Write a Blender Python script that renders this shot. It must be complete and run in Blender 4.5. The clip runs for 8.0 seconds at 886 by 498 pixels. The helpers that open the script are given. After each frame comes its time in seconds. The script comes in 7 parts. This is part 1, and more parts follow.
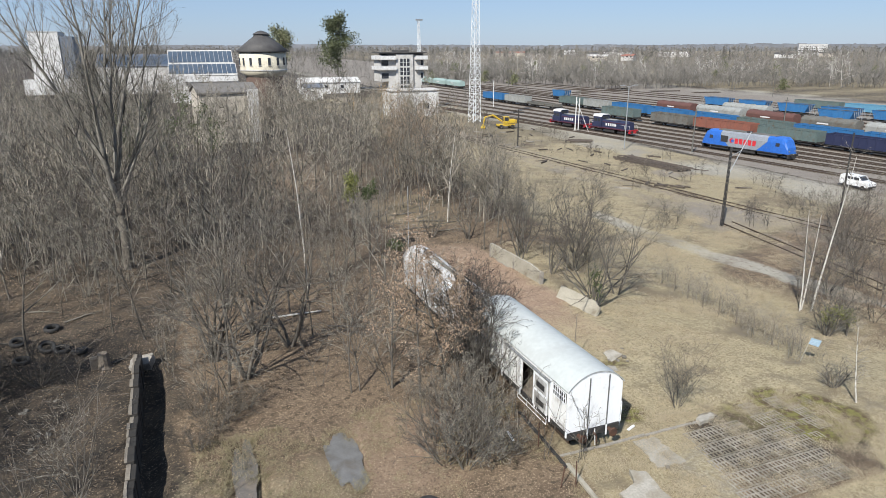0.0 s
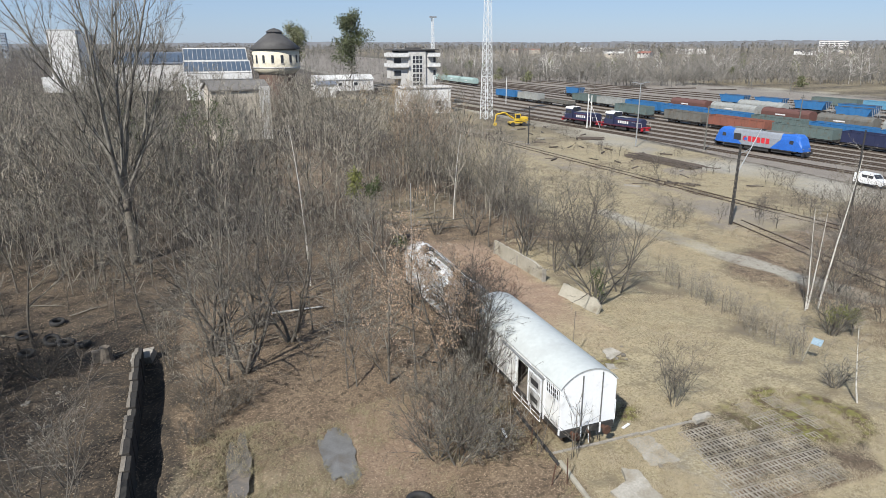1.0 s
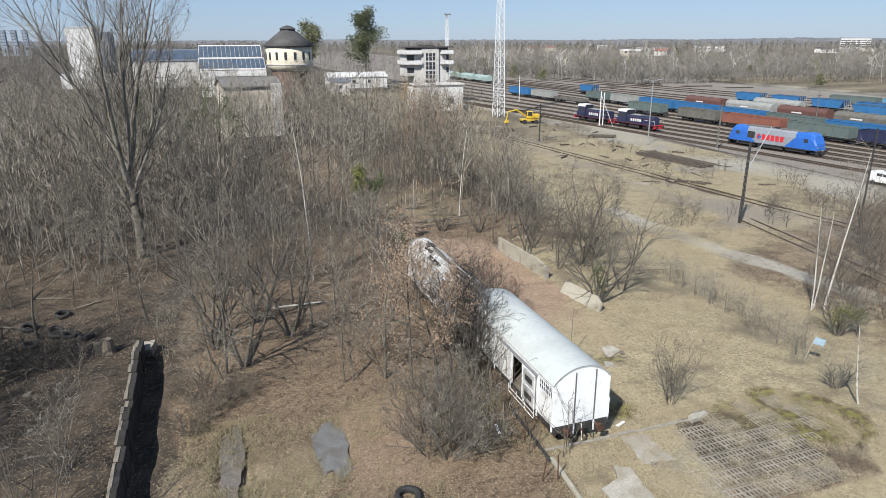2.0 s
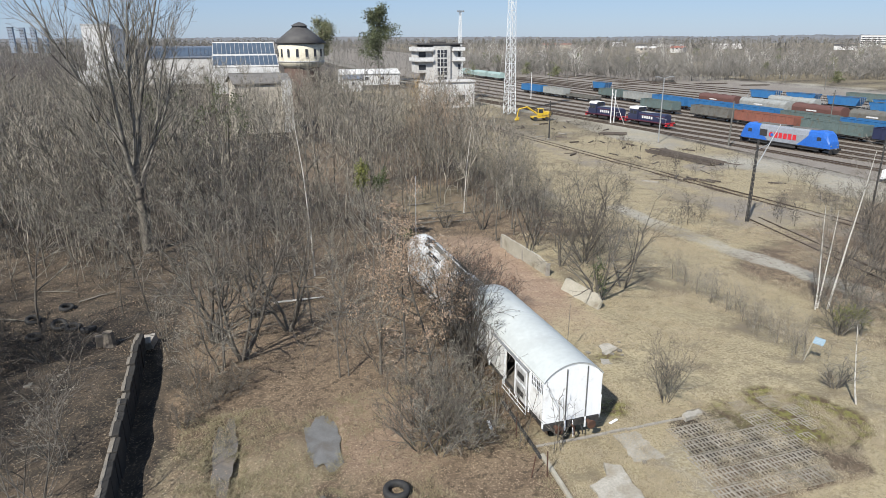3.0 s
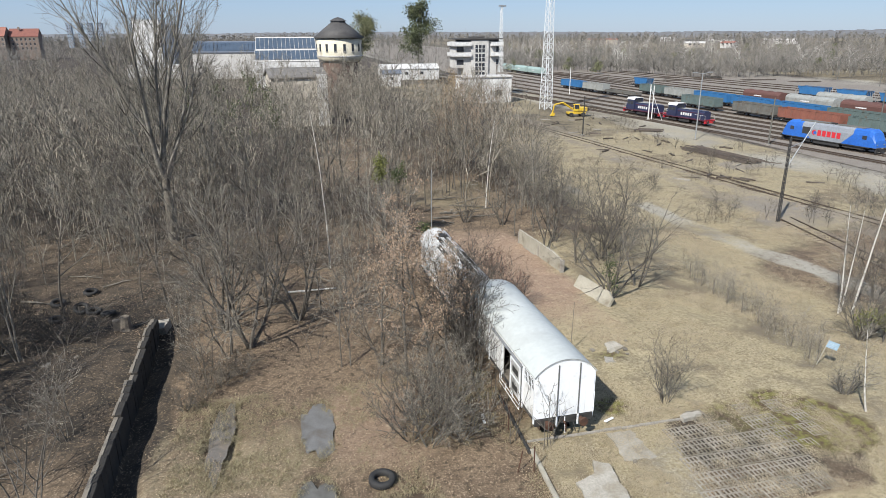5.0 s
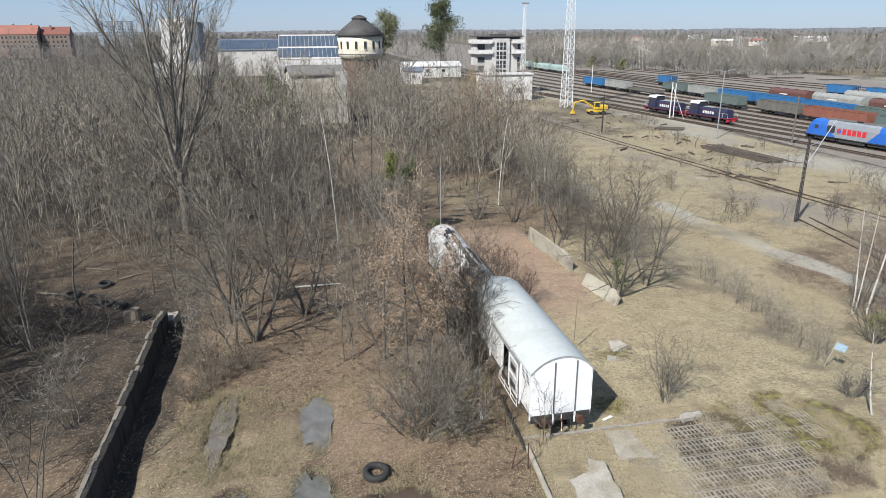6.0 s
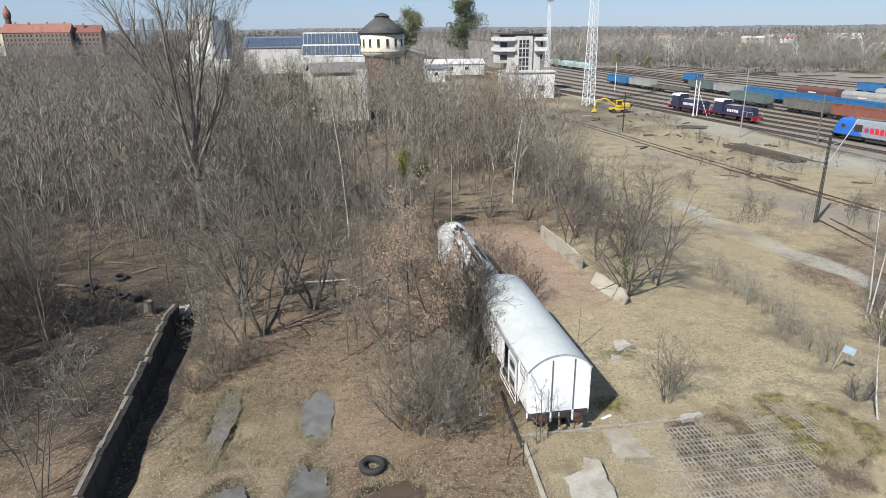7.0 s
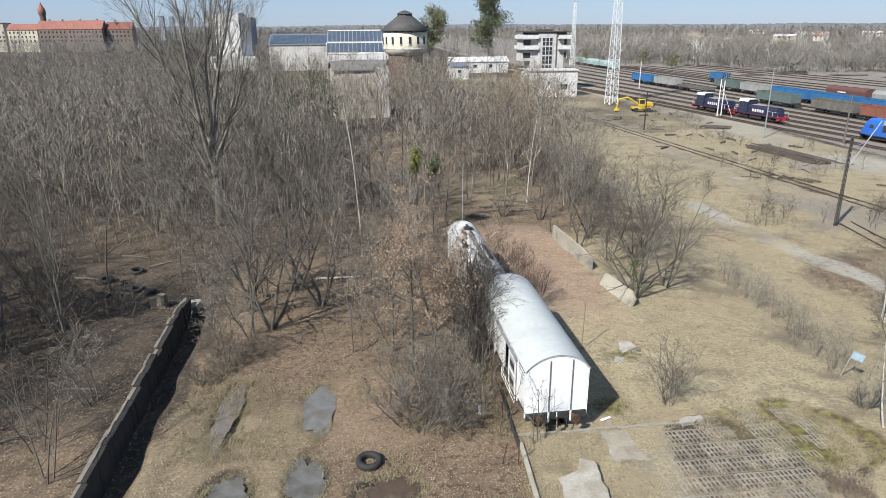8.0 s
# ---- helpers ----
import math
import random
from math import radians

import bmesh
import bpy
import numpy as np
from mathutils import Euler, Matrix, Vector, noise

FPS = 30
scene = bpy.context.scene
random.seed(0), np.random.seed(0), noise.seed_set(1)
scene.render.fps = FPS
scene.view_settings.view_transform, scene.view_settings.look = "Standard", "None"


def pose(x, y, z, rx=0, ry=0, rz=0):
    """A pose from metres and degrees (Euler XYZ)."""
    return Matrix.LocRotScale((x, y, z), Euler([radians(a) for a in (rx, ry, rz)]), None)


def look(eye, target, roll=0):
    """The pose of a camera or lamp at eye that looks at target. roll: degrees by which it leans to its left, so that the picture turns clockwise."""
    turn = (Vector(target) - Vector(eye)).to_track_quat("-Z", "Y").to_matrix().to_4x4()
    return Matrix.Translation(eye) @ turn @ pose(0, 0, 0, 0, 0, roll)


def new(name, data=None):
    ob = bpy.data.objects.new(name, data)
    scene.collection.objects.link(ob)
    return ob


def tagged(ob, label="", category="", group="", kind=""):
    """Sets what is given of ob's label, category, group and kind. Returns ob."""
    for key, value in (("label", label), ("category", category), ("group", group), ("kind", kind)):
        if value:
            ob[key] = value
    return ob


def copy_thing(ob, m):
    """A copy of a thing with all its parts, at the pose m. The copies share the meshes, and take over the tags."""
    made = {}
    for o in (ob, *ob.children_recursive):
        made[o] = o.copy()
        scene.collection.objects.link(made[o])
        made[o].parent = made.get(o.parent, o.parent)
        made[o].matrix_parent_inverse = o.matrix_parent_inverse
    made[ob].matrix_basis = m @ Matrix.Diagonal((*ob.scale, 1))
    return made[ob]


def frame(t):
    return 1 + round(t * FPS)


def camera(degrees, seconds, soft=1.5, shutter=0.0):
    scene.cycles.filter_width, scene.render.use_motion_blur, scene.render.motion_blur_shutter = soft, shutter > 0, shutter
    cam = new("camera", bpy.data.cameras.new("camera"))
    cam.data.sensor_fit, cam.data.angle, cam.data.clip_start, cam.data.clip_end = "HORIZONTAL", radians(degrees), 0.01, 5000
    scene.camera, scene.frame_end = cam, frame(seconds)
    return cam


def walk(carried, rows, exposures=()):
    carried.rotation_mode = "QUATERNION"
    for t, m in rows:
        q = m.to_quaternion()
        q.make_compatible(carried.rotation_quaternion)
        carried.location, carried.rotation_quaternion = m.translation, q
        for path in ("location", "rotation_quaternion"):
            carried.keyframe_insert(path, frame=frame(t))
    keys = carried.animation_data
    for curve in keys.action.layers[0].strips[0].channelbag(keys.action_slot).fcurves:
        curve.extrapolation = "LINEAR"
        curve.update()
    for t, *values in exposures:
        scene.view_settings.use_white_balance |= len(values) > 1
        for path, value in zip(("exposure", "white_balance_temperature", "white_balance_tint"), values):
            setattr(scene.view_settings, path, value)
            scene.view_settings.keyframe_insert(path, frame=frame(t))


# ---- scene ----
cam = camera(68.4, 8.0, 0.8)
PATH = [
    (0, (-0.09, -0.027, 19.147), (0.594, 1.755, 18.551), -0.1),
    (0.5, (0.366, -0.224, 19.124), (1.029, 1.565, 18.525), -0.2),
    (1, (0.853, -0.424, 19.089), (1.494, 1.372, 18.486), -0.2),
    (1.5, (1.339, -0.606, 19.026), (1.958, 1.197, 18.42), -0.2),
    (3, (2.782, -1.163, 18.905), (3.339, 0.657, 18.288), -0.2),
    (3.5, (3.274, -1.38, 18.902), (3.81, 0.444, 18.282), -0.2),
    (4, (3.827, -1.575, 18.898), (4.332, 0.257, 18.275), -0.2),
    (4.5, (4.357, -1.744, 18.872), (4.826, 0.096, 18.246), -0.2),
    (6, (6.032, -2.302, 18.759), (6.398, -0.441, 18.124), -0.3),
    (6.5, (6.59, -2.509, 18.78), (6.92, -0.643, 18.141), -0.3),
    (7, (7.151, -2.738, 18.794), (7.444, -0.867, 18.153), -0.4),
    (7.5, (7.714, -2.912, 18.868), (7.971, -1.036, 18.224), -0.3),
    (8, (8.239, -3.086, 18.941), (8.46, -1.207, 18.293), -0.3),
]
walk(cam, [(t, look(eye, target, roll)) for t, eye, target, roll in PATH], [(0, 0.465), (3.5, 0.475), (6, 0.515), (8, 0.545)])

# ---- light ----
SUN_DIR = Vector((-0.54, -0.51, 0.67)).normalized()
world = bpy.data.worlds.new("sky")
scene.world = world
world.use_nodes = True
wn = world.node_tree.nodes
sky = wn.new("ShaderNodeTexSky")
sky.sky_type, sky.sun_disc = "NISHITA", False
sky.sun_elevation, sky.sun_rotation = radians(42), radians(226)
sky.air_density, sky.dust_density, sky.ozone_density = 1.0, 0.15, 6.0
tint = wn.new("ShaderNodeMix")
tint.data_type, tint.blend_type = "RGBA", "MULTIPLY"
tint.inputs["Factor"].default_value = 1.0
tint.inputs["B"].default_value = (0.855, 0.93, 1.11, 1.0)
world.node_tree.links.new(sky.outputs[0], tint.inputs["A"])
veil = wn.new("ShaderNodeMix")
veil.data_type = "RGBA"
veil.inputs["Factor"].default_value = 0.55
veil.inputs["B"].default_value = (4.3, 5.7, 8.0, 1.0)
world.node_tree.links.new(tint.outputs["Result"], veil.inputs["A"])
world.node_tree.links.new(veil.outputs["Result"], wn["Background"].inputs[0])
wn["Background"].inputs[1].default_value = 0.069
sun = new("sun", bpy.data.lights.new("sun", "SUN"))
sun.data.energy, sun.data.angle, sun.data.color = 5.0, radians(0.5), (1.0, 0.975, 0.915)
sun.matrix_world = look((0, 0, 60), Vector((0, 0, 60)) - SUN_DIR)


# ---- materials ----
def nodes_of(name):
    m = bpy.data.materials.new(name)
    m.use_nodes = True
    nt = m.node_tree
    return m, nt, nt.nodes, nt.links, nt.nodes["Principled BSDF"]


def rgb(c):
    return (c[0], c[1], c[2], 1.0)


def noise_node(nt, coord, scale, detail=4.0, rough=0.55):
    n = nt.nodes.new("ShaderNodeTexNoise")
    n.inputs["Scale"].default_value, n.inputs["Detail"].default_value, n.inputs["Roughness"].default_value = scale, detail, rough
    nt.links.new(coord, n.inputs["Vector"])
    return n.outputs["Fac"]


def ramp_node(nt, fac, a, b):
    r = nt.nodes.new("ShaderNodeMapRange")
    r.inputs["From Min"].default_value, r.inputs["From Max"].default_value = a, b
    nt.links.new(fac, r.inputs["Value"])
    return r.outputs["Result"]


def mix_node(nt, fac, a, b, mode="MIX"):
    m = nt.nodes.new("ShaderNodeMix")
    m.data_type, m.blend_type = "RGBA", mode
    for sock, v in ((m.inputs["Factor"], fac), (m.inputs["A"], a), (m.inputs["B"], b)):
        if isinstance(v, float):
            sock.default_value = v
        elif isinstance(v, tuple):
            sock.default_value = rgb(v)
        else:
            nt.links.new(v, sock)
    return m.outputs["Result"]


def mat(name, c1, c2, scale=2.0, rough=0.75, metal=0.0, bump=0.15, stain=None, amount=0.5, stain_scale=0.8, vary=0.0, fine=9.0, grit=0.35):
    """Two colours in patches, a finer grain, a stain and a relief, at sizes in metres."""
    m, nt, nodes, links, bsdf = nodes_of(name)
    tc = nodes.new("ShaderNodeTexCoord").outputs["Object"]
    col = mix_node(nt, ramp_node(nt, noise_node(nt, tc, scale), 0.32, 0.68), c1, c2)
    grain = noise_node(nt, tc, scale * fine, 3.0)
    col = mix_node(nt, ramp_node(nt, grain, 0.3, 0.75), col, mix_node(nt, grit, col, (0.02, 0.018, 0.015)))
    if stain:
        col = mix_node(nt, ramp_node(nt, noise_node(nt, tc, stain_scale, 6.0, 0.65), 0.62 - 0.2 * amount, 0.72), col, stain)
    if vary:
        info = nodes.new("ShaderNodeObjectInfo").outputs["Random"]
        hsv = nodes.new("ShaderNodeHueSaturation")
        links.new(ramp_node(nt, info, 0.0, 1.0), hsv.inputs["Value"])
        hsv.inputs["Value"].links[0].from_node.inputs["To Min"].default_value = 1.0 - vary
        hsv.inputs["Value"].links[0].from_node.inputs["To Max"].default_value = 1.0 + vary
        links.new(col, hsv.inputs["Color"])
        col = hsv.outputs["Color"]
    links.new(col, bsdf.inputs["Base Color"])
    bsdf.inputs["Roughness"].default_value, bsdf.inputs["Metallic"].default_value = rough, metal
    if bump:
        b = nodes.new("ShaderNodeBump")
        b.inputs["Strength"].default_value, b.inputs["Distance"].default_value = bump, 0.03
        links.new(grain, b.inputs["Height"])
        links.new(b.outputs["Normal"], bsdf.inputs["Normal"])
    return m


def leafy(name, c1, c2):
    """Leaves and blades that differ from piece to piece."""
    m, nt, nodes, links, bsdf = nodes_of(name)
    isl = nodes.new("ShaderNodeNewGeometry").outputs["Random Per Island"]
    links.new(mix_node(nt, isl, c1, c2), bsdf.inputs["Base Color"])
    bsdf.inputs["Roughness"].default_value = 0.7
    return m


def twiggy(name, pale, dark, big=0.3, vary=0.22):
    """Twigs of which some are pale and some dark, in patches."""
    m, nt, nodes, links, bsdf = nodes_of(name)
    tc = nodes.new("ShaderNodeTexCoord").outputs["Object"]
    isl = nodes.new("ShaderNodeNewGeometry").outputs["Random Per Island"]
    shift = nodes.new("ShaderNodeMath")
    shift.operation = "MULTIPLY_ADD"
    links.new(noise_node(nt, tc, big, 2.0), shift.inputs[0])
    shift.inputs[1].default_value = 1.2
    links.new(isl, shift.inputs[2])
    col = mix_node(nt, ramp_node(nt, shift.outputs[0], 0.62, 1.55), dark, pale)
    hsv = nodes.new("ShaderNodeHueSaturation")
    span = ramp_node(nt, nodes.new("ShaderNodeObjectInfo").outputs["Random"], 0.0, 1.0)
    span.node.inputs["To Min"].default_value, span.node.inputs["To Max"].default_value = 1.0 - vary, 1.0 + vary
    links.new(span, hsv.inputs["Value"])
    links.new(col, hsv.inputs["Color"])
    links.new(hsv.outputs["Color"], bsdf.inputs["Base Color"])
    bsdf.inputs["Roughness"].default_value = 0.85
    return m


TWIG_DARK = twiggy("dark_twig", (0.15, 0.128, 0.105), (0.034, 0.029, 0.024))
SHOOT = mat("dark_shoot", (0.075, 0.063, 0.051), (0.04, 0.033, 0.027), 0.8, 0.85, bump=0, vary=0.2)
BARK = mat("bark", (0.16, 0.143, 0.118), (0.07, 0.06, 0.049), 3, 0.9, vary=0.25)
LIMB = mat("limb_bark", (0.267, 0.241, 0.198), (0.110, 0.098, 0.078), 1.6, 0.85, bump=0.1, vary=0.35)
TWIG = twiggy("twig", (0.284, 0.259, 0.214), (0.052, 0.046, 0.037))
TWIG_WARM = twiggy("warm_twig", (0.225, 0.189, 0.143), (0.048, 0.039, 0.029))
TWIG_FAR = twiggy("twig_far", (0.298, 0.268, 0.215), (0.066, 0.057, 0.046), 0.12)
# Distance haze is put into these greyer twig colours of the far woods
HAZY_TWIG = twiggy("hazy_twig", (0.275, 0.255, 0.225), (0.105, 0.097, 0.087), 0.02)
POPLAR = mat("poplar_bark", (0.29, 0.268, 0.23), (0.11, 0.10, 0.083), 1.5, 0.85)
BIRCH = mat("birch_bark", (0.66, 0.63, 0.58), (0.50, 0.47, 0.42), 4, 0.7, stain=(0.06, 0.05, 0.04), amount=0.35, stain_scale=6)
OAK_LEAF = leafy("dry_oak_leaf", (0.20, 0.125, 0.075), (0.42, 0.315, 0.225))
EVERGREEN = leafy("evergreen_leaf", (0.027, 0.043, 0.014), (0.078, 0.094, 0.027))
OLIVE_LEAF = leafy("mistletoe_leaf", (0.07, 0.08, 0.02), (0.18, 0.18, 0.05))
STRAW = leafy("dry_grass_blade", (0.44, 0.375, 0.262), (0.27, 0.222, 0.150))
LITTER = leafy("fallen_leaf", (0.406, 0.306, 0.203), (0.113, 0.076, 0.048))
CONCRETE = mat("concrete", (0.328, 0.304, 0.265), (0.257, 0.234, 0.203), 1.2, 0.9, stain=(0.133, 0.117, 0.094), amount=0.4)
CONCRETE_PALE = mat("pale_concrete", (0.382, 0.355, 0.292), (0.296, 0.273, 0.218), 0.9, 0.9, grit=0.2, stain=(0.187, 0.16, 0.117), amount=0.4)
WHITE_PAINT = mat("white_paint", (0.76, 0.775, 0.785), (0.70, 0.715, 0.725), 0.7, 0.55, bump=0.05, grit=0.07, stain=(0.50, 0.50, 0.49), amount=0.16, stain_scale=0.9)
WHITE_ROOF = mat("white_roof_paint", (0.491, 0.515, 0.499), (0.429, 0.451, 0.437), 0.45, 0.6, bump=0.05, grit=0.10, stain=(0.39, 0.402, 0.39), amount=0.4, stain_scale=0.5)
WORN_WHITE = mat("worn_white_paint", (0.66, 0.66, 0.645), (0.43, 0.425, 0.405), 0.8, 0.7, grit=0.15, stain=(0.094, 0.082, 0.07), amount=0.9, stain_scale=0.6)
IRON = mat("dark_iron", (0.035, 0.035, 0.039), (0.058, 0.055, 0.051), 3, 0.7, 0.3)
RUST = mat("rust", (0.101, 0.047, 0.027), (0.058, 0.031, 0.023), 4, 0.85, 0.2)
RAIL = mat("rail_steel", (0.125, 0.09, 0.066), (0.078, 0.058, 0.047), 3, 0.6, 0.5)
SLEEPER = mat("old_sleeper", (0.094, 0.074, 0.058), (0.055, 0.043, 0.035), 3, 0.95, vary=0.25)
RUBBER = mat("rubber", (0.017, 0.017, 0.019), (0.031, 0.03, 0.028), 5, 0.8)
DARK = mat("dark_interior", (0.016, 0.014, 0.012), (0.023, 0.021, 0.019), 2, 0.95)
GLASS = mat("window_glass", (0.03, 0.035, 0.045), (0.05, 0.055, 0.065), 0.5, 0.12, 0.0, bump=0)
STEEL = mat("galvanised_steel", (0.429, 0.445, 0.452), (0.328, 0.335, 0.343), 1.5, 0.5, 0.4)
WOOD = mat("weathered_wood", (0.218, 0.187, 0.148), (0.133, 0.109, 0.086), 4, 0.9)


def ground_material():
    """Soil kinds by the plan's masks, broken up at their edges."""
    m, nt, nodes, links, bsdf = nodes_of("ground_soil")
    tc = nodes.new("ShaderNodeTexCoord").outputs["Object"]
    big, mid, small, tiny, dust = (noise_node(nt, tc, s, 5.0, 0.6) for s in (0.10, 0.55, 2.6, 9.0, 5.0))
    sep = []
    for name in ("zone_a", "zone_b"):
        at = nodes.new("ShaderNodeAttribute")
        at.attribute_name = name
        s = nodes.new("ShaderNodeSeparateColor")
        links.new(at.outputs["Color"], s.inputs[0])
        sep += list(s.outputs)[:3]
    edge = mix_node(nt, 0.5, mid, small)

    def mask(sock, width=0.22):
        add = nodes.new("ShaderNodeMath")
        add.operation = "ADD"
        links.new(sock, add.inputs[0])
        links.new(edge, add.inputs[1])
        return ramp_node(nt, add.outputs[0], 1.0 - width, 1.0 + width)

    litter = mix_node(nt, ramp_node(nt, mid, 0.35, 0.65), (0.106, 0.073, 0.046), (0.162, 0.116, 0.074))
    litter = mix_node(nt, ramp_node(nt, tiny, 0.54, 0.64), litter, (0.287, 0.217, 0.147))
    litter = mix_node(nt, ramp_node(nt, tiny, 0.42, 0.32), litter, (0.060, 0.043, 0.027))
    litter = mix_node(nt, ramp_node(nt, small, 0.52, 0.62), litter, (0.068, 0.049, 0.030))
    straw = mix_node(nt, ramp_node(nt, mid, 0.35, 0.65), (0.274, 0.230, 0.138), (0.207, 0.171, 0.103))
    straw = mix_node(nt, ramp_node(nt, dust, 0.50, 0.68), straw, (0.351, 0.295, 0.193))
    straw = mix_node(nt, ramp_node(nt, dust, 0.44, 0.32), straw, (0.155, 0.120, 0.070))
    straw = mix_node(nt, ramp_node(nt, tiny, 0.44, 0.34), straw, (0.140, 0.109, 0.065))
    straw = mix_node(nt, ramp_node(nt, tiny, 0.56, 0.66), straw, (0.365, 0.309, 0.203))
    straw = mix_node(nt, ramp_node(nt, mix_node(nt, 0.4, big, mid), 0.50, 0.61), straw, (0.153, 0.122, 0.079))
    straw = mix_node(nt, ramp_node(nt, mix_node(nt, 0.6, big, small), 0.46, 0.38), straw, (0.324, 0.270, 0.167))
    # Dark woodland soil, with the shade under the trees also in its colour
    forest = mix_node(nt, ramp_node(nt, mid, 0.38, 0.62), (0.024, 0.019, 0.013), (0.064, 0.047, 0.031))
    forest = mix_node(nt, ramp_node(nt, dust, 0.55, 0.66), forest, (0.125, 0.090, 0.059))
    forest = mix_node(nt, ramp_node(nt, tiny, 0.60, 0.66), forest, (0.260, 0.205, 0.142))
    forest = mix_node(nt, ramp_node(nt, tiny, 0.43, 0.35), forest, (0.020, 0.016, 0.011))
    red = mix_node(nt, ramp_node(nt, mid, 0.3, 0.7), (0.296, 0.207, 0.144), (0.218, 0.148, 0.103))
    red = mix_node(nt, ramp_node(nt, small, 0.55, 0.68), red, (0.367, 0.285, 0.195))
    red = mix_node(nt, ramp_node(nt, tiny, 0.44, 0.34), red, (0.109, 0.074, 0.051))
    red = mix_node(nt, ramp_node(nt, tiny, 0.57, 0.66), red, (0.335, 0.25, 0.168))
    gravel = mix_node(nt, ramp_node(nt, mid, 0.3, 0.7), (0.336, 0.316, 0.264), (0.233, 0.216, 0.175))
    gravel = mix_node(nt, ramp_node(nt, tiny, 0.5, 0.68), gravel, (0.392, 0.361, 0.309))
    gravel = mix_node(nt, ramp_node(nt, small, 0.45, 0.33), gravel, (0.151, 0.127, 0.092))
    ballast = mix_node(nt, ramp_node(nt, mid, 0.3, 0.7), (0.183, 0.16, 0.133), (0.25, 0.222, 0.187))
    ballast = mix_node(nt, ramp_node(nt, tiny, 0.45, 0.7), ballast, (0.117, 0.094, 0.078))
    moss = mix_node(nt, ramp_node(nt, small, 0.42, 0.58), (0.148, 0.136, 0.038), (0.075, 0.05, 0.026))
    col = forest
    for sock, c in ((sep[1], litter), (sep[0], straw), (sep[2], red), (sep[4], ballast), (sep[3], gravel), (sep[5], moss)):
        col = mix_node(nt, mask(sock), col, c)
    links.new(col, bsdf.inputs["Base Color"])
    bsdf.inputs["Roughness"].default_value = 0.95
    b = nodes.new("ShaderNodeBump")
    b.inputs["Strength"].default_value, b.inputs["Distance"].default_value = 0.9, 0.10
    links.new(mix_node(nt, 0.5, small, tiny), b.inputs["Height"])
    links.new(b.outputs["Normal"], bsdf.inputs["Normal"])
    return m


# ---- mesh helpers ----
def mesh_of(name, V, F, material):
    """A mesh from arrays of vertices and of faces with one count of corners."""
    V, F = np.asarray(V, np.float32), np.asarray(F, np.int32)
    me = bpy.data.meshes.new(name)
    k = F.shape[1]
    me.vertices.add(len(V))
    me.vertices.foreach_set("co", V.ravel())
    me.loops.add(F.size)
    me.loops.foreach_set("vertex_index", F.ravel())
    me.polygons.add(len(F))
    me.polygons.foreach_set("loop_start", np.arange(len(F), dtype=np.int32) * k)
    me.update(calc_edges=True)
    me.materials.append(material)
    return me


def part(name, bm, material, parent=None, label="", smooth=False):
    """Links a bmesh as one mesh object under a thing or a part."""
    me = bpy.data.meshes.new(name)
    bmesh.ops.recalc_face_normals(bm, faces=bm.faces)
    bm.to_mesh(me)
    bm.free()
    me.materials.append(material)
    if smooth:
        me.polygons.foreach_set("use_smooth", [True] * len(me.polygons))
    ob = new(name, me)
    if parent:
        ob.parent = parent
    if label:
        tagged(ob, label)
    return ob


def thing(name, x, y, z, rz=0, label="", category="", group="", kind=""):
    ob = new(name)
    ob.matrix_basis = pose(x, y, z, 0, 0, rz)
    return tagged(ob, label, category, group, kind)


def box(bm, x0, x1, y0, y1, z0, z1, bevel=0.0):
    r = bmesh.ops.create_cube(bm, size=1.0)
    vs = r["verts"]
    for v in vs:
        v.co = Vector(((x0 + x1) / 2 + v.co.x * (x1 - x0), (y0 + y1) / 2 + v.co.y * (y1 - y0), (z0 + z1) / 2 + v.co.z * (z1 - z0)))
    if bevel:
        es = list({e for v in vs for e in v.link_edges})
        bmesh.ops.bevel(bm, geom=es, offset=bevel, segments=1, affect="EDGES")
    return bm


def boxes(*rows, bevel=0.0):
    bm = bmesh.new()
    for r in rows:
        box(bm, *r, bevel=bevel)
    return bm


def rod(bm, a, b, r0, r1=None, n=8):
    """A round bar from a to b."""
    a, b = Vector(a), Vector(b)
    d = b - a
    q = d.to_track_quat("Z", "Y").to_matrix().to_4x4()
    bmesh.ops.create_cone(bm, cap_ends=True, segments=n, radius1=r0, radius2=r0 if r1 is None else r1, depth=d.length,
                          matrix=Matrix.Translation((a + b) / 2) @ q)
    return bm


def rods(*rows, n=8):
    bm = bmesh.new()
    for r in rows:
        rod(bm, *r, n=n)
    return bm


def prism(profile, axis, a, b):
    """A closed outline of two numbers a point, pushed along an axis from a to b."""
    bm = bmesh.new()

    def at(p, t):
        return {"x": (t, p[0], p[1]), "y": (p[0], t, p[1]), "z": (p[0], p[1], t)}[axis]

    lo = [bm.verts.new(at(p, a)) for p in profile]
    hi = [bm.verts.new(at(p, b)) for p in profile]
    n = len(profile)
    bm.faces.new(lo)
    bm.faces.new(hi[::-1])
    for i in range(n):
        bm.faces.new((lo[i], lo[(i + 1) % n], hi[(i + 1) % n], hi[i]))
    return bm


def smoothstep(a, b, x):
    t = np.clip((np.asarray(x, float) - a) / (b - a), 0, 1)
    return t * t * (3 - 2 * t)


# ---- ground ----
def gz(x, y):
    """The ground's height: level by the wagons, falling about a metre to the yard, flat from there on."""
    return float(-1.1 * smoothstep(33, 44, x))


def road_x(y):
    """The middle of the old service road at y."""
    return 51.5 - 0.30 * (y - 33) + 0.0042 * (y - 33) ** 2 if y < 69 else 40.8 - 0.02 * (y - 69)


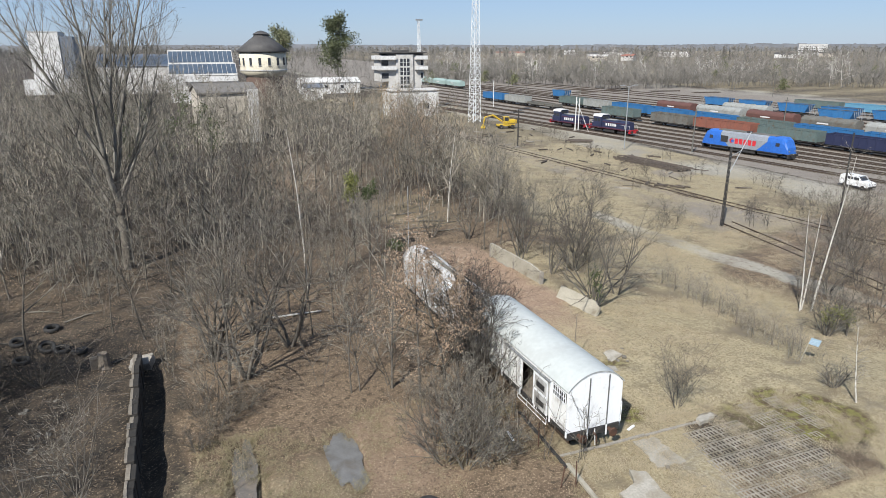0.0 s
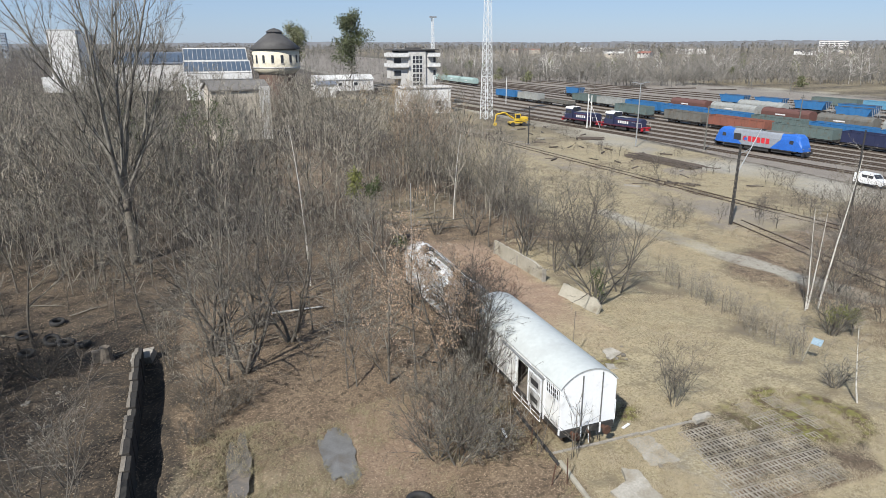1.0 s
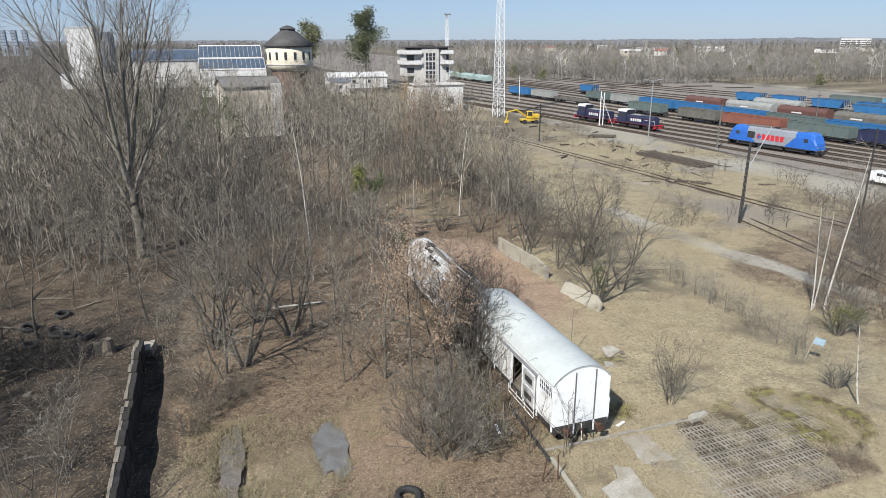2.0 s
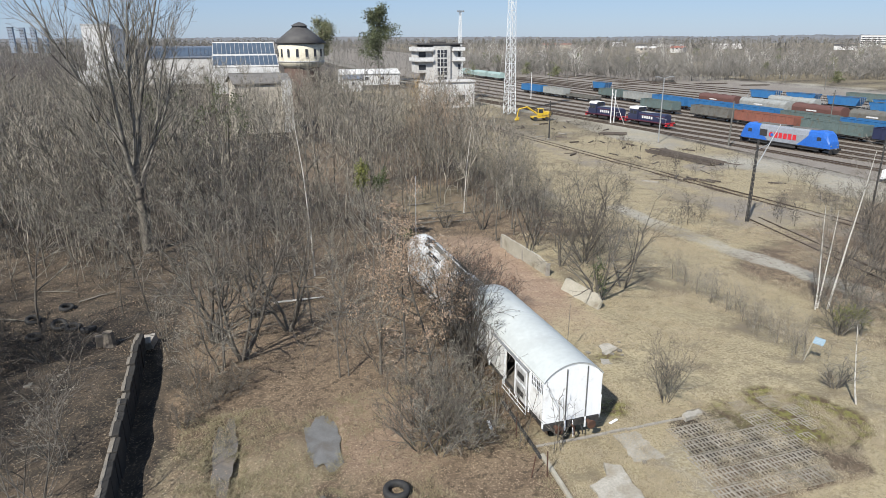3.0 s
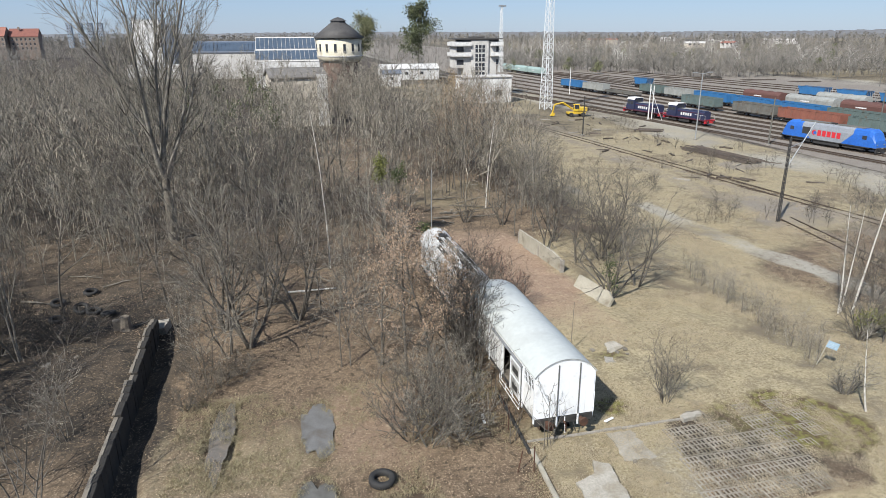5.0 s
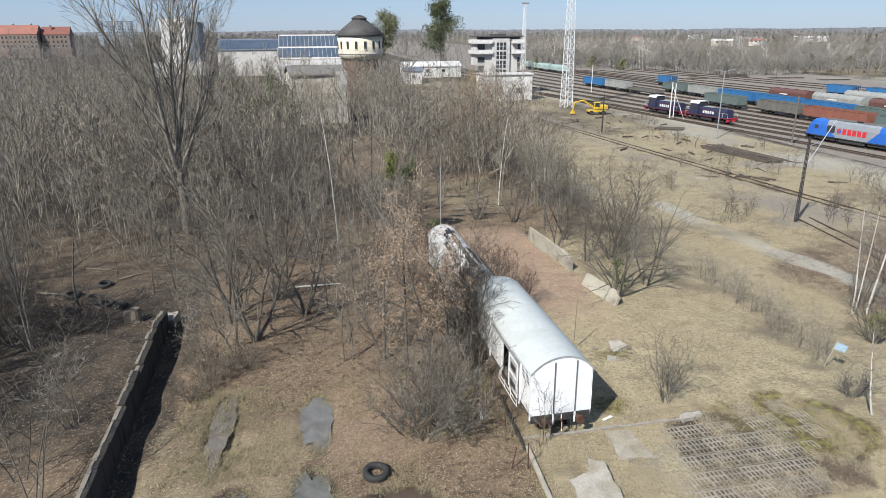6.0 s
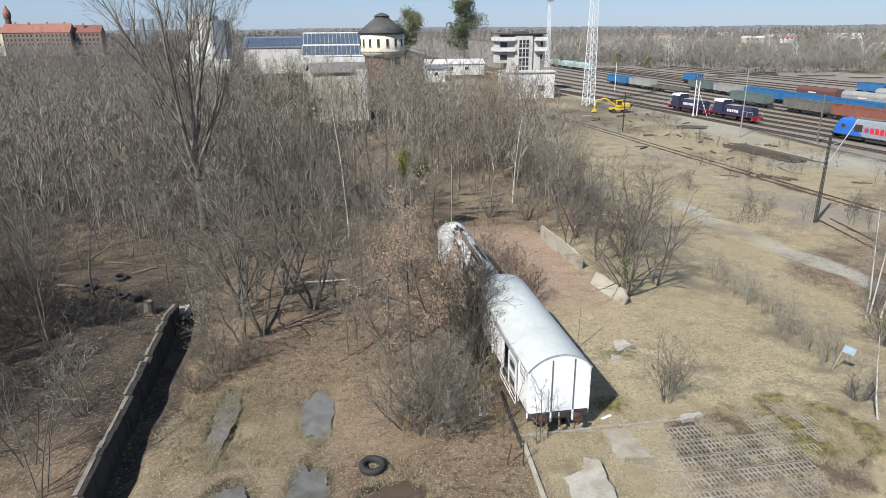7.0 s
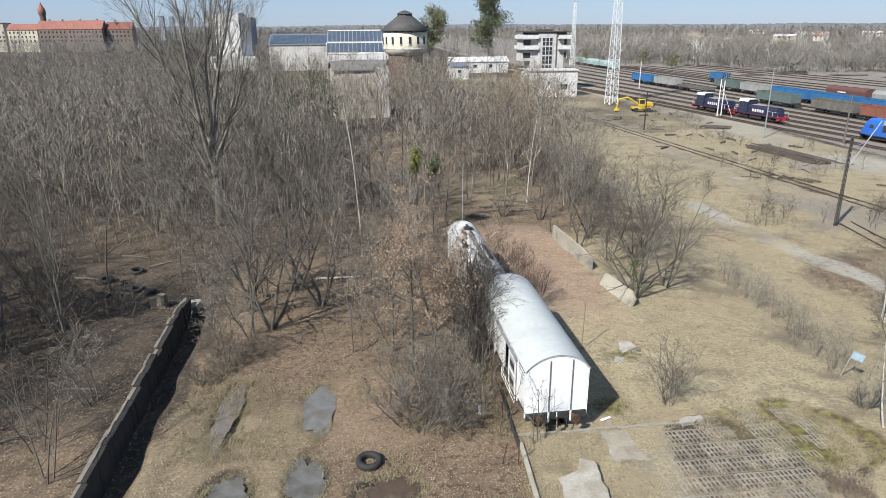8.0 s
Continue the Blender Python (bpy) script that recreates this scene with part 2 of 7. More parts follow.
def lumps(X, Y, s, seed):
    rng = np.random.RandomState(seed)
    out = np.zeros_like(X)
    for k in range(10):
        a, f, ph = rng.rand() * 6.28, (0.5 + rng.rand()) / s, rng.rand() * 6.28
        out += np.sin((X * math.cos(a) + Y * math.sin(a)) * f + ph + 1.5 * np.sin((Y * math.cos(a) - X * math.sin(a)) * f * 0.7))
    return out / 4.5


# hollows that hold puddles: middle, half widths, depth
PUDDLES = ((5.2, 27.1, 1.0, 2.5, 0.24), (4.95, 21.2, 0.95, 1.9, 0.24), (1.7, 20.8, 1.1, 1.35, 0.24), (8.6, 20.2, 1.5, 0.9, 0.22), (0.55, 27.2, 0.85, 3.9, 0.27))


def build_ground():
    far = np.array([75, 110, 160, 240, 380, 600, 1000, 1800, 3200], float)
    xs = np.concatenate([-40 - far[::-1], np.arange(-40, -12, 0.8), np.arange(-12, 50, 0.3), np.arange(50, 112, 0.8), 112 + np.arange(0, 150, 10), 262 + far])
    ys = np.concatenate([-20 - far[::-1][-6:], np.arange(-20, 14, 2.0), np.arange(14, 62, 0.3), np.arange(62, 150, 0.9), 150 + np.arange(0, 200, 8), 350 + far])
    X, Y = np.meshgrid(xs, ys)
    W = X + 0.03 * (Y - 20.6)
    near = 1 - smoothstep(60, 110, np.hypot(X - 15, Y - 35))
    Z = -1.1 * smoothstep(33, 44, X) + near * (0.05 * lumps(X, Y, 0.9, 1) + 0.04 * lumps(X, Y, 0.35, 2) + 0.05 * lumps(X, Y, 3.0, 3))
    flat = (np.abs(X - 16.7) < 2.2) & (Y > 16) & (Y < 60) | (X > 14) & (X < 31) & (Y > 15) & (Y < 24.5)
    Z = np.where(flat, Z * 0.25, Z)
    pave = smoothstep(20.3, 20.6, X) * (1 - smoothstep(30.0, 30.6, X)) * smoothstep(16.6, 17.0, Y) * (1 - smoothstep(23.6, 24.0, Y))
    Z = Z * (1 - 0.5 * pave) + 0.012 * pave
    # Ground sunk beside the ruined wall, so that its shadow falls wider
    Z = Z - 0.55 * smoothstep(-4.1, -3.8, W) * (1 - smoothstep(-3.4, -2.4, W + 0.25 * lumps(X, Y, 1.0, 8))) * smoothstep(15, 18, Y) * (1 - smoothstep(38, 41, Y))
    Z = Z + 0.35 * (1 - smoothstep(-4.2, -4.0, W)) * smoothstep(-9, -5, W) * smoothstep(15, 20, Y) * (1 - smoothstep(36, 42, Y))
    for cx, cy, a, b, depth in PUDDLES:
        Z = Z - depth * (1 - smoothstep(0.55, 1.25, np.hypot((X - cx) / a, (Y - cy) / b)))
    nx, ny = len(xs), len(ys)
    V = np.stack([X, Y, Z], -1).reshape(-1, 3)
    i = (np.arange(ny - 1)[:, None] * nx + np.arange(nx - 1)[None]).ravel()
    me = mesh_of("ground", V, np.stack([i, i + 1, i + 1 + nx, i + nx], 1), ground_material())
    n1, n2 = lumps(X, Y, 5, 4), lumps(X, Y, 1.6, 5)
    rx = np.where(Y < 69, 51.5 - 0.30 * (Y - 33) + 0.0042 * (Y - 33) ** 2, 40.8 - 0.02 * (Y - 69))
    straw = smoothstep(17.5, 21, X + n2 * 0.8) * (1 - smoothstep(86, 90, X + n1)) * (1 - smoothstep(110, 150, Y))
    straw = np.maximum(straw, 0.85 * smoothstep(14, 16, X) * (1 - smoothstep(24, 27, Y)))
    straw = np.maximum(straw, 0.48 * (1 - smoothstep(3.0, 7, np.hypot((X - 1.0) / 1.1, (Y - 22) / 1.5) + n2)))
    straw = straw * (1 - smoothstep(48, 60, Y) * (1 - smoothstep(33, 40, X + n1)))
    straw = np.maximum(straw, (0.52 + 0.25 * n1) * smoothstep(37, 43, X) * (1 - smoothstep(88, 91, X)) * smoothstep(90, 110, Y) * (1 - smoothstep(260, 300, Y)))
    straw = np.maximum(straw, (0.5 + 0.2 * n1) * smoothstep(228, 245, X))
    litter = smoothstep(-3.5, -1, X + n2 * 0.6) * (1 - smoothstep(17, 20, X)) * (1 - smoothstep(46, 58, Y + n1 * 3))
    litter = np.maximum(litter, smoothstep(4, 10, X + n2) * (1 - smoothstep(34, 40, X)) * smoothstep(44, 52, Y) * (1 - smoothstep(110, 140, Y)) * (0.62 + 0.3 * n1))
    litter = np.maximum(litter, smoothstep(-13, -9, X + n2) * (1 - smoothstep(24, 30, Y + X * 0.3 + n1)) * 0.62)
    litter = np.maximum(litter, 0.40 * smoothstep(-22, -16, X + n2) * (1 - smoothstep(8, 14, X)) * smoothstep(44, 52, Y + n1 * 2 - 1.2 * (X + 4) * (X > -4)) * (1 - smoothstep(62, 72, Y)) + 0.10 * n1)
    red = smoothstep(17.8, 18.8, X) * (1 - smoothstep(25.0, 27.5, X + n2)) * smoothstep(31, 38, Y + n2 * 2 + 0.5 * (X - 20)) * (1 - smoothstep(54, 64, Y + n1 * 3)) * (0.70 + 0.28 * n1)
    red = np.maximum(red, 0.55 * (1 - smoothstep(3, 6, np.hypot(X - 9, Y - 27) + n2)))
    straw = np.maximum(straw, (0.28 + 0.22 * n1 + 0.1 * n2) * (1 - smoothstep(6, 11, np.hypot((X - 23) / 0.9, (Y - 74) / 1.3))))
    rough = smoothstep(43, 47, X + 1.5 * n2) * (1 - smoothstep(46, 54, Y + 1.5 * n2 - 0.35 * (X - 50)))
    straw, litter = straw * (1 - 0.75 * rough), np.maximum(litter, 0.75 * rough)
    # Wall's cast shadow painted as a strip of the darkest soil
    wall_shade = smoothstep(-4.3, -4.0, W) * (1 - smoothstep(-3.1, -2.3, W + 0.3 * n2)) * smoothstep(15, 18, Y) * (1 - smoothstep(38, 42, Y))
    straw, litter = straw * (1 - wall_shade), litter * (1 - wall_shade)
    gravel = (1 - smoothstep(1.0, 2.1, np.abs(X - rx) + 0.5 * n2)) * smoothstep(26, 30, Y) * (1 - smoothstep(76, 84, Y)) * (0.53 + 0.24 * n1 + 0.10 * n2)
    gravel = np.maximum(gravel, smoothstep(76, 80, X + n1 * 2.2) * (1 - smoothstep(89.5, 91, X)) * (0.47 + 0.22 * n1))
    ballast = smoothstep(89.5, 91.5, X) * (1 - smoothstep(225, 240, X)) * smoothstep(-60, -20, Y)
    for cx, b in ((63.5, -0.03), (57.3, 0.02)):
        ballast = np.maximum(ballast, (1 - smoothstep(1.6, 2.6, np.abs(X - cx - b * (Y - 60)) + 0.4 * n2)) * 0.42)
    ballast = np.maximum(ballast, (1 - smoothstep(1.2, 2.6, np.abs(X - 35.3 - 0.1 * (Y - 30)) + 0.4 * n2)) * 0.28 * (1 - smoothstep(42, 46, Y)))
    worn = smoothstep(0.25, 0.8, lumps(X, Y, 4, 14)) * smoothstep(44, 50, X) * (1 - smoothstep(86, 90, X)) * smoothstep(45, 60, Y) * (1 - smoothstep(170, 200, Y))
    ballast = np.maximum(ballast, 0.62 * worn)
    moss = (1 - smoothstep(1.2, 3.6, np.hypot((X - 28.4) / 1.3, (Y - 22.0)) + 1.5 * n2)) * 0.9
    moss = np.maximum(moss, (1 - smoothstep(0.6, 1.6, np.hypot(X - 20.3, (Y - 25.5)) + 0.5 * n2)) * 0.8)
    moss = np.maximum(moss, (1 - smoothstep(0.6, 2.2, np.hypot((X - 23.2) / 1.3, Y - 30.8) + 0.8 * n2)) * 0.75)
    soil = smoothstep(20.6, 21.0, X + 0.2 * n2 - 0.2 * (Y - 17.5) - 0.35) * (1 - smoothstep(29, 30.2, X + n2)) * smoothstep(16.8, 17.1, Y) * (1 - smoothstep(23.2, 23.8, Y + 0.3 * n2))
    gravel = np.maximum(gravel, 0.35 * (1 - smoothstep(4, 7, np.hypot(X - 23.5, (Y - 20) * 1.6) + n2)))
    straw, gravel, moss = straw * (1 - 0.92 * soil), gravel * (1 - soil), moss * (1 - 0.5 * soil * (1 - smoothstep(26, 28, X)))
    for cx, cy, a, b, depth in PUDDLES[1:4]:
        wet = 1 - smoothstep(0.9, 1.55, np.hypot((X - cx) / a, (Y - cy) / b) + 0.2 * n2)
        straw, litter, red = straw * (1 - 0.8 * wet), litter * (1 - 0.8 * wet), red * (1 - wet)
    gravel = np.maximum(gravel, 0.5 * smoothstep(212, 225, X) * (1 - smoothstep(240, 262, X)) * (0.8 + 0.4 * n1))
    for name, chans in (("zone_a", (straw, litter, red)), ("zone_b", (gravel, ballast, moss))):
        col = np.stack([c.ravel() for c in chans] + [np.ones(X.size)], 1).astype(np.float32)
        me.attributes.new(name, "FLOAT_COLOR", "POINT").data.foreach_set("color", col.ravel())
    me.polygons.foreach_set("use_smooth", [True] * len(me.polygons))
    return tagged(new("ground", me), "leaf-littered and dry-grass wasteland ground beside railway tracks", "ground", kind="structure")


build_ground()


# ---- trees ----
def tubes(segs, sides):
    """Tapered bars of a few sides along segments (start, end, radii)."""
    P0 = np.array([s[0] for s in segs], float)
    P1 = np.array([s[1] for s in segs], float)
    R0 = np.array([s[2] for s in segs], float)[:, None, None]
    R1 = np.array([s[3] for s in segs], float)[:, None, None]
    D = P1 - P0
    D /= np.linalg.norm(D, axis=1, keepdims=True) + 1e-9
    ref = np.where(np.abs(D[:, 2:3]) > 0.9, [[1.0, 0, 0]], [[0, 0, 1.0]])
    U = np.cross(D, ref)
    U /= np.linalg.norm(U, axis=1, keepdims=True)
    W = np.cross(D, U)
    a = np.arange(sides) * 2 * math.pi / sides
    ring = U[:, None] * np.cos(a)[None, :, None] + W[:, None] * np.sin(a)[None, :, None]
    V = np.concatenate([P0[:, None] + ring * R0, P1[:, None] + ring * R1], 1).reshape(-1, 3)
    k = np.arange(sides)
    f = np.stack([k, (k + 1) % sides, (k + 1) % sides + sides, k + sides], 1)
    F = (np.arange(len(segs))[:, None, None] * 2 * sides + f[None]).reshape(-1, 4)
    return V, F


def strips(segs, seed=0):
    """Twigs too thin to show a round section: one narrow blade a segment."""
    P0 = np.array([q[0] for q in segs], float)
    P1 = np.array([q[1] for q in segs], float)
    D = P1 - P0
    U = np.cross(D, np.random.RandomState(seed).randn(len(segs), 3))
    U /= np.linalg.norm(U, axis=1, keepdims=True) + 1e-9
    R0 = np.array([q[2] for q in segs], float)[:, None]
    R1 = np.array([q[3] for q in segs], float)[:, None]
    V = np.stack([P0 - U * R0, P0 + U * R0, P1 + U * R1, P1 - U * R1], 1).reshape(-1, 3)
    return V, np.arange(4 * len(segs)).reshape(-1, 4)


def woody(segs, blade_from):
    """Round bars for the thick branches, blades for the twigs from that order on."""
    thick, thin = [q for q in segs if q[4] < blade_from], [q for q in segs if q[4] >= blade_from]
    if not thick:
        return strips(thin)
    V, F = tubes(thick, 3)
    if thin:
        V2, F2 = strips(thin)
        V, F = np.concatenate([V, V2]), np.concatenate([F, F2 + len(V)])
    return V, F


def grow(rng, p, d, length, r, depth, out, spec, top=True):
    """One branch and, along it, its side branches."""
    n = spec["steps"][depth]
    step = length / n
    p, d = np.array(p, float), np.array(d, float)
    pts = []
    for i in range(n):
        d = d + rng.randn(3) * spec["wander"][depth] + np.array([0, 0, spec["up"][depth]])
        d /= np.linalg.norm(d)
        q = p + d * step
        r2 = max(r * (1 - (i + 1) / (n + 0.35)) + spec["tip"], spec["tip"]) if depth else r * (1 - 0.85 * (i + 1) / n) + spec["tip"]
        ra = pts[-1][3] if pts else r
        out.append((p, q, ra, r2, depth))
        pts.append((q, d.copy(), (i + 1) / n, r2))
        p = q
    if depth + 1 < len(spec["steps"]):
        kids = spec["kids"][depth]
        for k in range(kids):
            s = spec["first"][depth] + (1 - spec["first"][depth]) * (k + rng.rand()) / kids
            q, dd, _, rr = pts[min(n - 1, int(s * n))]
            ax = rng.randn(3)
            ax -= dd * ax.dot(dd)
            ax /= np.linalg.norm(ax)
            ang = radians(spec["angle"][depth] * (0.7 + 0.6 * rng.rand()))
            nd = dd * math.cos(ang) + ax * math.sin(ang)
            ln = length * spec["ratio"][depth] * (1.15 - 0.65 * s) * (0.7 + 0.6 * rng.rand())
            grow(rng, q, nd, ln, max(min(rr * 0.62, spec["cap"][depth + 1]), spec["tip"]), depth + 1, out, spec)


def tree_spec(**kw):
    base = dict(steps=(7, 5, 4, 2), kids=(9, 6, 4), first=(0.25, 0.25, 0.2), angle=(42, 40, 42), ratio=(0.42, 0.5, 0.5),
                wander=(0.05, 0.10, 0.10, 0.10), up=(0.02, 0.10, 0.08, 0.05), tip=0.0045, cap=(9, 9, 0.017, 0.009, 0.006))
    base.update(kw)
    return base


def tree_thing(name, seed, height, radius, spec, bark, twig, label, stems=1, lean=0.05, spread=0.3, category="tree", split=1, limb=None):
    """A tree > trunk with its limbs, crown; stands at the origin."""
    rng = np.random.RandomState(seed)
    out, cuts = [], [0]
    for s in range(stems):
        a = 6.28 * s / stems + rng.rand()
        d = np.array([math.cos(a), math.sin(a), 0]) * (spread if stems > 1 else 0) + np.array([rng.randn() * lean, rng.randn() * lean, 1])
        base = np.array([math.cos(a), math.sin(a), 0]) * (0.15 if stems > 1 else 0)
        grow(rng, base + np.array([0, 0, -0.1]), d / np.linalg.norm(d), height * (1 if s == 0 else 0.75 + 0.3 * rng.rand()), radius, 0, out, spec)
        cuts.append(len(out))
    root = tagged(new(name), label, category)
    top = len(spec["steps"]) - 1
    for a, b in zip(cuts, cuts[1:]):
        first, second = [q for q in out[a:b] if q[4] < split], [q for q in out[a:b] if q[4] == split and split < top]
        V, F = tubes(first + second, 6)
        o = new("trunk" if stems == 1 else "stem", mesh_of("trunk", V, F, bark))
        o.data.materials.append(limb or LIMB)
        o.data.polygons.foreach_set("material_index", np.repeat([0, 1], [6 * len(first), 6 * len(second)]).astype(np.int32))
        o.data.polygons.foreach_set("use_smooth", [True] * len(o.data.polygons))
        o.parent = root
    V, F = woody([q for q in out if q[4] > split or split == top == q[4]], top if top > 2 else top - 1)
    o = new("crown", mesh_of("crown", V, F, twig))
    o.parent = root
    return root, out


def leaves_part(root, tips, material, size, per, seed, name="leaves", spread=0.35):
    """Small folded blades round the ends of twigs."""
    rng = np.random.RandomState(seed)
    C = np.repeat(np.array(tips), per, 0) + rng.randn(len(tips) * per, 3) * spread * np.array([1, 1, 0.8])
    n = len(C)
    A, B = rng.randn(n, 3), rng.randn(n, 3)
    A /= np.linalg.norm(A, axis=1, keepdims=True)
    B = np.cross(A, B)
    B /= np.linalg.norm(B, axis=1, keepdims=True)
    s = size * (0.6 + 0.8 * rng.rand(n, 1))
    V = np.stack([C - A * s, C - B * s * 0.45, C + A * s, C + B * s * 0.45], 1).reshape(-1, 3)
    o = new(name, mesh_of(name, V, np.arange(4 * n).reshape(-1, 4), material))
    o.parent = root
    return o


rt = np.random.RandomState(11)
PLAIN = "bare grey-brown young tree with upright branches in the thicket"
kinds, kinds_far = [], []
OPEN_LABEL = "bare grey-brown young tree with pale forking limbs in the thicket"
for k in range(6):
    sp = tree_spec(steps=(8, 7, 5, 3), kids=(9 + k % 3, 6, 5), first=(0.34, 0.18, 0.2), angle=(32 + 4 * k, 38, 42), ratio=(0.56, 0.42, 0.46), wander=(0.06, 0.085, 0.10, 0.11), up=(0.03, 0.07, 0.05, 0.02), tip=0.0062, cap=(9, 0.050, 0.022, 0.0095))
    kinds.append(tree_thing("bare_tree", 100 + k, 8.0 + 0.6 * k, 0.07 + 0.009 * k, sp, BARK, (TWIG, TWIG_WARM, TWIG, TWIG_DARK, TWIG, TWIG_DARK)[k], OPEN_LABEL)[0])
for k in range(3):
    sp = tree_spec(steps=(9, 6, 4, 2), kids=(10, 6, 4), first=(0.22, 0.15, 0.15), angle=(26, 36, 40), ratio=(0.40, 0.42, 0.5), wander=(0.045, 0.08, 0.10, 0.12), up=(0.04, 0.09, 0.05, 0.03), tip=0.0062, cap=(9, 0.036, 0.018, 0.0095))
    kinds.append(tree_thing("bare_tree", 120 + k, 8.5 + k, 0.062, sp, LIMB, (TWIG, TWIG_WARM, TWIG_DARK)[k], "bare several-stemmed young tree with thin grey branches", stems=3 + k % 2, spread=0.26)[0])
for k in range(5):
    sp = tree_spec(steps=(7, 5, 3), kids=(12, 8), first=(0.22, 0.12), angle=(32 + 4 * k, 42), ratio=(0.46, 0.46), wander=(0.05, 0.08, 0.11), up=(0.03, 0.08, 0.04), tip=0.011, cap=(9, 0.05, 0.019))
    kinds_far.append(tree_thing("bare_tree", 140 + k, 8.3 + 0.6 * k, 0.08, sp, BARK, (TWIG, TWIG_WARM, TWIG, TWIG_DARK, TWIG)[k], PLAIN)[0])


def free(x, y):
    """Whether a tree of the thicket may stand here."""
    if 13 < x < 29.5 and y < 58 or 17.5 < x < 26.5 and y < 70 or x > 34 and y < 118:
        return False
    if y < 21 and x > -9:
        return False
    if -3.3 < x < 14 and y < 33.5 or 2.5 < x < 12 and y < 37 or 12 < x < 14 and y < 44:
        return False
    if -5.5 < x < -2.5 and y < 40 or math.hypot(x + 6.6, y - 62) < 1.5:
        return False
    if -2 < x < 14 and y > 76:
        return False
    return not (-13 < x < -5 and 41 < y < 50)


# trees that stand clear of the rest: x, y, kind, size
SINGLES = ((5.4, 45.8, 2, 0.8), (3.2, 47.8, 5, 0.85), (8.2, 44.0, 1, 0.75), (6.2, 41.2, 3, 0.65), (11.6, 46.5, 4, 0.7), (-8.6, 57.6, 5, 1.08), (-5.0, 58.6, 3, 1.1), (-6.9, 54.8, 5, 0.95), (-3.2, 59.6, 4, 1.1), (-10.4, 59.4, 2, 1.1), (-11.4, 45.2, 4, 1.15), (-14.9, 57.2, 2, 1.1), (-12.3, 60.4, 8, 0.8), (-6.6, 46.8, 1, 0.85), (-4.5, 45.2, 0, 0.95), (-17.5, 50.5, 4, 1.0), (-20.5, 44.0, 2, 0.95),
           (-9.2, 55.5, 6, 0.8), (-1.5, 47.5, 0, 0.9), (2.2, 50.5, 2, 0.9), (-3.0, 54.0, 4, 0.9), (4.6, 55.8, 6, 0.9), (10.6, 50.6, 2, 0.9), (11.8, 55.2, 0, 0.9), (9.2, 46.8, 6, 0.75), (0.3, 42.6, 7, 0.75))
# and those behind the red earth
EDGE_TREES = ((27.8, 56.5, 4, 0.95), (31.2, 58.9, 7, 0.85), (28.8, 62.5, 1, 0.95), (27.5, 66.9, 0, 0.9), (24.6, 72.0, 3, 0.95), (24.8, 77.3, 1, 1.0), (14.8, 63.9, 2, 0.9), (16.1, 78.3, 4, 1.1), (29.8, 79.2, 3, 1.0), (19.6, 69.0, 3, 0.7), (21.4, 74.6, 0, 0.8))
placed = [(x, y) for x, y, *_ in SINGLES]
tries = 0
while len(placed) < 255 and tries < 9000:
    tries += 1
    y = 14 + 92 * rt.rand() ** 0.8
    x = -16 - 0.62 * y + (0.62 * y + 16 + min(36, 8 + y * 0.33)) * rt.rand()
    gap = 3.7 if y < 50 else 3.0 if y < 60 else 2.2
    if -10 < x < -2 and y < 44 or -15 < x < -6 and 46 < y < 54 or y < 36 and x > -13 or x > 6 and y > 56 and rt.rand() < 0.45 or not free(x, y) or any((x - a) ** 2 + (y - b) ** 2 < gap ** 2 for a, b in placed):
        continue
    placed.append((x, y))
# Extra trees left of the view, mostly unseen, added to shade the floor
placed += [(-30 + 16.5 * rt.rand(), 15 + 26 * rt.rand()) for k in range(58)]
placed += [(-37 + 15 * rt.rand(), 33 + 19 * rt.rand()) for k in range(40)]
placed += [(x, y) for x, y, *_ in EDGE_TREES]
used = set()
for x, y in placed:
    pool = kinds if y < 62 else kinds_far
    k = rt.randint(len(pool))
    # Mostly dark-twigged kinds on the left: that side's shade put into colour
    if y < 50 and x < -8 and rt.rand() < 0.7:
        k = (3, 5, 8, 4)[rt.randint(4)]
    s = 0.75 + 0.5 * rt.rand()
    for sx, sy, kind, size in SINGLES + EDGE_TREES:
        if (x, y) == (sx, sy):
            k, s = kind, size
    m = pose(x, y, gz(x, y) - 0.05, rt.randn() * 2.5, rt.randn() * 2.5, rt.rand() * 360) @ Matrix.Diagonal((s, s, s, 1))
    if (y < 62, k) in used:
        copy_thing(pool[k], m)
    else:
        pool[k].matrix_basis = m
        used.add((y < 62, k))


def scatter(V, F, spots, rng, lo, hi):
    """Many turned and scaled copies of one mesh in arrays."""
    n = len(spots)
    a = rng.rand(n) * 6.28
    s = lo + (hi - lo) * rng.rand(n)
    c, si = np.cos(a)[:, None], np.sin(a)[:, None]
    x = (V[None, :, 0] * c - V[None, :, 1] * si) * s[:, None]
    y = (V[None, :, 0] * si + V[None, :, 1] * c) * s[:, None]
    z = V[None, :, 2] * (s * (0.85 + 0.3 * rng.rand(n)))[:, None]
    W = np.stack([x, y, z], -1) + np.array(spots)[:, None]
    return W.reshape(-1, 3), (F[None] + (np.arange(n) * len(V))[:, None, None]).reshape(-1, F.shape[1])


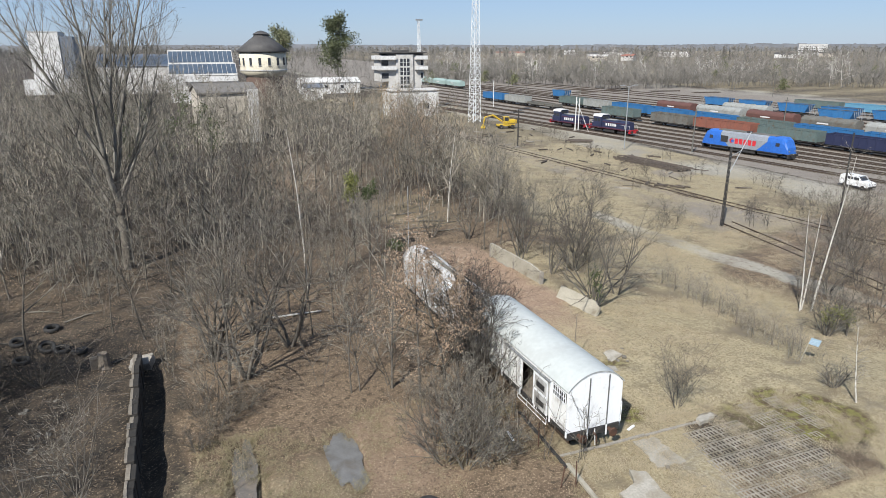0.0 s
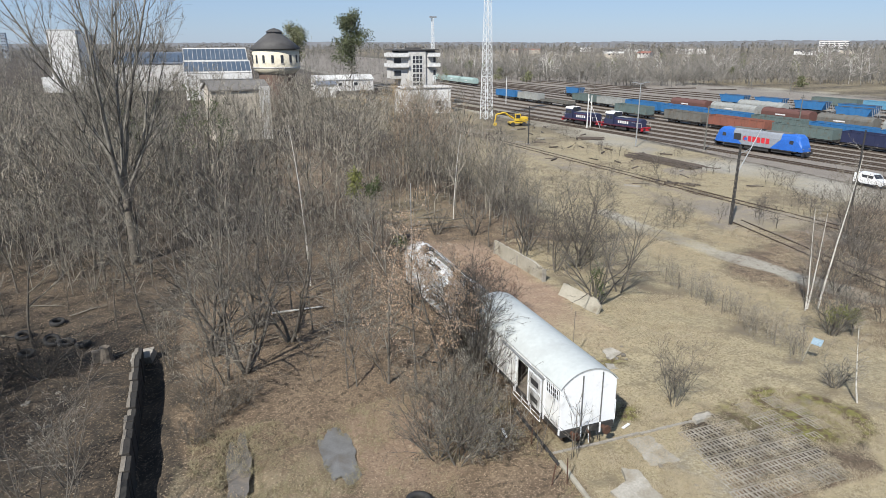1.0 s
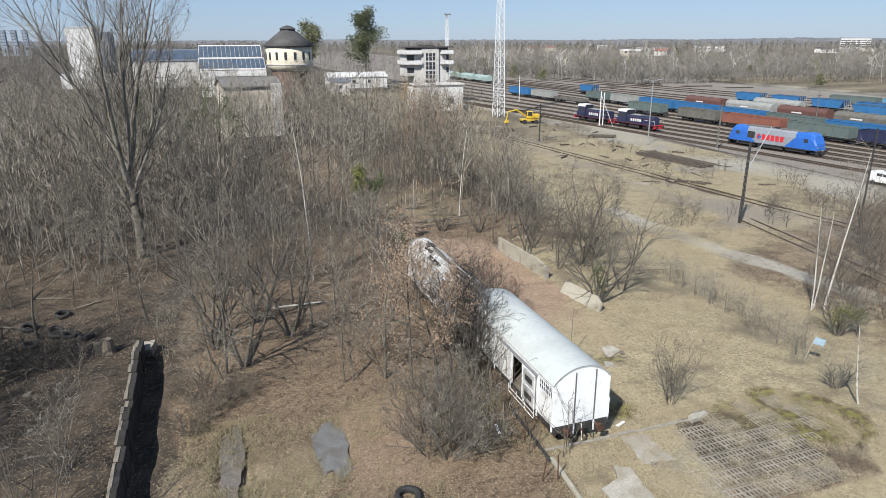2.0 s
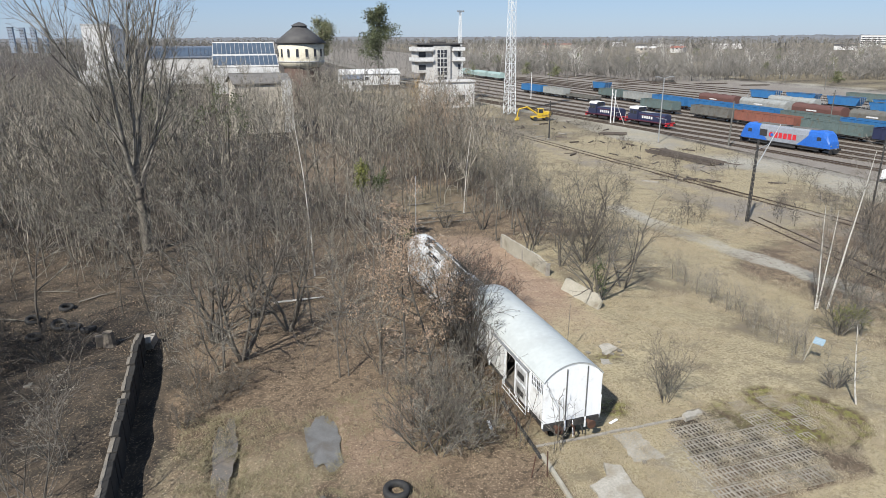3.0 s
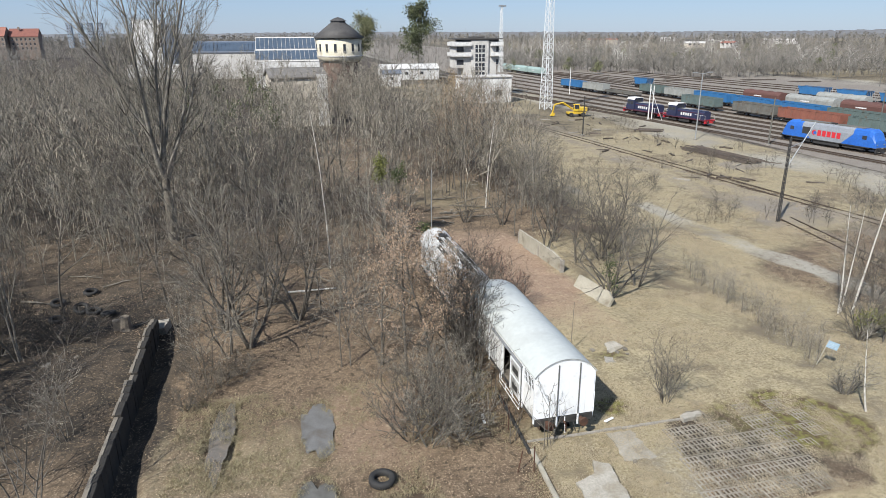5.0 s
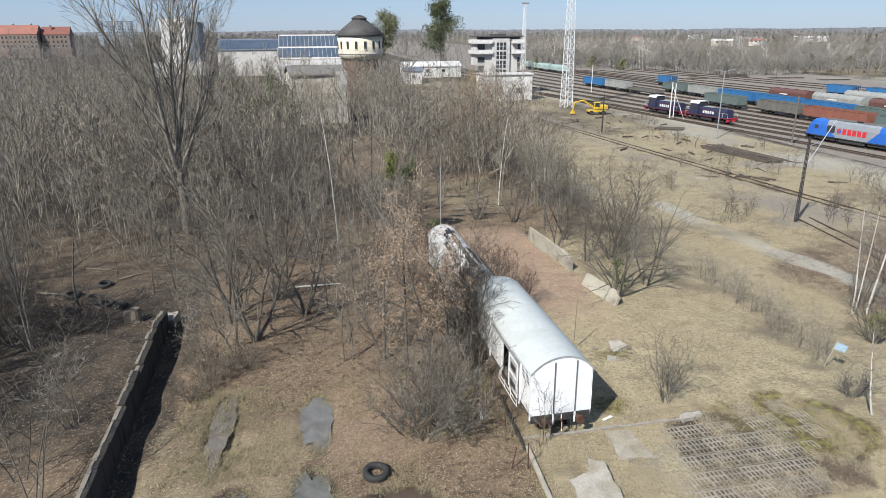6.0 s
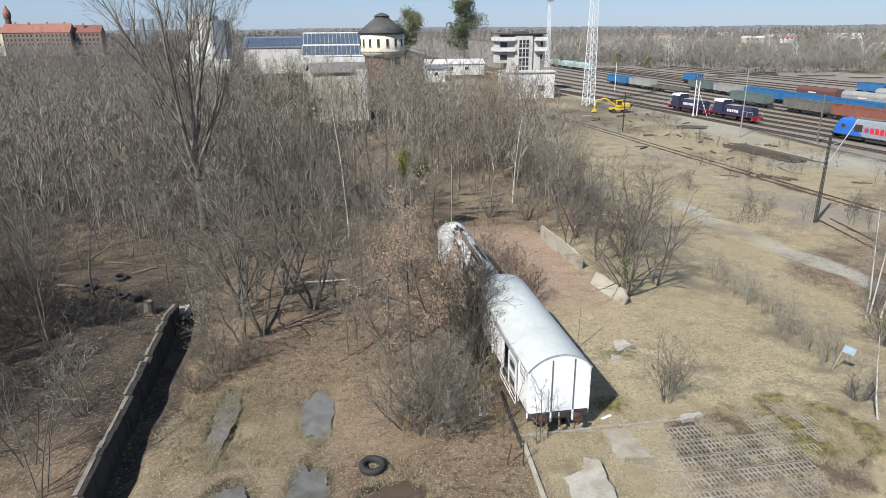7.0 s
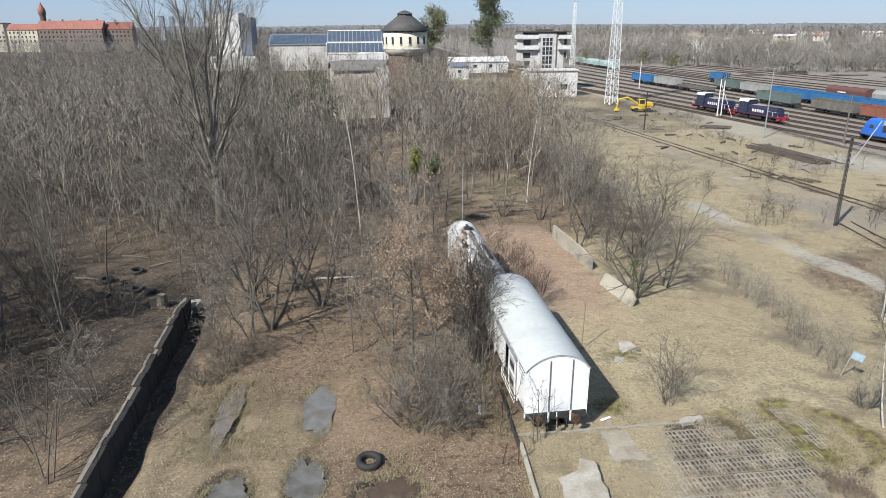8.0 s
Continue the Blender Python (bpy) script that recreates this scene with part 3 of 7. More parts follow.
def stuff_trees(name, label, spots, seed, height, spec, radius, material, lo, hi, variants=3, category="woods"):
    rng = np.random.RandomState(seed)
    Vs, Fs, off = [], [], 0
    spots = np.array(spots)
    for k in range(variants):
        out = []
        grow(rng, (0, 0, -0.1), (0, 0, 1), height, radius, 0, out, spec)
        V, F = woody(out, 1)
        V, F = scatter(V, F, spots[k::variants], rng, lo, hi)
        Vs.append(V)
        Fs.append(F + off)
        off += len(V)
    me = mesh_of(name, np.concatenate(Vs), np.concatenate(Fs), material)
    return tagged(new(name, me), label, category, kind="stuff")


# thicket behind the single trees, towards the buildings
rf = np.random.RandomState(5)
spots = []
while len(spots) < 760:
    y = 62 + 118 * rf.rand() ** 1.1
    x = -30 - 0.62 * y + (0.62 * y + 30 + min(58, 16 + y * 0.27)) * rf.rand()
    if not (x > 20 and y < 64 or x > 36 and y < 110 or 14 < x < 25 and 130 > y > 128 or -2 < x < 15 and 139 < y < 152 or 53 < x < 78 and y > 175):
        if not (-4 < x < 16 and y > 78 and rf.rand() < 0.3 or x > 8 and y < 100 and rf.rand() < 0.5):
            spots.append((x, y, gz(x, y)))
for k in range(26):
    spots.append((-3 + 26 * rf.rand(), 112 + 26 * rf.rand(), 0.0))
for k in range(16):
    spots.append((0 + 15 * rf.rand(), 122 + 16 * rf.rand(), 0.0))
for k in range(26):
    spots.append((15 + 14 * rf.rand(), 150 + 32 * rf.rand(), 0.0))
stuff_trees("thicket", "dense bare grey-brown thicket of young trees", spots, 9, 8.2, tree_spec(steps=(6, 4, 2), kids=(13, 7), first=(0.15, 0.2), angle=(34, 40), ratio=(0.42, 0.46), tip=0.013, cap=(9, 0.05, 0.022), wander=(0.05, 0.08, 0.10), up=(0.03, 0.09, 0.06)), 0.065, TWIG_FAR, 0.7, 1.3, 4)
more = []
while len(more) < 170:
    x, y = -100 + 112 * rf.rand(), 178 + 62 * rf.rand()
    more.append((x, y, 0))
stuff_trees("thicket_edge", "bare trees in front of the factory buildings", more, 19, 9.0, tree_spec(steps=(5, 3, 2), kids=(14, 8), first=(0.10, 0.2), angle=(38, 42), ratio=(0.42, 0.5), tip=0.014, cap=(9, 0.04, 0.02), wander=(0.05, 0.10, 0.10), up=(0.02, 0.1, 0.08)), 0.1, TWIG_FAR, 0.7, 1.3, 3)
warm = [(33 + 3.2 * rf.randn(), 95 + 7 * rf.randn(), 0.0) for k in range(16)] + [(28 + 2 * rf.randn(), 84 + 4 * rf.randn(), 0.0) for k in range(6)]
stuff_trees("brown_thicket", "warm brown bare trees at the thicket's edge", warm, 20, 9.4, tree_spec(steps=(6, 4, 2), kids=(14, 7), first=(0.12, 0.2), angle=(34, 40), ratio=(0.42, 0.46), tip=0.012, cap=(9, 0.045, 0.02), wander=(0.05, 0.09, 0.11), up=(0.03, 0.08, 0.05)), 0.075, twiggy("brown_twig", (0.27, 0.205, 0.145), (0.075, 0.054, 0.038)), 0.75, 1.15, 3)
gold = [(46 + 3.0 * rf.randn(), 158 + 6 * rf.randn(), 0.0) for k in range(9)]
stuff_trees("willow_thicket", "golden-brown bare willows before the buildings", gold, 21, 7.5, tree_spec(steps=(5, 4, 2), kids=(16, 7), first=(0.08, 0.15), angle=(36, 38), ratio=(0.5, 0.46), tip=0.014, cap=(9, 0.035, 0.02), wander=(0.05, 0.08, 0.10), up=(0.03, 0.08, 0.05)), 0.07, twiggy("willow_twig", (0.38, 0.27, 0.14), (0.13, 0.09, 0.05)), 0.7, 1.1, 3)
# undergrowth between the trunks
under = []
while len(under) < 420:
    y = 26 + 78 * rf.rand() ** 0.7
    x = -8 - 0.62 * y + (0.62 * y + 8 + min(36, 8 + y * 0.33)) * rf.rand()
    if free(x, y):
        under.append((x, y, gz(x, y)))
stuff_trees("undergrowth", "thin bare saplings and brambles under the trees", under, 10, 2.4, tree_spec(steps=(4, 3, 2), kids=(8, 4), first=(0.05, 0.2), angle=(55, 48), ratio=(0.55, 0.5), tip=0.006, cap=(9, 0.013, 0.009), wander=(0.2, 0.2, 0.2), up=(0.0, 0.03, 0.02)), 0.014, TWIG_DARK, 0.5, 1.3, 4, "undergrowth")
sap = []
while len(sap) < 120:
    y = 50 + 36 * rf.rand()
    x = -4 - 0.5 * y + (0.5 * y + 4 + min(32, 6 + y * 0.3)) * rf.rand()
    if free(x, y):
        sap.append((x, y, gz(x, y)))
stuff_trees("saplings", "slender pale bare saplings crowded between the trees", sap, 23, 4.6, tree_spec(steps=(5, 4, 2), kids=(12, 6), first=(0.12, 0.15), angle=(42, 45), ratio=(0.42, 0.5), tip=0.007, cap=(9, 0.02, 0.011), wander=(0.05, 0.09, 0.10), up=(0.03, 0.08, 0.05)), 0.034, TWIG_FAR, 0.6, 1.4, 4, "saplings")
# woods beyond the yard, out to the horizon
wood = []
while len(wood) < 3300:
    az, R = radians(17 + 60 * rf.rand()), 1300 * rf.rand() ** 1.7
    R += 335 + 60 * abs(math.sin(az * 5)) + 110 * rf.rand() ** 2
    wood.append((R * math.sin(az), R * math.cos(az), -1.1))
far_spec = tree_spec(steps=(4, 2, 1), kids=(11, 4), first=(0.06, 0.10), angle=(46, 45), ratio=(0.44, 0.6), tip=0.028, cap=(9, 0.065, 0.045), wander=(0.07, 0.15, 0.2), up=(0.02, 0.06, 0.03))
stuff_trees("far_woods", "hazy bare woods beyond the railway yard", wood, 12, 9.5, far_spec, 0.10, HAZY_TWIG, 0.25, 1.4, 8)
wood = []
while len(wood) < 4600:
    az, R = radians(-48 + 126 * rf.rand()), 900 + 2100 * rf.rand() ** 1.2
    wood.append((R * math.sin(az), R * math.cos(az), -1.1))
pale = []
while len(pale) < 90:
    az, R = radians(18 + 56 * rf.rand()), 340 + 260 * rf.rand()
    pale.append((R * math.sin(az), R * math.cos(az), -1.1))
stuff_trees("far_birches", "tall pale bare birches before the far woods", pale, 16, 12.5, far_spec, 0.16, BIRCH, 0.7, 1.15, 4)
low = []
while len(low) < 3400:
    az, R = radians(16 + 62 * rf.rand()), 322 + 420 * rf.rand() ** 2
    R += 60 * abs(math.sin(az * 5)) + 14 * rf.rand()
    low.append((R * math.sin(az), R * math.cos(az), -1.1))
stuff_trees("far_scrub", "low brown scrub at the foot of the far woods", low, 15, 5.2, tree_spec(steps=(3, 1), kids=(26,), first=(0.02,), angle=(50,), ratio=(0.6,), tip=0.04, cap=(9, 0.09), wander=(0.05, 0.12), up=(0.02, 0.1)), 0.1, HAZY_TWIG, 0.6, 1.4, 4, "scrub")
stuff_trees("horizon_woods", "bare woods along the horizon", wood, 14, 14.5, tree_spec(steps=(3, 1), kids=(15,), first=(0.10,), angle=(52,), ratio=(0.32,), tip=0.3, cap=(9, 0.6), wander=(0.04, 0.12), up=(0.02, 0.1)), 0.25, HAZY_TWIG, 0.7, 1.15, 5)
# Strip added to close sky gaps between far trees; its grey holds the haze
rise = np.random.RandomState(8)
turn = np.radians(np.linspace(-60, 88, 900))
crest = 21.5 + 1.6 * np.sin(turn * 9) + 1.2 * np.sin(turn * 31 + 2) + 0.9 * rise.randn(900)
rows3 = [np.stack([R * np.sin(turn), R * np.cos(turn), zz], 1) for R, zz in ((2500, np.full(900, -1.2)), (2600, crest), (2800, np.full(900, -1.2)))]
k = np.arange(899)
faces = np.concatenate([np.stack([k + r * 900, k + 1 + r * 900, k + 1 + (r + 1) * 900, k + (r + 1) * 900], 1) for r in (0, 1)])
tagged(new("backdrop", mesh_of("backdrop", np.concatenate(rows3), faces, mat("hazy_backdrop", (0.185, 0.188, 0.195), (0.14, 0.142, 0.147), 0.01, 0.95, bump=0, fine=6))), "added backdrop strip for distant woods, haze in its grey colour", "backdrop", kind="structure")
wood = []
while len(wood) < 1100:
    y = 265 + 1000 * rf.rand() ** 1.4
    x = -0.75 * y + (0.75 * y + 40 + 0.22 * y) * rf.rand()
    if not (-95 < x < 30 and 240 < y < 330):
        wood.append((x, y, 0))
edge = []
while len(edge) < 300:
    edge.append((-345 + 200 * rf.rand(), 440 + 145 * rf.rand(), 0))
stuff_trees("town_edge_trees", "bare trees in front of the town houses", edge, 33, 10, far_spec, 0.12, HAZY_TWIG, 0.6, 1.0, 4)
stuff_trees("town_trees", "far bare trees of the town behind the thicket", wood, 13, 11, far_spec, 0.10, HAZY_TWIG, 0.5, 1.25, 4)


# ---- wagons by the thicket ----
def arch(w, eave, apex, n=14):
    """Points of a flat arch over a width, from one eave to the other."""
    h = apex - eave
    R = (w * w / 4 + h * h) / (2 * h)
    out = []
    for i in range(n + 1):
        x = -w / 2 + w * i / n
        out.append((x, apex - R + math.sqrt(R * R - x * x)))
    return out


def old_wagon(name, W, L, floor, eave, apex, paint, label):
    """A two-axle covered wagon along y, its middle at the origin on the ground."""
    w = thing(name, 0, 0, 0, 0, label, "railway wagon")
    t, h = 0.07, L / 2
    for s in (-1, 1):
        prof = arch(W, eave, apex - 0.06) + [(W / 2, floor), (-W / 2, floor)]
        part("end_wall", prism(prof, "y", s * h, s * (h - t)), paint, w)
    part("side_wall", boxes((W / 2 - t, W / 2, -h + t, h - t, floor, eave)), paint, w)
    return w, t, h


POST_GREY = mat("grey_iron", (0.133, 0.133, 0.133), (0.078, 0.078, 0.078), 2, 0.7, stain=(0.351, 0.351, 0.343), amount=0.4, stain_scale=2)
W1, L1, FLOOR, EAVE, APEX = 3.02, 10.7, 1.2, 3.47, 4.28
wag, t, h = old_wagon("covered_wagon", W1, L1, FLOOR, EAVE, APEX, WHITE_PAINT, "old white-painted covered railway wagon with an open side door")
wag.matrix_basis = pose(16.74, 28.82, 0, 0, 0, 1.0)
# the near long side, with the doorway between 2.1 and 0.75 m short of the middle
side = bmesh.new()
DOOR = (-2.15, -0.75)
for a, b, z0, z1 in ((-h + t, DOOR[0], FLOOR, EAVE), (DOOR[1], h - t, FLOOR, EAVE), (DOOR[0], DOOR[1], 2.95, EAVE)):
    n = max(1, round((z1 - z0) / 0.19))
    for i in range(n):
        za, zb = z0 + (z1 - z0) * i / n, z0 + (z1 - z0) * (i + 1) / n
        box(side, -W1 / 2, -W1 / 2 + t - 0.004 * (i % 3), a, b, za + 0.006, zb - 0.004)
SIDE_WHITE = mat("grubby_white_paint", (0.80, 0.80, 0.78), (0.70, 0.70, 0.68), 1.1, 0.65, grit=0.15, stain=(0.42, 0.40, 0.37), amount=0.6, stain_scale=1.3)
part("side_planks", side, SIDE_WHITE, wag, "white horizontal wall boards, paint flaking")
roof = arch(W1 + 0.16, EAVE + 0.01, APEX, 44) + arch(W1 + 0.16, EAVE - 0.05, APEX - 0.06, 44)[::-1]
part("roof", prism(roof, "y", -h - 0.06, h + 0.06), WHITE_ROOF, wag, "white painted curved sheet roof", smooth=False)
for yy in np.arange(-h + 1.2, h, 1.6):
    prof = arch(W1 + 0.17, EAVE + 0.013, APEX + 0.003, 44) + arch(W1 + 0.17, EAVE - 0.03, APEX - 0.04, 44)[::-1]
    bm = prism(prof, "y", yy, yy + 0.05)
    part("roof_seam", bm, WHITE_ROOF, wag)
part("inner_floor", boxes((-W1 / 2 + t, W1 / 2 - t, -h + t, h - t, FLOOR - 0.05, FLOOR + 0.02)), WOOD, wag)
cut = arch(W1, EAVE, APEX - 0.06, 42)
for i in range(7):
    xs3 = cut[6 * i: 6 * i + 7]
    prof = [(xs3[0][0] + 0.002, FLOOR + 0.01)] + [(min(max(p[0], xs3[0][0] + 0.002), xs3[6][0] - 0.002), p[1] - 0.02) for p in xs3] + [(xs3[6][0] - 0.002, FLOOR + 0.01)]
    part("end_board", prism(prof, "y", -h - 0.016, -h - 0.001), WHITE_PAINT, wag)
for x in (-0.38, 0.72):
    part("end_post", boxes((x - 0.022, x + 0.022, -h - 0.06, -h - 0.021, 0.85, 3.98)), POST_GREY, wag, "grey iron end post")
for x in (-0.38, 0.72):
    part("end_post", boxes((x - 0.045, x + 0.045, h + 0.002, h + 0.10, 0.85, 3.98)), IRON, wag)
part("roof_edge", prism(arch(W1 + 0.175, EAVE + 0.016, APEX + 0.008, 30) + arch(W1 + 0.155, EAVE - 0.004, APEX - 0.012, 30)[::-1], "y", -h - 0.075, -h - 0.06), STEEL, wag, "dull grey roof edge strip")
for yy in (-h + 0.05, -3.75, DOOR[0] - 0.1, DOOR[1] + 0.08, 1.5, 3.4, h - 0.1):
    part("side_post", boxes((-W1 / 2 - 0.06, -W1 / 2 - 0.002, yy - 0.04, yy + 0.04, 0.95, EAVE - 0.05)), WHITE_PAINT, wag)
for yy in (-h + 0.05, -3.2, -1.2, 1.2, 3.2, h - 0.1):
    part("side_post", boxes((W1 / 2 + 0.002, W1 / 2 + 0.06, yy - 0.04, yy + 0.04, 0.95, EAVE - 0.05)), WHITE_PAINT, wag)
door = part("sliding_door", boxes((-W1 / 2 - 0.11, -W1 / 2 - 0.065, -3.62, DOOR[0] - 0.05, FLOOR, 3.1)), WORN_WHITE, wag, "worn white sliding door pushed aside")
part("door_frame", boxes((-W1 / 2 - 0.135, -W1 / 2 - 0.11, -3.62, -3.54, FLOOR, 3.1), (-W1 / 2 - 0.135, -W1 / 2 - 0.11, -2.3, -2.2, FLOOR, 3.1),
                         (-W1 / 2 - 0.135, -W1 / 2 - 0.11, -3.54, -2.3, 3.0, 3.1), (-W1 / 2 - 0.135, -W1 / 2 - 0.11, -3.54, -2.3, 2.1, 2.2)), WHITE_PAINT, door)
for z in (1.55, 2.5):
    part("door_panel", boxes((-W1 / 2 - 0.118, -W1 / 2 - 0.112, -3.3, -2.5, z - 0.12, z + 0.2)), IRON, door, "dark faded patch on the door")
part("door_rail", boxes((-W1 / 2 - 0.17, -W1 / 2 - 0.05, -3.8, 0.9, 3.2, 3.28)), STEEL, wag, "grey iron rail over the sliding door")
# Near-black plate behind the bars imitates the unlit inside
grille = part("window_frame", boxes((-W1 / 2 - 0.03, -W1 / 2 - 0.004, -5.15, -3.95, 2.72, 3.25)), DARK, wag, "small high window with a barred grille")
for i in range(7):
    y = -5.12 + i * 0.19
    part("bar", boxes((-W1 / 2 - 0.055, -W1 / 2 - 0.032, y - 0.022, y + 0.022, 2.70, 3.27)), WHITE_PAINT, grille)
for z in (2.72, 2.985, 3.25):
    part("bar", boxes((-W1 / 2 - 0.065, -W1 / 2 - 0.056, -5.17, -3.93, z - 0.02, z + 0.02)), WHITE_PAINT, grille)
part("underframe", boxes((-1.45, -1.3, -h, h, 0.92, 1.14), (1.3, 1.45, -h, h, 0.92, 1.14), (-0.3, 0.3, -h + 0.2, h - 0.2, 0.9, 1.1)), IRON, wag)
part("buffer_beam", boxes((-W1 / 2, W1 / 2, -h - 0.05, -h + 0.12, 0.82, 1.17), bevel=0.01), IRON, wag, "black steel buffer beam with flaking paint")
part("buffer_beam", boxes((-W1 / 2, W1 / 2, h - 0.12, h + 0.05, 0.82, 1.17), bevel=0.01), IRON, wag)
for sy in (-1, 1):
    for x in (-0.88, 0.88):
        b = part("buffer", rods(((x, sy * (h + 0.05), 0.98), (x, sy * (h + 0.42), 0.98), 0.11), ((x, sy * (h + 0.40), 0.98), (x, sy * (h + 0.47), 0.98), 0.24, 0.22), n=16), RUST, wag, "rusty buffer")
    if sy < 0:
        for x in (-0.38, 0.72):
            part("post_foot", boxes((x - 0.05, x + 0.05, -h - 0.085, -h - 0.061, 0.66, 1.24), bevel=0.008), WHITE_PAINT, wag, "white painted foot of an end post")
        part("brake_pipe", rods(((0.02, -h - 0.1, 1.2), (0.06, -h - 0.16, 0.3), 0.022)), WHITE_PAINT, wag, "pale bent brake pipe")
    part("coupling", rods(((0, sy * (h + 0.05), 0.95), (0, sy * (h + 0.3), 0.9), 0.05), ((0, sy * (h + 0.3), 0.9), (0.02, sy * (h + 0.32), 0.5), 0.035)), RUST, wag)
    for x in (-0.55, 0.5):
        part("hose", rods(((x, sy * (h + 0.05), 0.85), (x + 0.03, sy * (h + 0.2), 0.6), 0.025), ((x + 0.03, sy * (h + 0.2), 0.6), (x + 0.1, sy * (h + 0.16), 0.35), 0.025)), RUBBER, wag)


def wheelset(parent, y, z0=0.18, r=0.46):
    ax = part("axle", rods(((-0.95, y, z0 + r), (0.95, y, z0 + r), 0.08)), IRON, parent)
    for s in (-1, 1):
        bm = rods(((s * 0.68, y, z0 + r), (s * 0.80, y, z0 + r), r), ((s * 0.66, y, z0 + r), (s * 0.69, y, z0 + r), r + 0.03), n=24)
        part("wheel", bm, RUST, ax)
        part("axle_guard", boxes((s * 0.98 - 0.03, s * 0.98 + 0.03, y - 0.3, y - 0.18, 0.5, 0.95), (s * 0.98 - 0.03, s * 0.98 + 0.03, y + 0.18, y + 0.3, 0.5, 0.95), (s * 0.98 - 0.08, s * 0.98 + 0.08, y - 0.16, y + 0.16, 0.5, 0.78)), IRON, ax)
        part("leaf_spring", boxes((s * 1.0 - 0.05, s * 1.0 + 0.05, y - 0.55, y + 0.55, 0.82, 0.88), (s * 1.0 - 0.05, s * 1.0 + 0.05, y - 0.35, y + 0.35, 0.77, 0.82)), RUST, ax)


for y in (-3.0, 3.0):
    wheelset(wag, y)
part("handrail", rods(((W1 / 2 - 0.02, -h - 0.03, 1.3), (W1 / 2 - 0.02, -h - 0.14, 1.3), 0.018), ((W1 / 2 - 0.02, -h - 0.14, 1.3), (W1 / 2 - 0.02, -h - 0.14, 2.35), 0.018),
                      ((W1 / 2 - 0.02, -h - 0.14, 2.35), (W1 / 2 - 0.02, -h - 0.03, 2.35), 0.018)), WHITE_PAINT, wag, "white handrail at the corner")
step = part("step_board", rods(((-W1 / 2 - 0.12, -3.6, 0.98), (-W1 / 2 - 0.12, -0.6, 0.98), 0.02), ((-W1 / 2 - 0.12, -3.6, 0.72), (-W1 / 2 - 0.12, -0.6, 0.72), 0.02)), WHITE_PAINT, wag, "white step rail under the door")
for y in (-3.6, -2.6, -1.6, -0.6):
    part("step_bracket", rods(((-W1 / 2 - 0.12, y, 0.72), (-W1 / 2 - 0.1, y, 1.15), 0.018)), WHITE_PAINT, step)

W2, L2 = 2.3, 10.9
wag2, t, h2 = old_wagon("weathered_wagon", W2, L2, 1.15, 3.3, 4.15, WORN_WHITE, "weathered whitish old wagon with a peeling curved roof")
wag2.matrix_basis = pose(15.75, 41.1, 0, 0, 0, 1.5)
part("side_wall", boxes((-W2 / 2, -W2 / 2 + t, -h2 + t, h2 - t, 1.15, 3.3)), WORN_WHITE, wag2)
roof = arch(W2 + 0.14, 3.31, 4.15, 40) + arch(W2 + 0.14, 3.25, 4.09, 40)[::-1]
part("roof", prism(roof, "y", -h2 - 0.06, h2 + 0.06), WORN_WHITE, wag2, "peeling grey and white roof sheets")
part("crest_board", boxes((-0.16, 0.16, -h2 + 0.3, h2 - 3.4, 4.17, 4.21), bevel=0.01), LIMB, wag2, "grey weathered board along the roof")
rq = random.Random(52)
for u0, u1, y0, y1 in ((0.52, 0.62, 0.4, 4.4), (0.30, 0.42, 1.6, 3.4), (0.66, 0.80, -3.6, -0.4), (0.40, 0.50, -4.6, -2.4), (0.56, 0.74, 3.0, 3.9), (0.18, 0.28, -1.0, 1.4)):
    cut2 = arch(W2 + 0.16, 3.32, 4.16, 60)
    bm = bmesh.new()
    grid = [[bm.verts.new((cut2[a][0], yy + rq.uniform(-0.14, 0.14), cut2[a][1] + 0.012)) for a in range(int(u0 * 60), int(u1 * 60) + 1)] for yy in np.linspace(y0, y1, 9)]
    for ra, rb2 in zip(grid, grid[1:]):
        for a in range(len(ra) - 1):
            if rq.random() < 0.85:
                bm.faces.new((ra[a], ra[a + 1], rb2[a + 1], rb2[a]))
    bmesh.ops.solidify(bm, geom=bm.faces[:], thickness=0.008)
    part("torn_felt", bm, IRON, wag2, "dark torn roofing felt where the white sheet is gone")
part("roof_hatch", boxes((-0.2, 0.25, h2 - 2.6, h2 - 1.9, 4.16, 4.26), bevel=0.02), IRON, wag2)
part("underframe", boxes((-1.15, -1.0, -h2, h2, 0.92, 1.13), (1.0, 1.15, -h2, h2, 0.92, 1.13)), IRON, wag2)
for sy in (-1, 1):
    part("buffer_beam", boxes((-W2 / 2, W2 / 2, sy * h2 - 0.08, sy * h2 + 0.08, 0.82, 1.14)), IRON, wag2)
    for x in (-0.88, 0.88):
        part("buffer", rods(((x, sy * (h2 + 0.05), 0.98), (x, sy * (h2 + 0.4), 0.98), 0.1), ((x, sy * (h2 + 0.38), 0.98), (x, sy * (h2 + 0.44), 0.98), 0.23), n=14), RUST, wag2)
for y in (-3.1, 3.1):
    wheelset(wag2, y)


# ---- buildings ----
CREAM = mat("cream_render", (0.703, 0.644, 0.508), (0.614, 0.556, 0.429), 0.4, 0.85, stain=(0.390, 0.341, 0.273), amount=0.25, stain_scale=0.3)
SLATE = mat("dark_roofing", (0.055, 0.051, 0.051), (0.082, 0.078, 0.074), 0.6, 0.7)
BRICKY = mat("brown_brick", (0.156, 0.101, 0.078), (0.117, 0.078, 0.062), 0.8, 0.9)
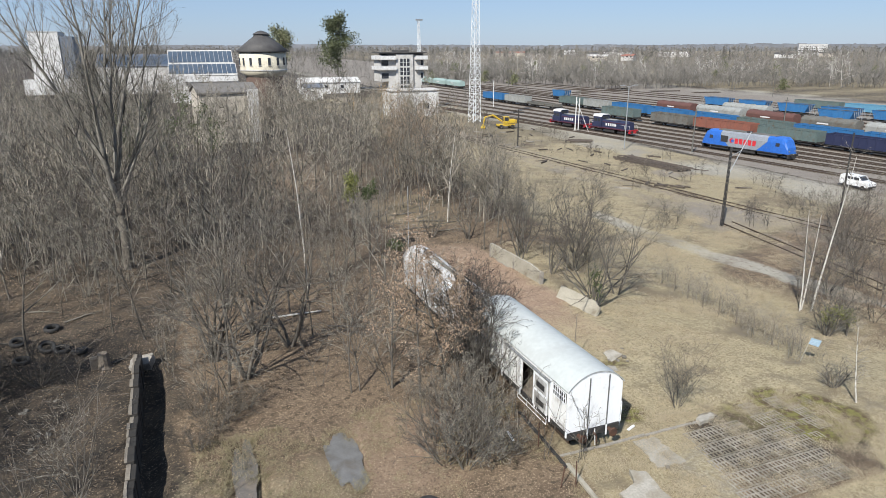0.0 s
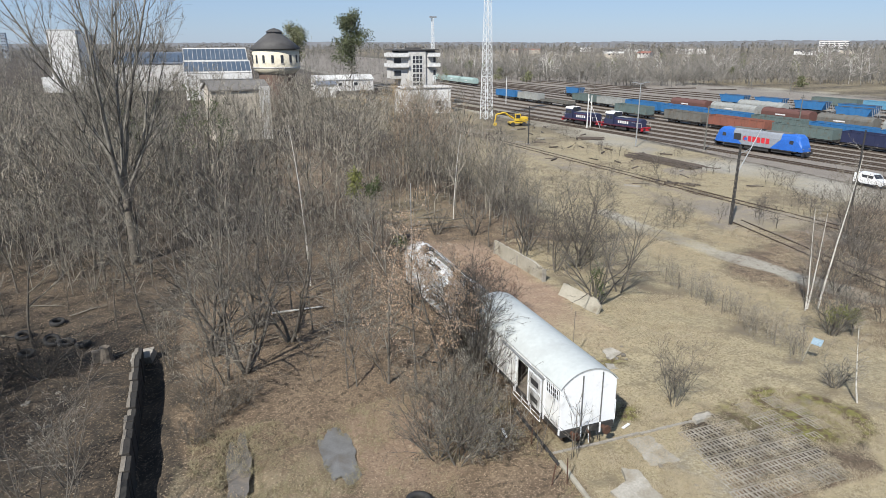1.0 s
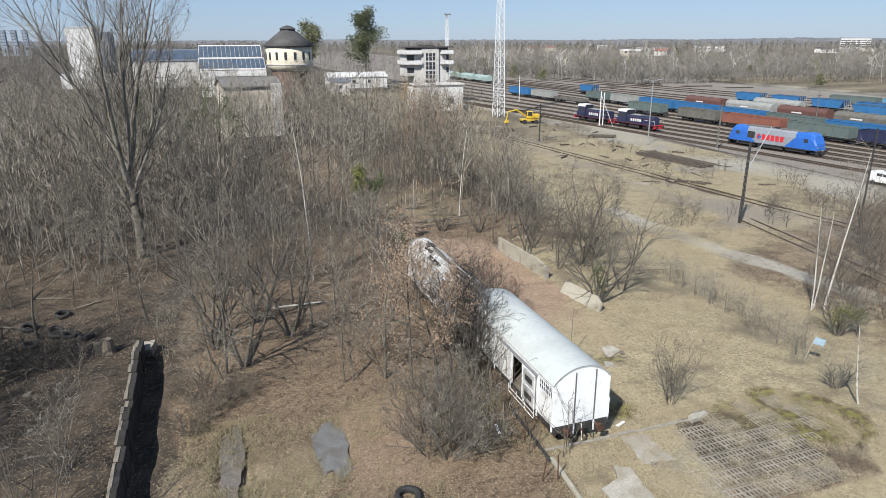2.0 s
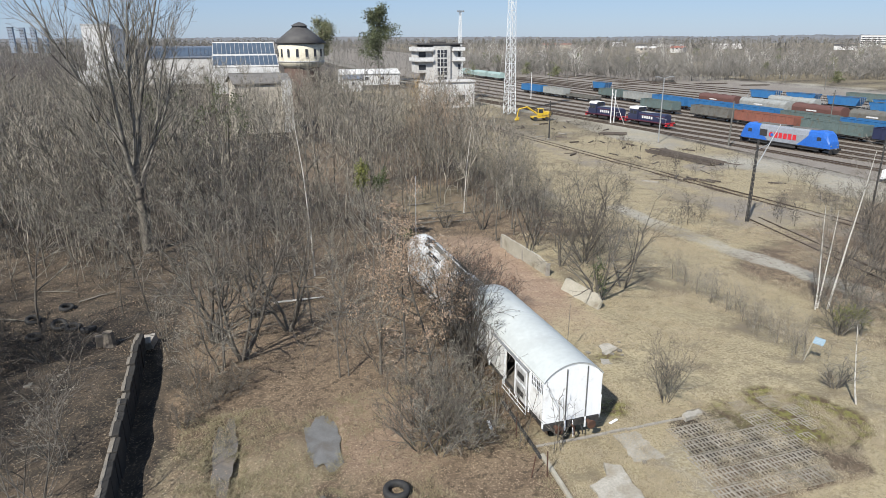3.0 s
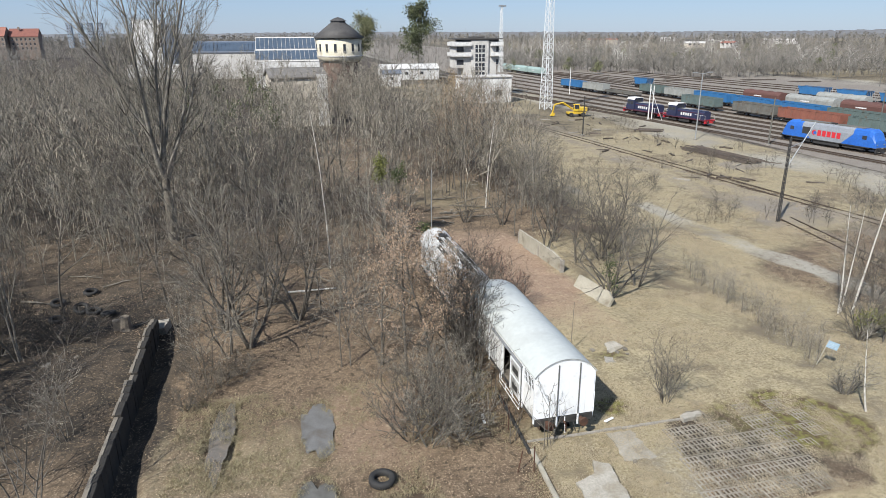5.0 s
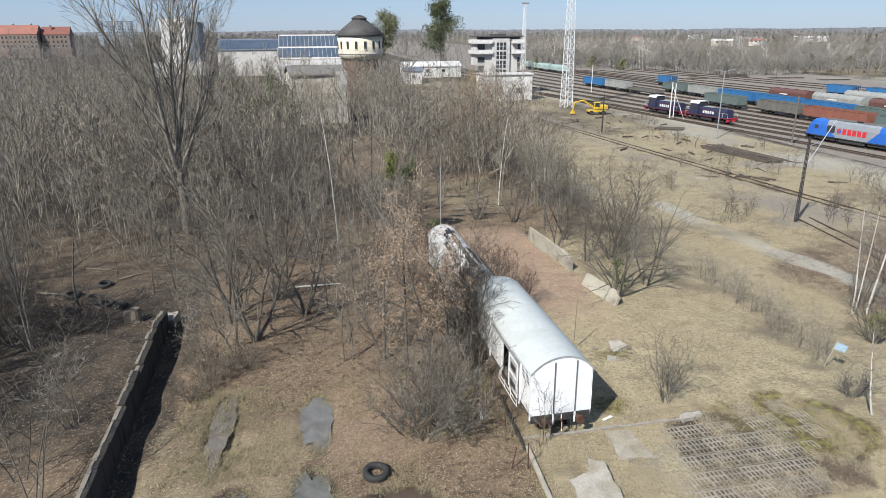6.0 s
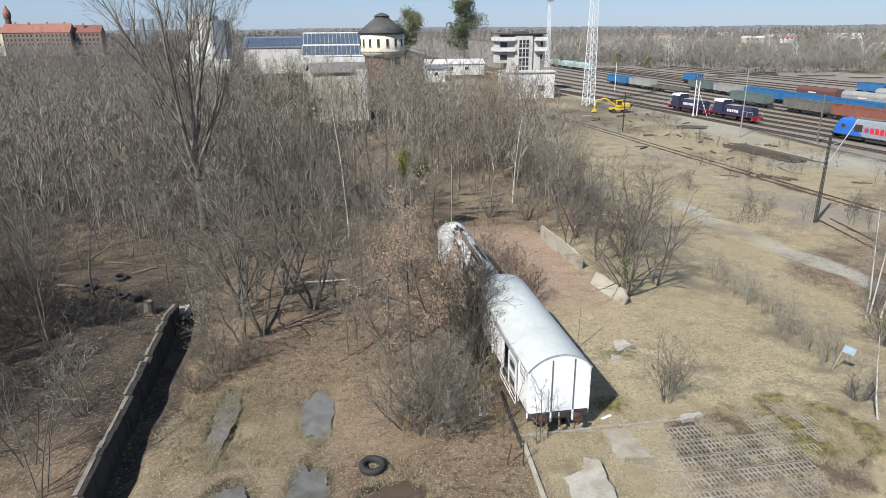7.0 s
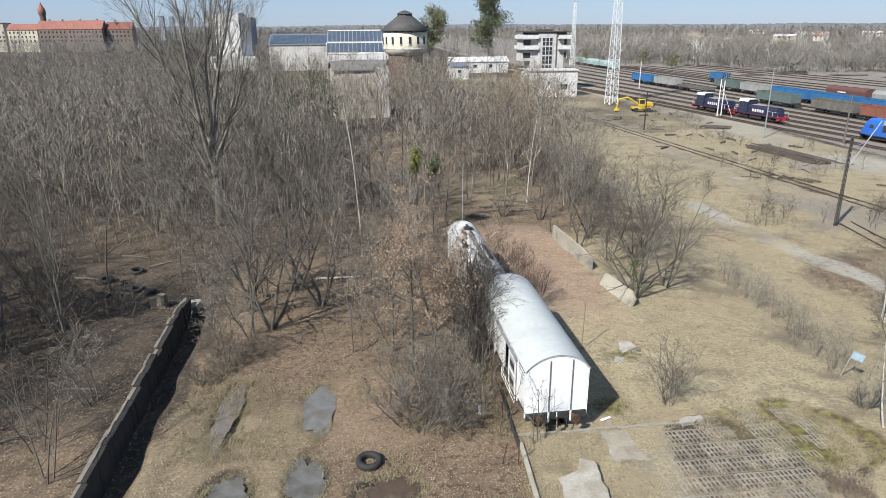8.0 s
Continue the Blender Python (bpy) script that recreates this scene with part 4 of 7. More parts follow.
RENDER = mat("grey_render", (0.546, 0.493, 0.410), (0.449, 0.400, 0.331), 0.25, 0.9, stain=(0.244, 0.215, 0.185), amount=0.4, stain_scale=0.25)
PALE = mat("pale_render", (0.590, 0.571, 0.543), (0.495, 0.476, 0.448), 0.3, 0.85, stain=(0.333, 0.314, 0.285), amount=0.3, stain_scale=0.3)
WHITE_WALL = mat("white_wall", (0.704, 0.695, 0.678), (0.616, 0.607, 0.59), 0.2, 0.8, stain=(0.458, 0.44, 0.422), amount=0.2, stain_scale=0.2)
OLD_BRICK = mat("old_brown_brick", (0.25, 0.19, 0.155), (0.19, 0.145, 0.12), 0.5, 0.9, stain=(0.12, 0.1, 0.09), amount=0.4, stain_scale=0.25)
TILE_OLD = mat("old_red_tile", (0.25, 0.095, 0.07), (0.19, 0.075, 0.06), 0.5, 0.85)
# Pale blue-grey stands for haze over the distant tower blocks
HAZED_WALL = mat("hazed_wall", (0.30, 0.35, 0.42), (0.26, 0.31, 0.38), 0.2, 0.7)
BLUE_GREY = mat("blue_grey_surface", (0.125, 0.148, 0.187), (0.156, 0.179, 0.218), 0.2, 0.6)
SKYGLASS = mat("roof_glass", (0.05, 0.075, 0.11), (0.08, 0.11, 0.15), 0.3, 0.35, 0.0, bump=0)
FELT = mat("grey_felt", (0.187, 0.176, 0.164), (0.14, 0.129, 0.117), 0.4, 0.9)
TILE = mat("red_roof_tiles", (0.33, 0.135, 0.10), (0.26, 0.11, 0.085), 0.2, 0.85)


def lathe(bm, profile, n=32, cx=0.0, cy=0.0):
    """A round body from (radius, height) points."""
    rings = [[bm.verts.new((cx + r * math.cos(6.2832 * i / n), cy + r * math.sin(6.2832 * i / n), z)) for i in range(n)] for r, z in profile]
    for a, b in zip(rings, rings[1:]):
        for i in range(n):
            bm.faces.new((a[i], a[(i + 1) % n], b[(i + 1) % n], b[i]))
    return bm


def water_tower():
    w = thing("water_tower", 19.6, 191, 0, 0, "round cream railway water tower with a dark conical roof", "water tower")
    w.matrix_basis = pose(20.6, 191, 0) @ Matrix.Diagonal((1.17, 1.17, 1.05, 1))
    part("shaft", lathe(bmesh.new(), [(4.3, -0.2), (4.2, 10.6), (4.2, 10.9)]), BRICKY, w, "brown brick tower shaft", smooth=True)
    part("tank", lathe(bmesh.new(), [(4.1, 10.6), (5.3, 11.6), (5.35, 12.2), (5.35, 16.6), (4.0, 16.8)], 40), CREAM, w, "cream rendered round tank storey", smooth=True)
    part("cornice", lathe(bmesh.new(), [(5.36, 12.1), (5.5, 12.15), (5.5, 12.35), (5.36, 12.4)], 40), PALE, w)
    part("roof", lathe(bmesh.new(), [(5.75, 16.7), (5.95, 16.9), (3.9, 18.8), (1.9, 20.5), (1.85, 20.55)], 40), SLATE, w, "dark conical felt roof", smooth=True)
    part("lantern", lathe(bmesh.new(), [(1.8, 20.2), (1.75, 21.0), (2.0, 21.05), (1.2, 21.6), (0.4, 21.9), (0.0, 22.0)], 12), SLATE, w)
    for i in range(16):
        a = 6.2832 * (i + 0.35) / 16
        win = part("window", boxes((-0.28, 0.28, -0.08, 0.03, -0.95, 0.95)), GLASS, w)
        win.matrix_basis = pose(5.37 * math.sin(a), -5.37 * math.cos(a), 14.4, 0, 0, math.degrees(a))
        part("sill", boxes((-0.36, 0.36, -0.14, 0.0, -1.08, -0.96)), PALE, win)


def house(name, x, y, sx, sy, eave, ridge, wall, roof, label, rz=0, windows=(), ridge_axis="x", category="building", z0=-1.1):
    """A gabled building: four walls, roof, windows (face, along, height, width, tall)."""
    b = thing(name, x, y, 0, rz, label, category)
    part("wall", boxes((-sx / 2, sx / 2, -sy / 2, sy / 2, z0, eave)), wall, b)
    o = 0.4
    if ridge_axis == "x":
        part("roof", prism([(-sy / 2 - o, eave), (0, ridge), (sy / 2 + o, eave), (sy / 2 + o, eave + 0.25), (0, ridge + 0.25), (-sy / 2 - o, eave + 0.25)], "x", -sx / 2 - o, sx / 2 + o), roof, b)
        part("gable", prism([(-sy / 2, eave), (0, ridge), (sy / 2, eave)], "x", -sx / 2, sx / 2), wall, b)
    else:
        part("roof", prism([(-sx / 2 - o, eave), (0, ridge), (sx / 2 + o, eave), (sx / 2 + o, eave + 0.25), (0, ridge + 0.25), (-sx / 2 - o, eave + 0.25)], "y", -sy / 2 - o, sy / 2 + o), roof, b)
        part("gable", prism([(-sx / 2, eave), (0, ridge), (sx / 2, eave)], "y", -sy / 2, sy / 2), wall, b)
    for face, u, z, ww, hh in windows:
        if face == "s":
            r = (u - ww / 2, u + ww / 2, -sy / 2 - 0.04, -sy / 2 + 0.02, z, z + hh)
            fr = (u - ww / 2 - 0.1, u + ww / 2 + 0.1, -sy / 2 - 0.10, -sy / 2 + 0.0, z - 0.14, z - 0.02)
        else:
            r = (sx / 2 - 0.02, sx / 2 + 0.04, u - ww / 2, u + ww / 2, z, z + hh)
            fr = (sx / 2, sx / 2 + 0.1, u - ww / 2 - 0.1, u + ww / 2 + 0.1, z - 0.14, z - 0.02)
        win = part("window", boxes(r), GLASS, b)
        part("sill", boxes(fr), PALE, win)
    return b


def signal_box():
    b = thing("signal_box", 66.4, 214, -0.2, 0, "pale three-storey railway signal box with balconies", "building")
    part("wall", boxes((-4.6, 6.4, -4, 4, 0, 16.4)), PALE, b)
    part("stair_tower", boxes((-2.2, 3.6, -4.6, -4.0, 0, 16.7)), PALE, b)
    part("roof", boxes((-7.6, 8.2, -5.0, 5.0, 17.0, 17.35), (-5.2, 7.0, -4.4, 4.4, 16.4, 17.0)), SLATE, b, "flat dark roof slab")
    for x0, x1 in ((-8.2, -2.3), (4.2, 8.4)):
        for z in (12.0, 15.2):
            bal = part("balcony", boxes((x0, x1, -5.4, 3.5, z - 0.25, z), bevel=0.03), PALE, b, "white balcony with a solid parapet")
            part("parapet", boxes((x0, x1, -5.4, -5.25, z, z + 1.0), (x0, x0 + 0.12, -5.25, 3.5, z, z + 1.0) if x0 < 0 else (x1 - 0.12, x1, -5.25, 3.5, z, z + 1.0)), WHITE_WALL, bal)
        part("upper_room", boxes((x0 + 0.9 if x0 < 0 else x0 + 0.1, x1 - 0.1 if x0 < 0 else x1 - 0.9, -3.9, 3.9, 8.2 if x0 < 0 else 9.0, 16.4)), PALE, b)
        for z in (9.2, 13.2):
            part("window", boxes((x0 + 1.3, x1 - 1.2, -3.99, -3.9, z, z + 1.6)), GLASS, b)
    for k, z in enumerate((4.6, 7.4, 10.2, 13.0)):
        for x in (-0.4, 0.75, 1.9):
            win = part("window", boxes((x - 0.5, x + 0.5, -4.66, -4.58, z, z + 2.3)), GLASS, b)
            part("frame", boxes((x - 0.55, x - 0.47, -4.72, -4.66, z, z + 2.3), (x + 0.47, x + 0.55, -4.72, -4.66, z, z + 2.3), (x - 0.47, x + 0.47, -4.72, -4.66, z + 1.1, z + 1.2)), WHITE_WALL, win)
    part("roof_hut", boxes((-1.5, 3.0, -2, 2, 17.35, 17.9)), SLATE, b)


water_tower()
signal_box()
house("store_building", 63.4, 193, 15, 9, 6.3, 6.5, WHITE_WALL, PALE, "plain low whitewashed concrete store building", 0, [("s", 3.5, 1.0, 2.0, 1.6)])
hut = house("gable_shed", 7.2, 146, 11.4, 10, 10.0, 11.6, RENDER, FELT, "windowless grey rendered shed above the thicket", 8, z0=-0.2)
part("annex", boxes((3.6, 5.75, -5.6, -5.0, -0.2, 10.7)), PALE, hut)
hall = thing("factory_hall", -13, 262, 0, 0, "long factory hall with sawtooth glass roof strips", "building")
part("wall", boxes((8, 31, -10, 30, -1, 9.0)), WHITE_WALL, hall)
for row, (yy, zb, zt) in enumerate(((-10, 9.2, 13.2), (6, 12.6, 17.6))):
    part("roof_slope", prism([(yy, zb), (yy + 8, zt), (yy + 16, zb)], "x", 8, 31), PALE, hall)
    for i in range(14):
        x = 8.2 + i * 1.62
        nrm = Vector((0, -(zt - zb), 8)).normalized()
        bm = bmesh.new()
        vs = [bm.verts.new(Vector((xx, yy + 8 * f, zb + (zt - zb) * f)) + Vector((0, nrm.y, nrm.z)) * 0.12) for xx, f in ((x, 0.12), (x + 1.45, 0.12), (x + 1.45, 0.9), (x, 0.9))]
        bm.faces.new(vs)
        part("roof_window", bm, SKYGLASS, hall)
silo = thing("factory_block", -50, 330, -1, 0, "tall white factory block with a dark flank", "building")
part("wall", boxes((-8, 3, -9, 9, 0, 25.5)), WHITE_WALL, silo)
# Right flank in a darker blue-grey than the white front
part("flank", boxes((3.02, 8, -8.5, 9, 0, 24.0)), BLUE_GREY, silo, "dark blue-grey right flank")
part("annex", boxes((-11, 10, -16, -9.02, 0, 7)), WHITE_WALL, silo)
part("roof", boxes((-8.2, 3.2, -9.2, 9.2, 25.5, 25.9)), PALE, silo)
house("low_white_building", 60, 300, 26, 12, 3.6, 5.4, WHITE_WALL, WHITE_WALL, "low white building with a pale roof", 0, [("s", k * 7 - 9, 1.2, 1.6, 1.3) for k in range(3)])
house("small_white_house", 46, 262, 7, 6, 3.6, 4.8, WHITE_WALL, BLUE_GREY, "small white outbuilding with a grey roof", 0, [("s", 0, 1.3, 1.2, 1.2)])
house("white_depot", 9, 250, 17, 7, 6.2, 6.9, WHITE_WALL, SLATE, "long white single-storey depot", 0, [("s", k * 5 - 5, 3, 1.5, 1.2) for k in range(3)])
back = house("grey_hall", -16, 322, 34, 26, 11, 15.5, PALE, BLUE_GREY, "long low hall with a grey roof far behind the trees")
for i in range(20):
    x = -16.6 + i * 1.66
    nrm = Vector((0, -4.5, 13.4)).normalized() * 0.42
    bm = bmesh.new()
    vs = [bm.verts.new(Vector((xx, -13.4 + 13.4 * f, 11 + 4.5 * f)) + nrm) for xx, f in ((x, 0.1), (x + 1.45, 0.1), (x + 1.45, 0.85), (x, 0.85))]
    bm.faces.new(vs)
    part("roof_window", bm, SKYGLASS, back)
for x, y, sx, rz, eave, ridge, wall, tiles, look_of in ((-266, 600, 23, 0, 17.2, 21.8, CREAM, TILE, "long cream town house with a low red tiled roof"), (-242, 600, 23.5, 3, 17.6, 24.2, OLD_BRICK, TILE, "brown brick town house with a steep red tiled roof"), (-216.5, 598, 27.5, -3, 17.6, 24.4, OLD_BRICK, TILE, "brown brick town house with a steep red tiled roof"), (-192, 603, 20, 4, 17.3, 23.2, OLD_BRICK, TILE_OLD, "brown brick town house with a dark red roof"), (-293, 612, 15, 0, 22.5, 23.0, RENDER, SLATE, "tall grey rendered town house with a flat roof")):
    house("town_house", x, y, sx, 13, eave, ridge, wall, tiles, look_of, rz, [("s", -sx / 2 + 2.0 + k * 3.0, z, 1.2, 1.8) for k in range(int(sx / 3.0)) for z in (7.6, 11.0, 14.4)])
for x, z in ((-246, 24.2), (-236, 24.2), (-222, 24.4), (-209, 24.4), (-195, 23.2)):
    c = thing("chimney", x, 600, z - 0.9, 0, "brown brick chimney stack on a tiled roof", "chimney")
    part("stack", boxes((-0.6, 0.6, -0.5, 0.5, 0, 2.2)), OLD_BRICK, c)
    part("cap", boxes((-0.75, 0.75, -0.65, 0.65, 2.2, 2.45)), PALE, c)
sp = thing("church_tower", -253.4, 606, 0, 0, "distant round brick tower with a pointed red cap", "tower")
part("tower", lathe(bmesh.new(), [(2.3, 0), (2.3, 28.6), (2.7, 29.2), (2.7, 30.6), (2.5, 30.9)], 14), BRICKY, sp, "round brown brick tower shaft")
part("cap", lathe(bmesh.new(), [(2.8, 30.6), (3.0, 31.8), (2.6, 33.6), (1.5, 36.0), (0.5, 38.0), (0.15, 39.2), (0.0, 39.3)], 16), TILE, sp, "pointed red tiled cap")
for x, y, hgt in ((-294.5, 1100, 34.5), (-280, 1100, 33.8), (-267.7, 1105, 34), (-255.2, 1110, 34)):
    house("tower_block", x, y, 6.5, 8, hgt, hgt + 0.3, HAZED_WALL, SLATE, "distant tower block on the skyline, haze in its pale grey colour", 0, [("s", u, z, 1.6, 1.4) for u in (-1.6, 1.6) for z in range(14, int(hgt) - 1, 4)])
rfb = random.Random(61)
for k in range(9):
    az, R = radians(rfb.uniform(20, 60)), rfb.uniform(850, 1600)
    house("far_building", R * math.sin(az), R * math.cos(az), rfb.uniform(14, 60), 14, rfb.uniform(4.5, 6), 7.5, (PALE, WHITE_WALL, RENDER)[k % 3], (PALE, SLATE, TILE, SLATE)[k % 4], "distant pale building among the woods", -40 + rfb.uniform(-15, 15), [("s", u, 3.5, 2.5, 1.8) for u in (-5, 0, 5)])
house("white_office_block", 1217, 1039, 52, 18, 20, 20.6, WHITE_WALL, PALE, "distant white office block on the skyline", -52, [("s", u, z, 8, 1.6) for u in range(-21, 25, 9) for z in (4, 8, 12, 16)])


# ---- railway yard ----
YARD = -1.1
NAVY = mat("navy_paint", (0.019, 0.025, 0.066), (0.027, 0.033, 0.078), 0.8, 0.5)
BLUE = mat("blue_wagon_paint", (0.022, 0.13, 0.32), (0.034, 0.16, 0.36), 0.5, 0.6, stain=(0.08, 0.10, 0.14), amount=0.3)
LOCO_BLUE = mat("bright_blue_paint", (0.02, 0.12, 0.48), (0.03, 0.145, 0.52), 0.4, 0.4, bump=0.02)
SILVER = mat("silver_paint", (0.281, 0.3, 0.335), (0.242, 0.261, 0.292), 0.5, 0.45, bump=0.03)
RED = mat("red_paint", (0.62, 0.03, 0.045), (0.55, 0.03, 0.04), 0.5, 0.45, bump=0)
MAROON = mat("maroon_paint", (0.086, 0.02, 0.039), (0.066, 0.017, 0.033), 0.5, 0.5)
GREY_WAGON = mat("grey_wagon_paint", (0.156, 0.152, 0.136), (0.117, 0.113, 0.101), 0.5, 0.8, stain=(0.094, 0.062, 0.039), amount=0.5)
LIGHT_GREY = mat("light_grey_wagon", (0.328, 0.335, 0.32), (0.265, 0.273, 0.257), 0.5, 0.75, stain=(0.156, 0.125, 0.094), amount=0.35)
TEAL = mat("grey_green_wagon", (0.094, 0.133, 0.129), (0.117, 0.156, 0.148), 0.5, 0.8, stain=(0.094, 0.07, 0.047), amount=0.4)
BROWN = mat("red_brown_wagon", (0.257, 0.094, 0.062), (0.211, 0.078, 0.055), 0.5, 0.8, stain=(0.109, 0.062, 0.047), amount=0.4)
DARK_BROWN = mat("dark_brown_wagon", (0.133, 0.058, 0.047), (0.109, 0.051, 0.043), 0.5, 0.8)
PALE_BLUE = mat("pale_blue_wagon", (0.094, 0.257, 0.39), (0.117, 0.289, 0.413), 0.5, 0.7)
MINT = mat("pale_green_wagon", (0.328, 0.429, 0.406), (0.281, 0.382, 0.359), 0.4, 0.7)
YELLOW = mat("machine_yellow", (0.65, 0.44, 0.03), (0.58, 0.38, 0.03), 0.7, 0.5, stain=(0.25, 0.16, 0.05), amount=0.3)
VAN_WHITE = mat("van_white", (0.80, 0.80, 0.80), (0.76, 0.76, 0.76), 0.6, 0.3, bump=0)
COAL = mat("dark_load", (0.039, 0.035, 0.031), (0.062, 0.055, 0.047), 1.5, 0.95, bump=0.5)

TRACKS = [(90.6, -0.14), (95.7, -0.175), (101.2, -0.15), (106.6, -0.13), (112.0, -0.11), (117.6, -0.09), (122.4, -0.065), (127.2, -0.045),
          (133.5, -0.045), (140.5, -0.05), (147, -0.06), (153.5, -0.08), (161, -0.10), (169.5, -0.12), (177, -0.12), (190, -0.12), (198, -0.12), (206, -0.12)]


def track_x(i, y):
    return TRACKS[i][0] + TRACKS[i][1] * (y - 125)


def track(name, x, y0, y1, b, label, sleepers=True, z=YARD):
    """A track whose middle is at x at y 0 of its own line, running from y0 to y1 with slope b."""
    tr = thing(name, 0, 0, z, 0, label, "railway track", "railway tracks", "structure")
    n = math.hypot(1, b)
    for s in (-1, 1):
        bm = bmesh.new()
        for w, za, zb in ((0.075, 0.04, 0.07), (0.03, 0.07, 0.16), (0.04, 0.16, 0.20)):
            lo = [bm.verts.new((x + s * 0.75 * n + d + b * yy, yy, zz)) for yy in (y0, y1) for d, zz in ((-w, za), (w, za), (w, zb), (-w, zb))]
            for i in range(4):
                bm.faces.new((lo[i], lo[(i + 1) % 4], lo[4 + (i + 1) % 4], lo[4 + i]))
        part("rail", bm, RAIL, tr)
    if sleepers:
        k = np.arange(y0, y1, 0.66)
        V0 = np.array([(dx, dy, dz) for dx in (-1.3, 1.3) for dy in (-0.13, 0.13) for dz in (-0.05, 0.055)])
        C = np.stack([x + b * k, k, np.zeros_like(k)], 1)
        V = (C[:, None] + V0[None]).reshape(-1, 3)
        f = np.array([(1, 3, 7, 5), (0, 1, 5, 4), (2, 6, 7, 3), (0, 2, 3, 1), (4, 5, 7, 6)])
        o = new("sleepers", mesh_of("sleepers", V, (np.arange(len(k))[:, None, None] * 8 + f[None]).reshape(-1, 4), SLEEPER))
        o.parent = tr
        tagged(o, kind="stuff")
    return tr


for i, (a, b) in enumerate(TRACKS):
    track("yard_track", a - 125 * b, 10 if i < 6 else 40, 330, b, "rusty yard track on brown ballast", i < 9)
track("near_track", 65.6 + 0.10 * 67, 8, 150, -0.10, "overgrown rusty track in dry grass", True, YARD - 0.075)
track("old_siding", 58.4 - 0.17 * 57.6, 6, 58, 0.17, "short overgrown siding in dry grass", True, YARD - 0.075)
stub = track("wagon_track", 0, 24.2, 60, 0.0, "overgrown track under the old wagons", False, -0.02)
stub.matrix_basis = pose(16.74, 0, -0.02)


def bogie(parent, y, r=0.45):
    b = part("bogie", boxes((-1.05, -0.9, y - 1.3, y + 1.3, 0.45, 0.8), (0.9, 1.05, y - 1.3, y + 1.3, 0.45, 0.8), (-0.9, 0.9, y - 0.25, y + 0.25, 0.5, 0.8)), IRON, parent)
    for dy in (-0.9, 0.9):
        part("wheelset", rods(((-0.82, y + dy, 0.2 + r), (-0.68, y + dy, 0.2 + r), r), ((0.68, y + dy, 0.2 + r), (0.82, y + dy, 0.2 + r), r), ((-0.9, y + dy, 0.2 + r), (0.9, y + dy, 0.2 + r), 0.09), n=16), RUST, b)


def chassis(w, L, r=0.45):
    part("underframe", boxes((-1.3, -1.15, -L / 2, L / 2, 0.95, 1.2), (1.15, 1.3, -L / 2, L / 2, 0.95, 1.2), (-1.3, 1.3, -L / 2, -L / 2 + 0.2, 0.85, 1.25), (-1.3, 1.3, L / 2 - 0.2, L / 2, 0.85, 1.25)), IRON, w)
    for s in (-1, 1):
        bogie(w, s * (L / 2 - 2.5), r)
        for x in (-0.88, 0.88):
            part("buffer", rods(((x, s * L / 2, 1.05), (x, s * (L / 2 + 0.5), 1.05), 0.1), ((x, s * (L / 2 + 0.45), 1.05), (x, s * (L / 2 + 0.55), 1.05), 0.24), n=12), IRON, w)


def on_track(i, y0, y1):
    ym = (y0 + y1) / 2
    return track_x(i, ym), ym, YARD + 0.02, math.degrees(math.atan(-TRACKS[i][1])), abs(y1 - y0) - 1.2


def gondola(i, y0, y1, paint, label, top=3.25, load=True):
    x, y, z, rz, L = on_track(i, y0, y1)
    w = thing("open_wagon", x, y, z, rz, label, "freight wagon", "freight wagons in the yard")
    h = L / 2
    part("body", boxes((-1.4, -1.34, -h, h, 1.2, top), (1.34, 1.4, -h, h, 1.2, top), (-1.34, 1.34, -h, -h + 0.06, 1.2, top), (-1.34, 1.34, h - 0.06, h, 1.2, top), (-1.34, 1.34, -h + 0.06, h - 0.06, 1.2, 1.27)), paint, w)
    part("rim", boxes((-1.46, -1.34, -h, h, top, top + 0.1), (1.34, 1.46, -h, h, top, top + 0.1), (-1.34, 1.34, -h, -h + 0.1, top, top + 0.1), (-1.34, 1.34, h - 0.1, h, top, top + 0.1)), paint, w)
    n = 9
    for k in range(n):
        yy = -h + 0.1 + (L - 0.2) * k / (n - 1)
        for s in (-1, 1):
            part("rib", boxes((s * 1.44 - 0.045, s * 1.44 + 0.045, yy - 0.07, yy + 0.07, 1.2, top)), paint, w)
    if load:
        part("inside", boxes((-1.33, 1.33, -h + 0.07, h - 0.07, 1.28, top - 1.3)), COAL, w, "dark rusty inside")
    chassis(w, L)
    return w


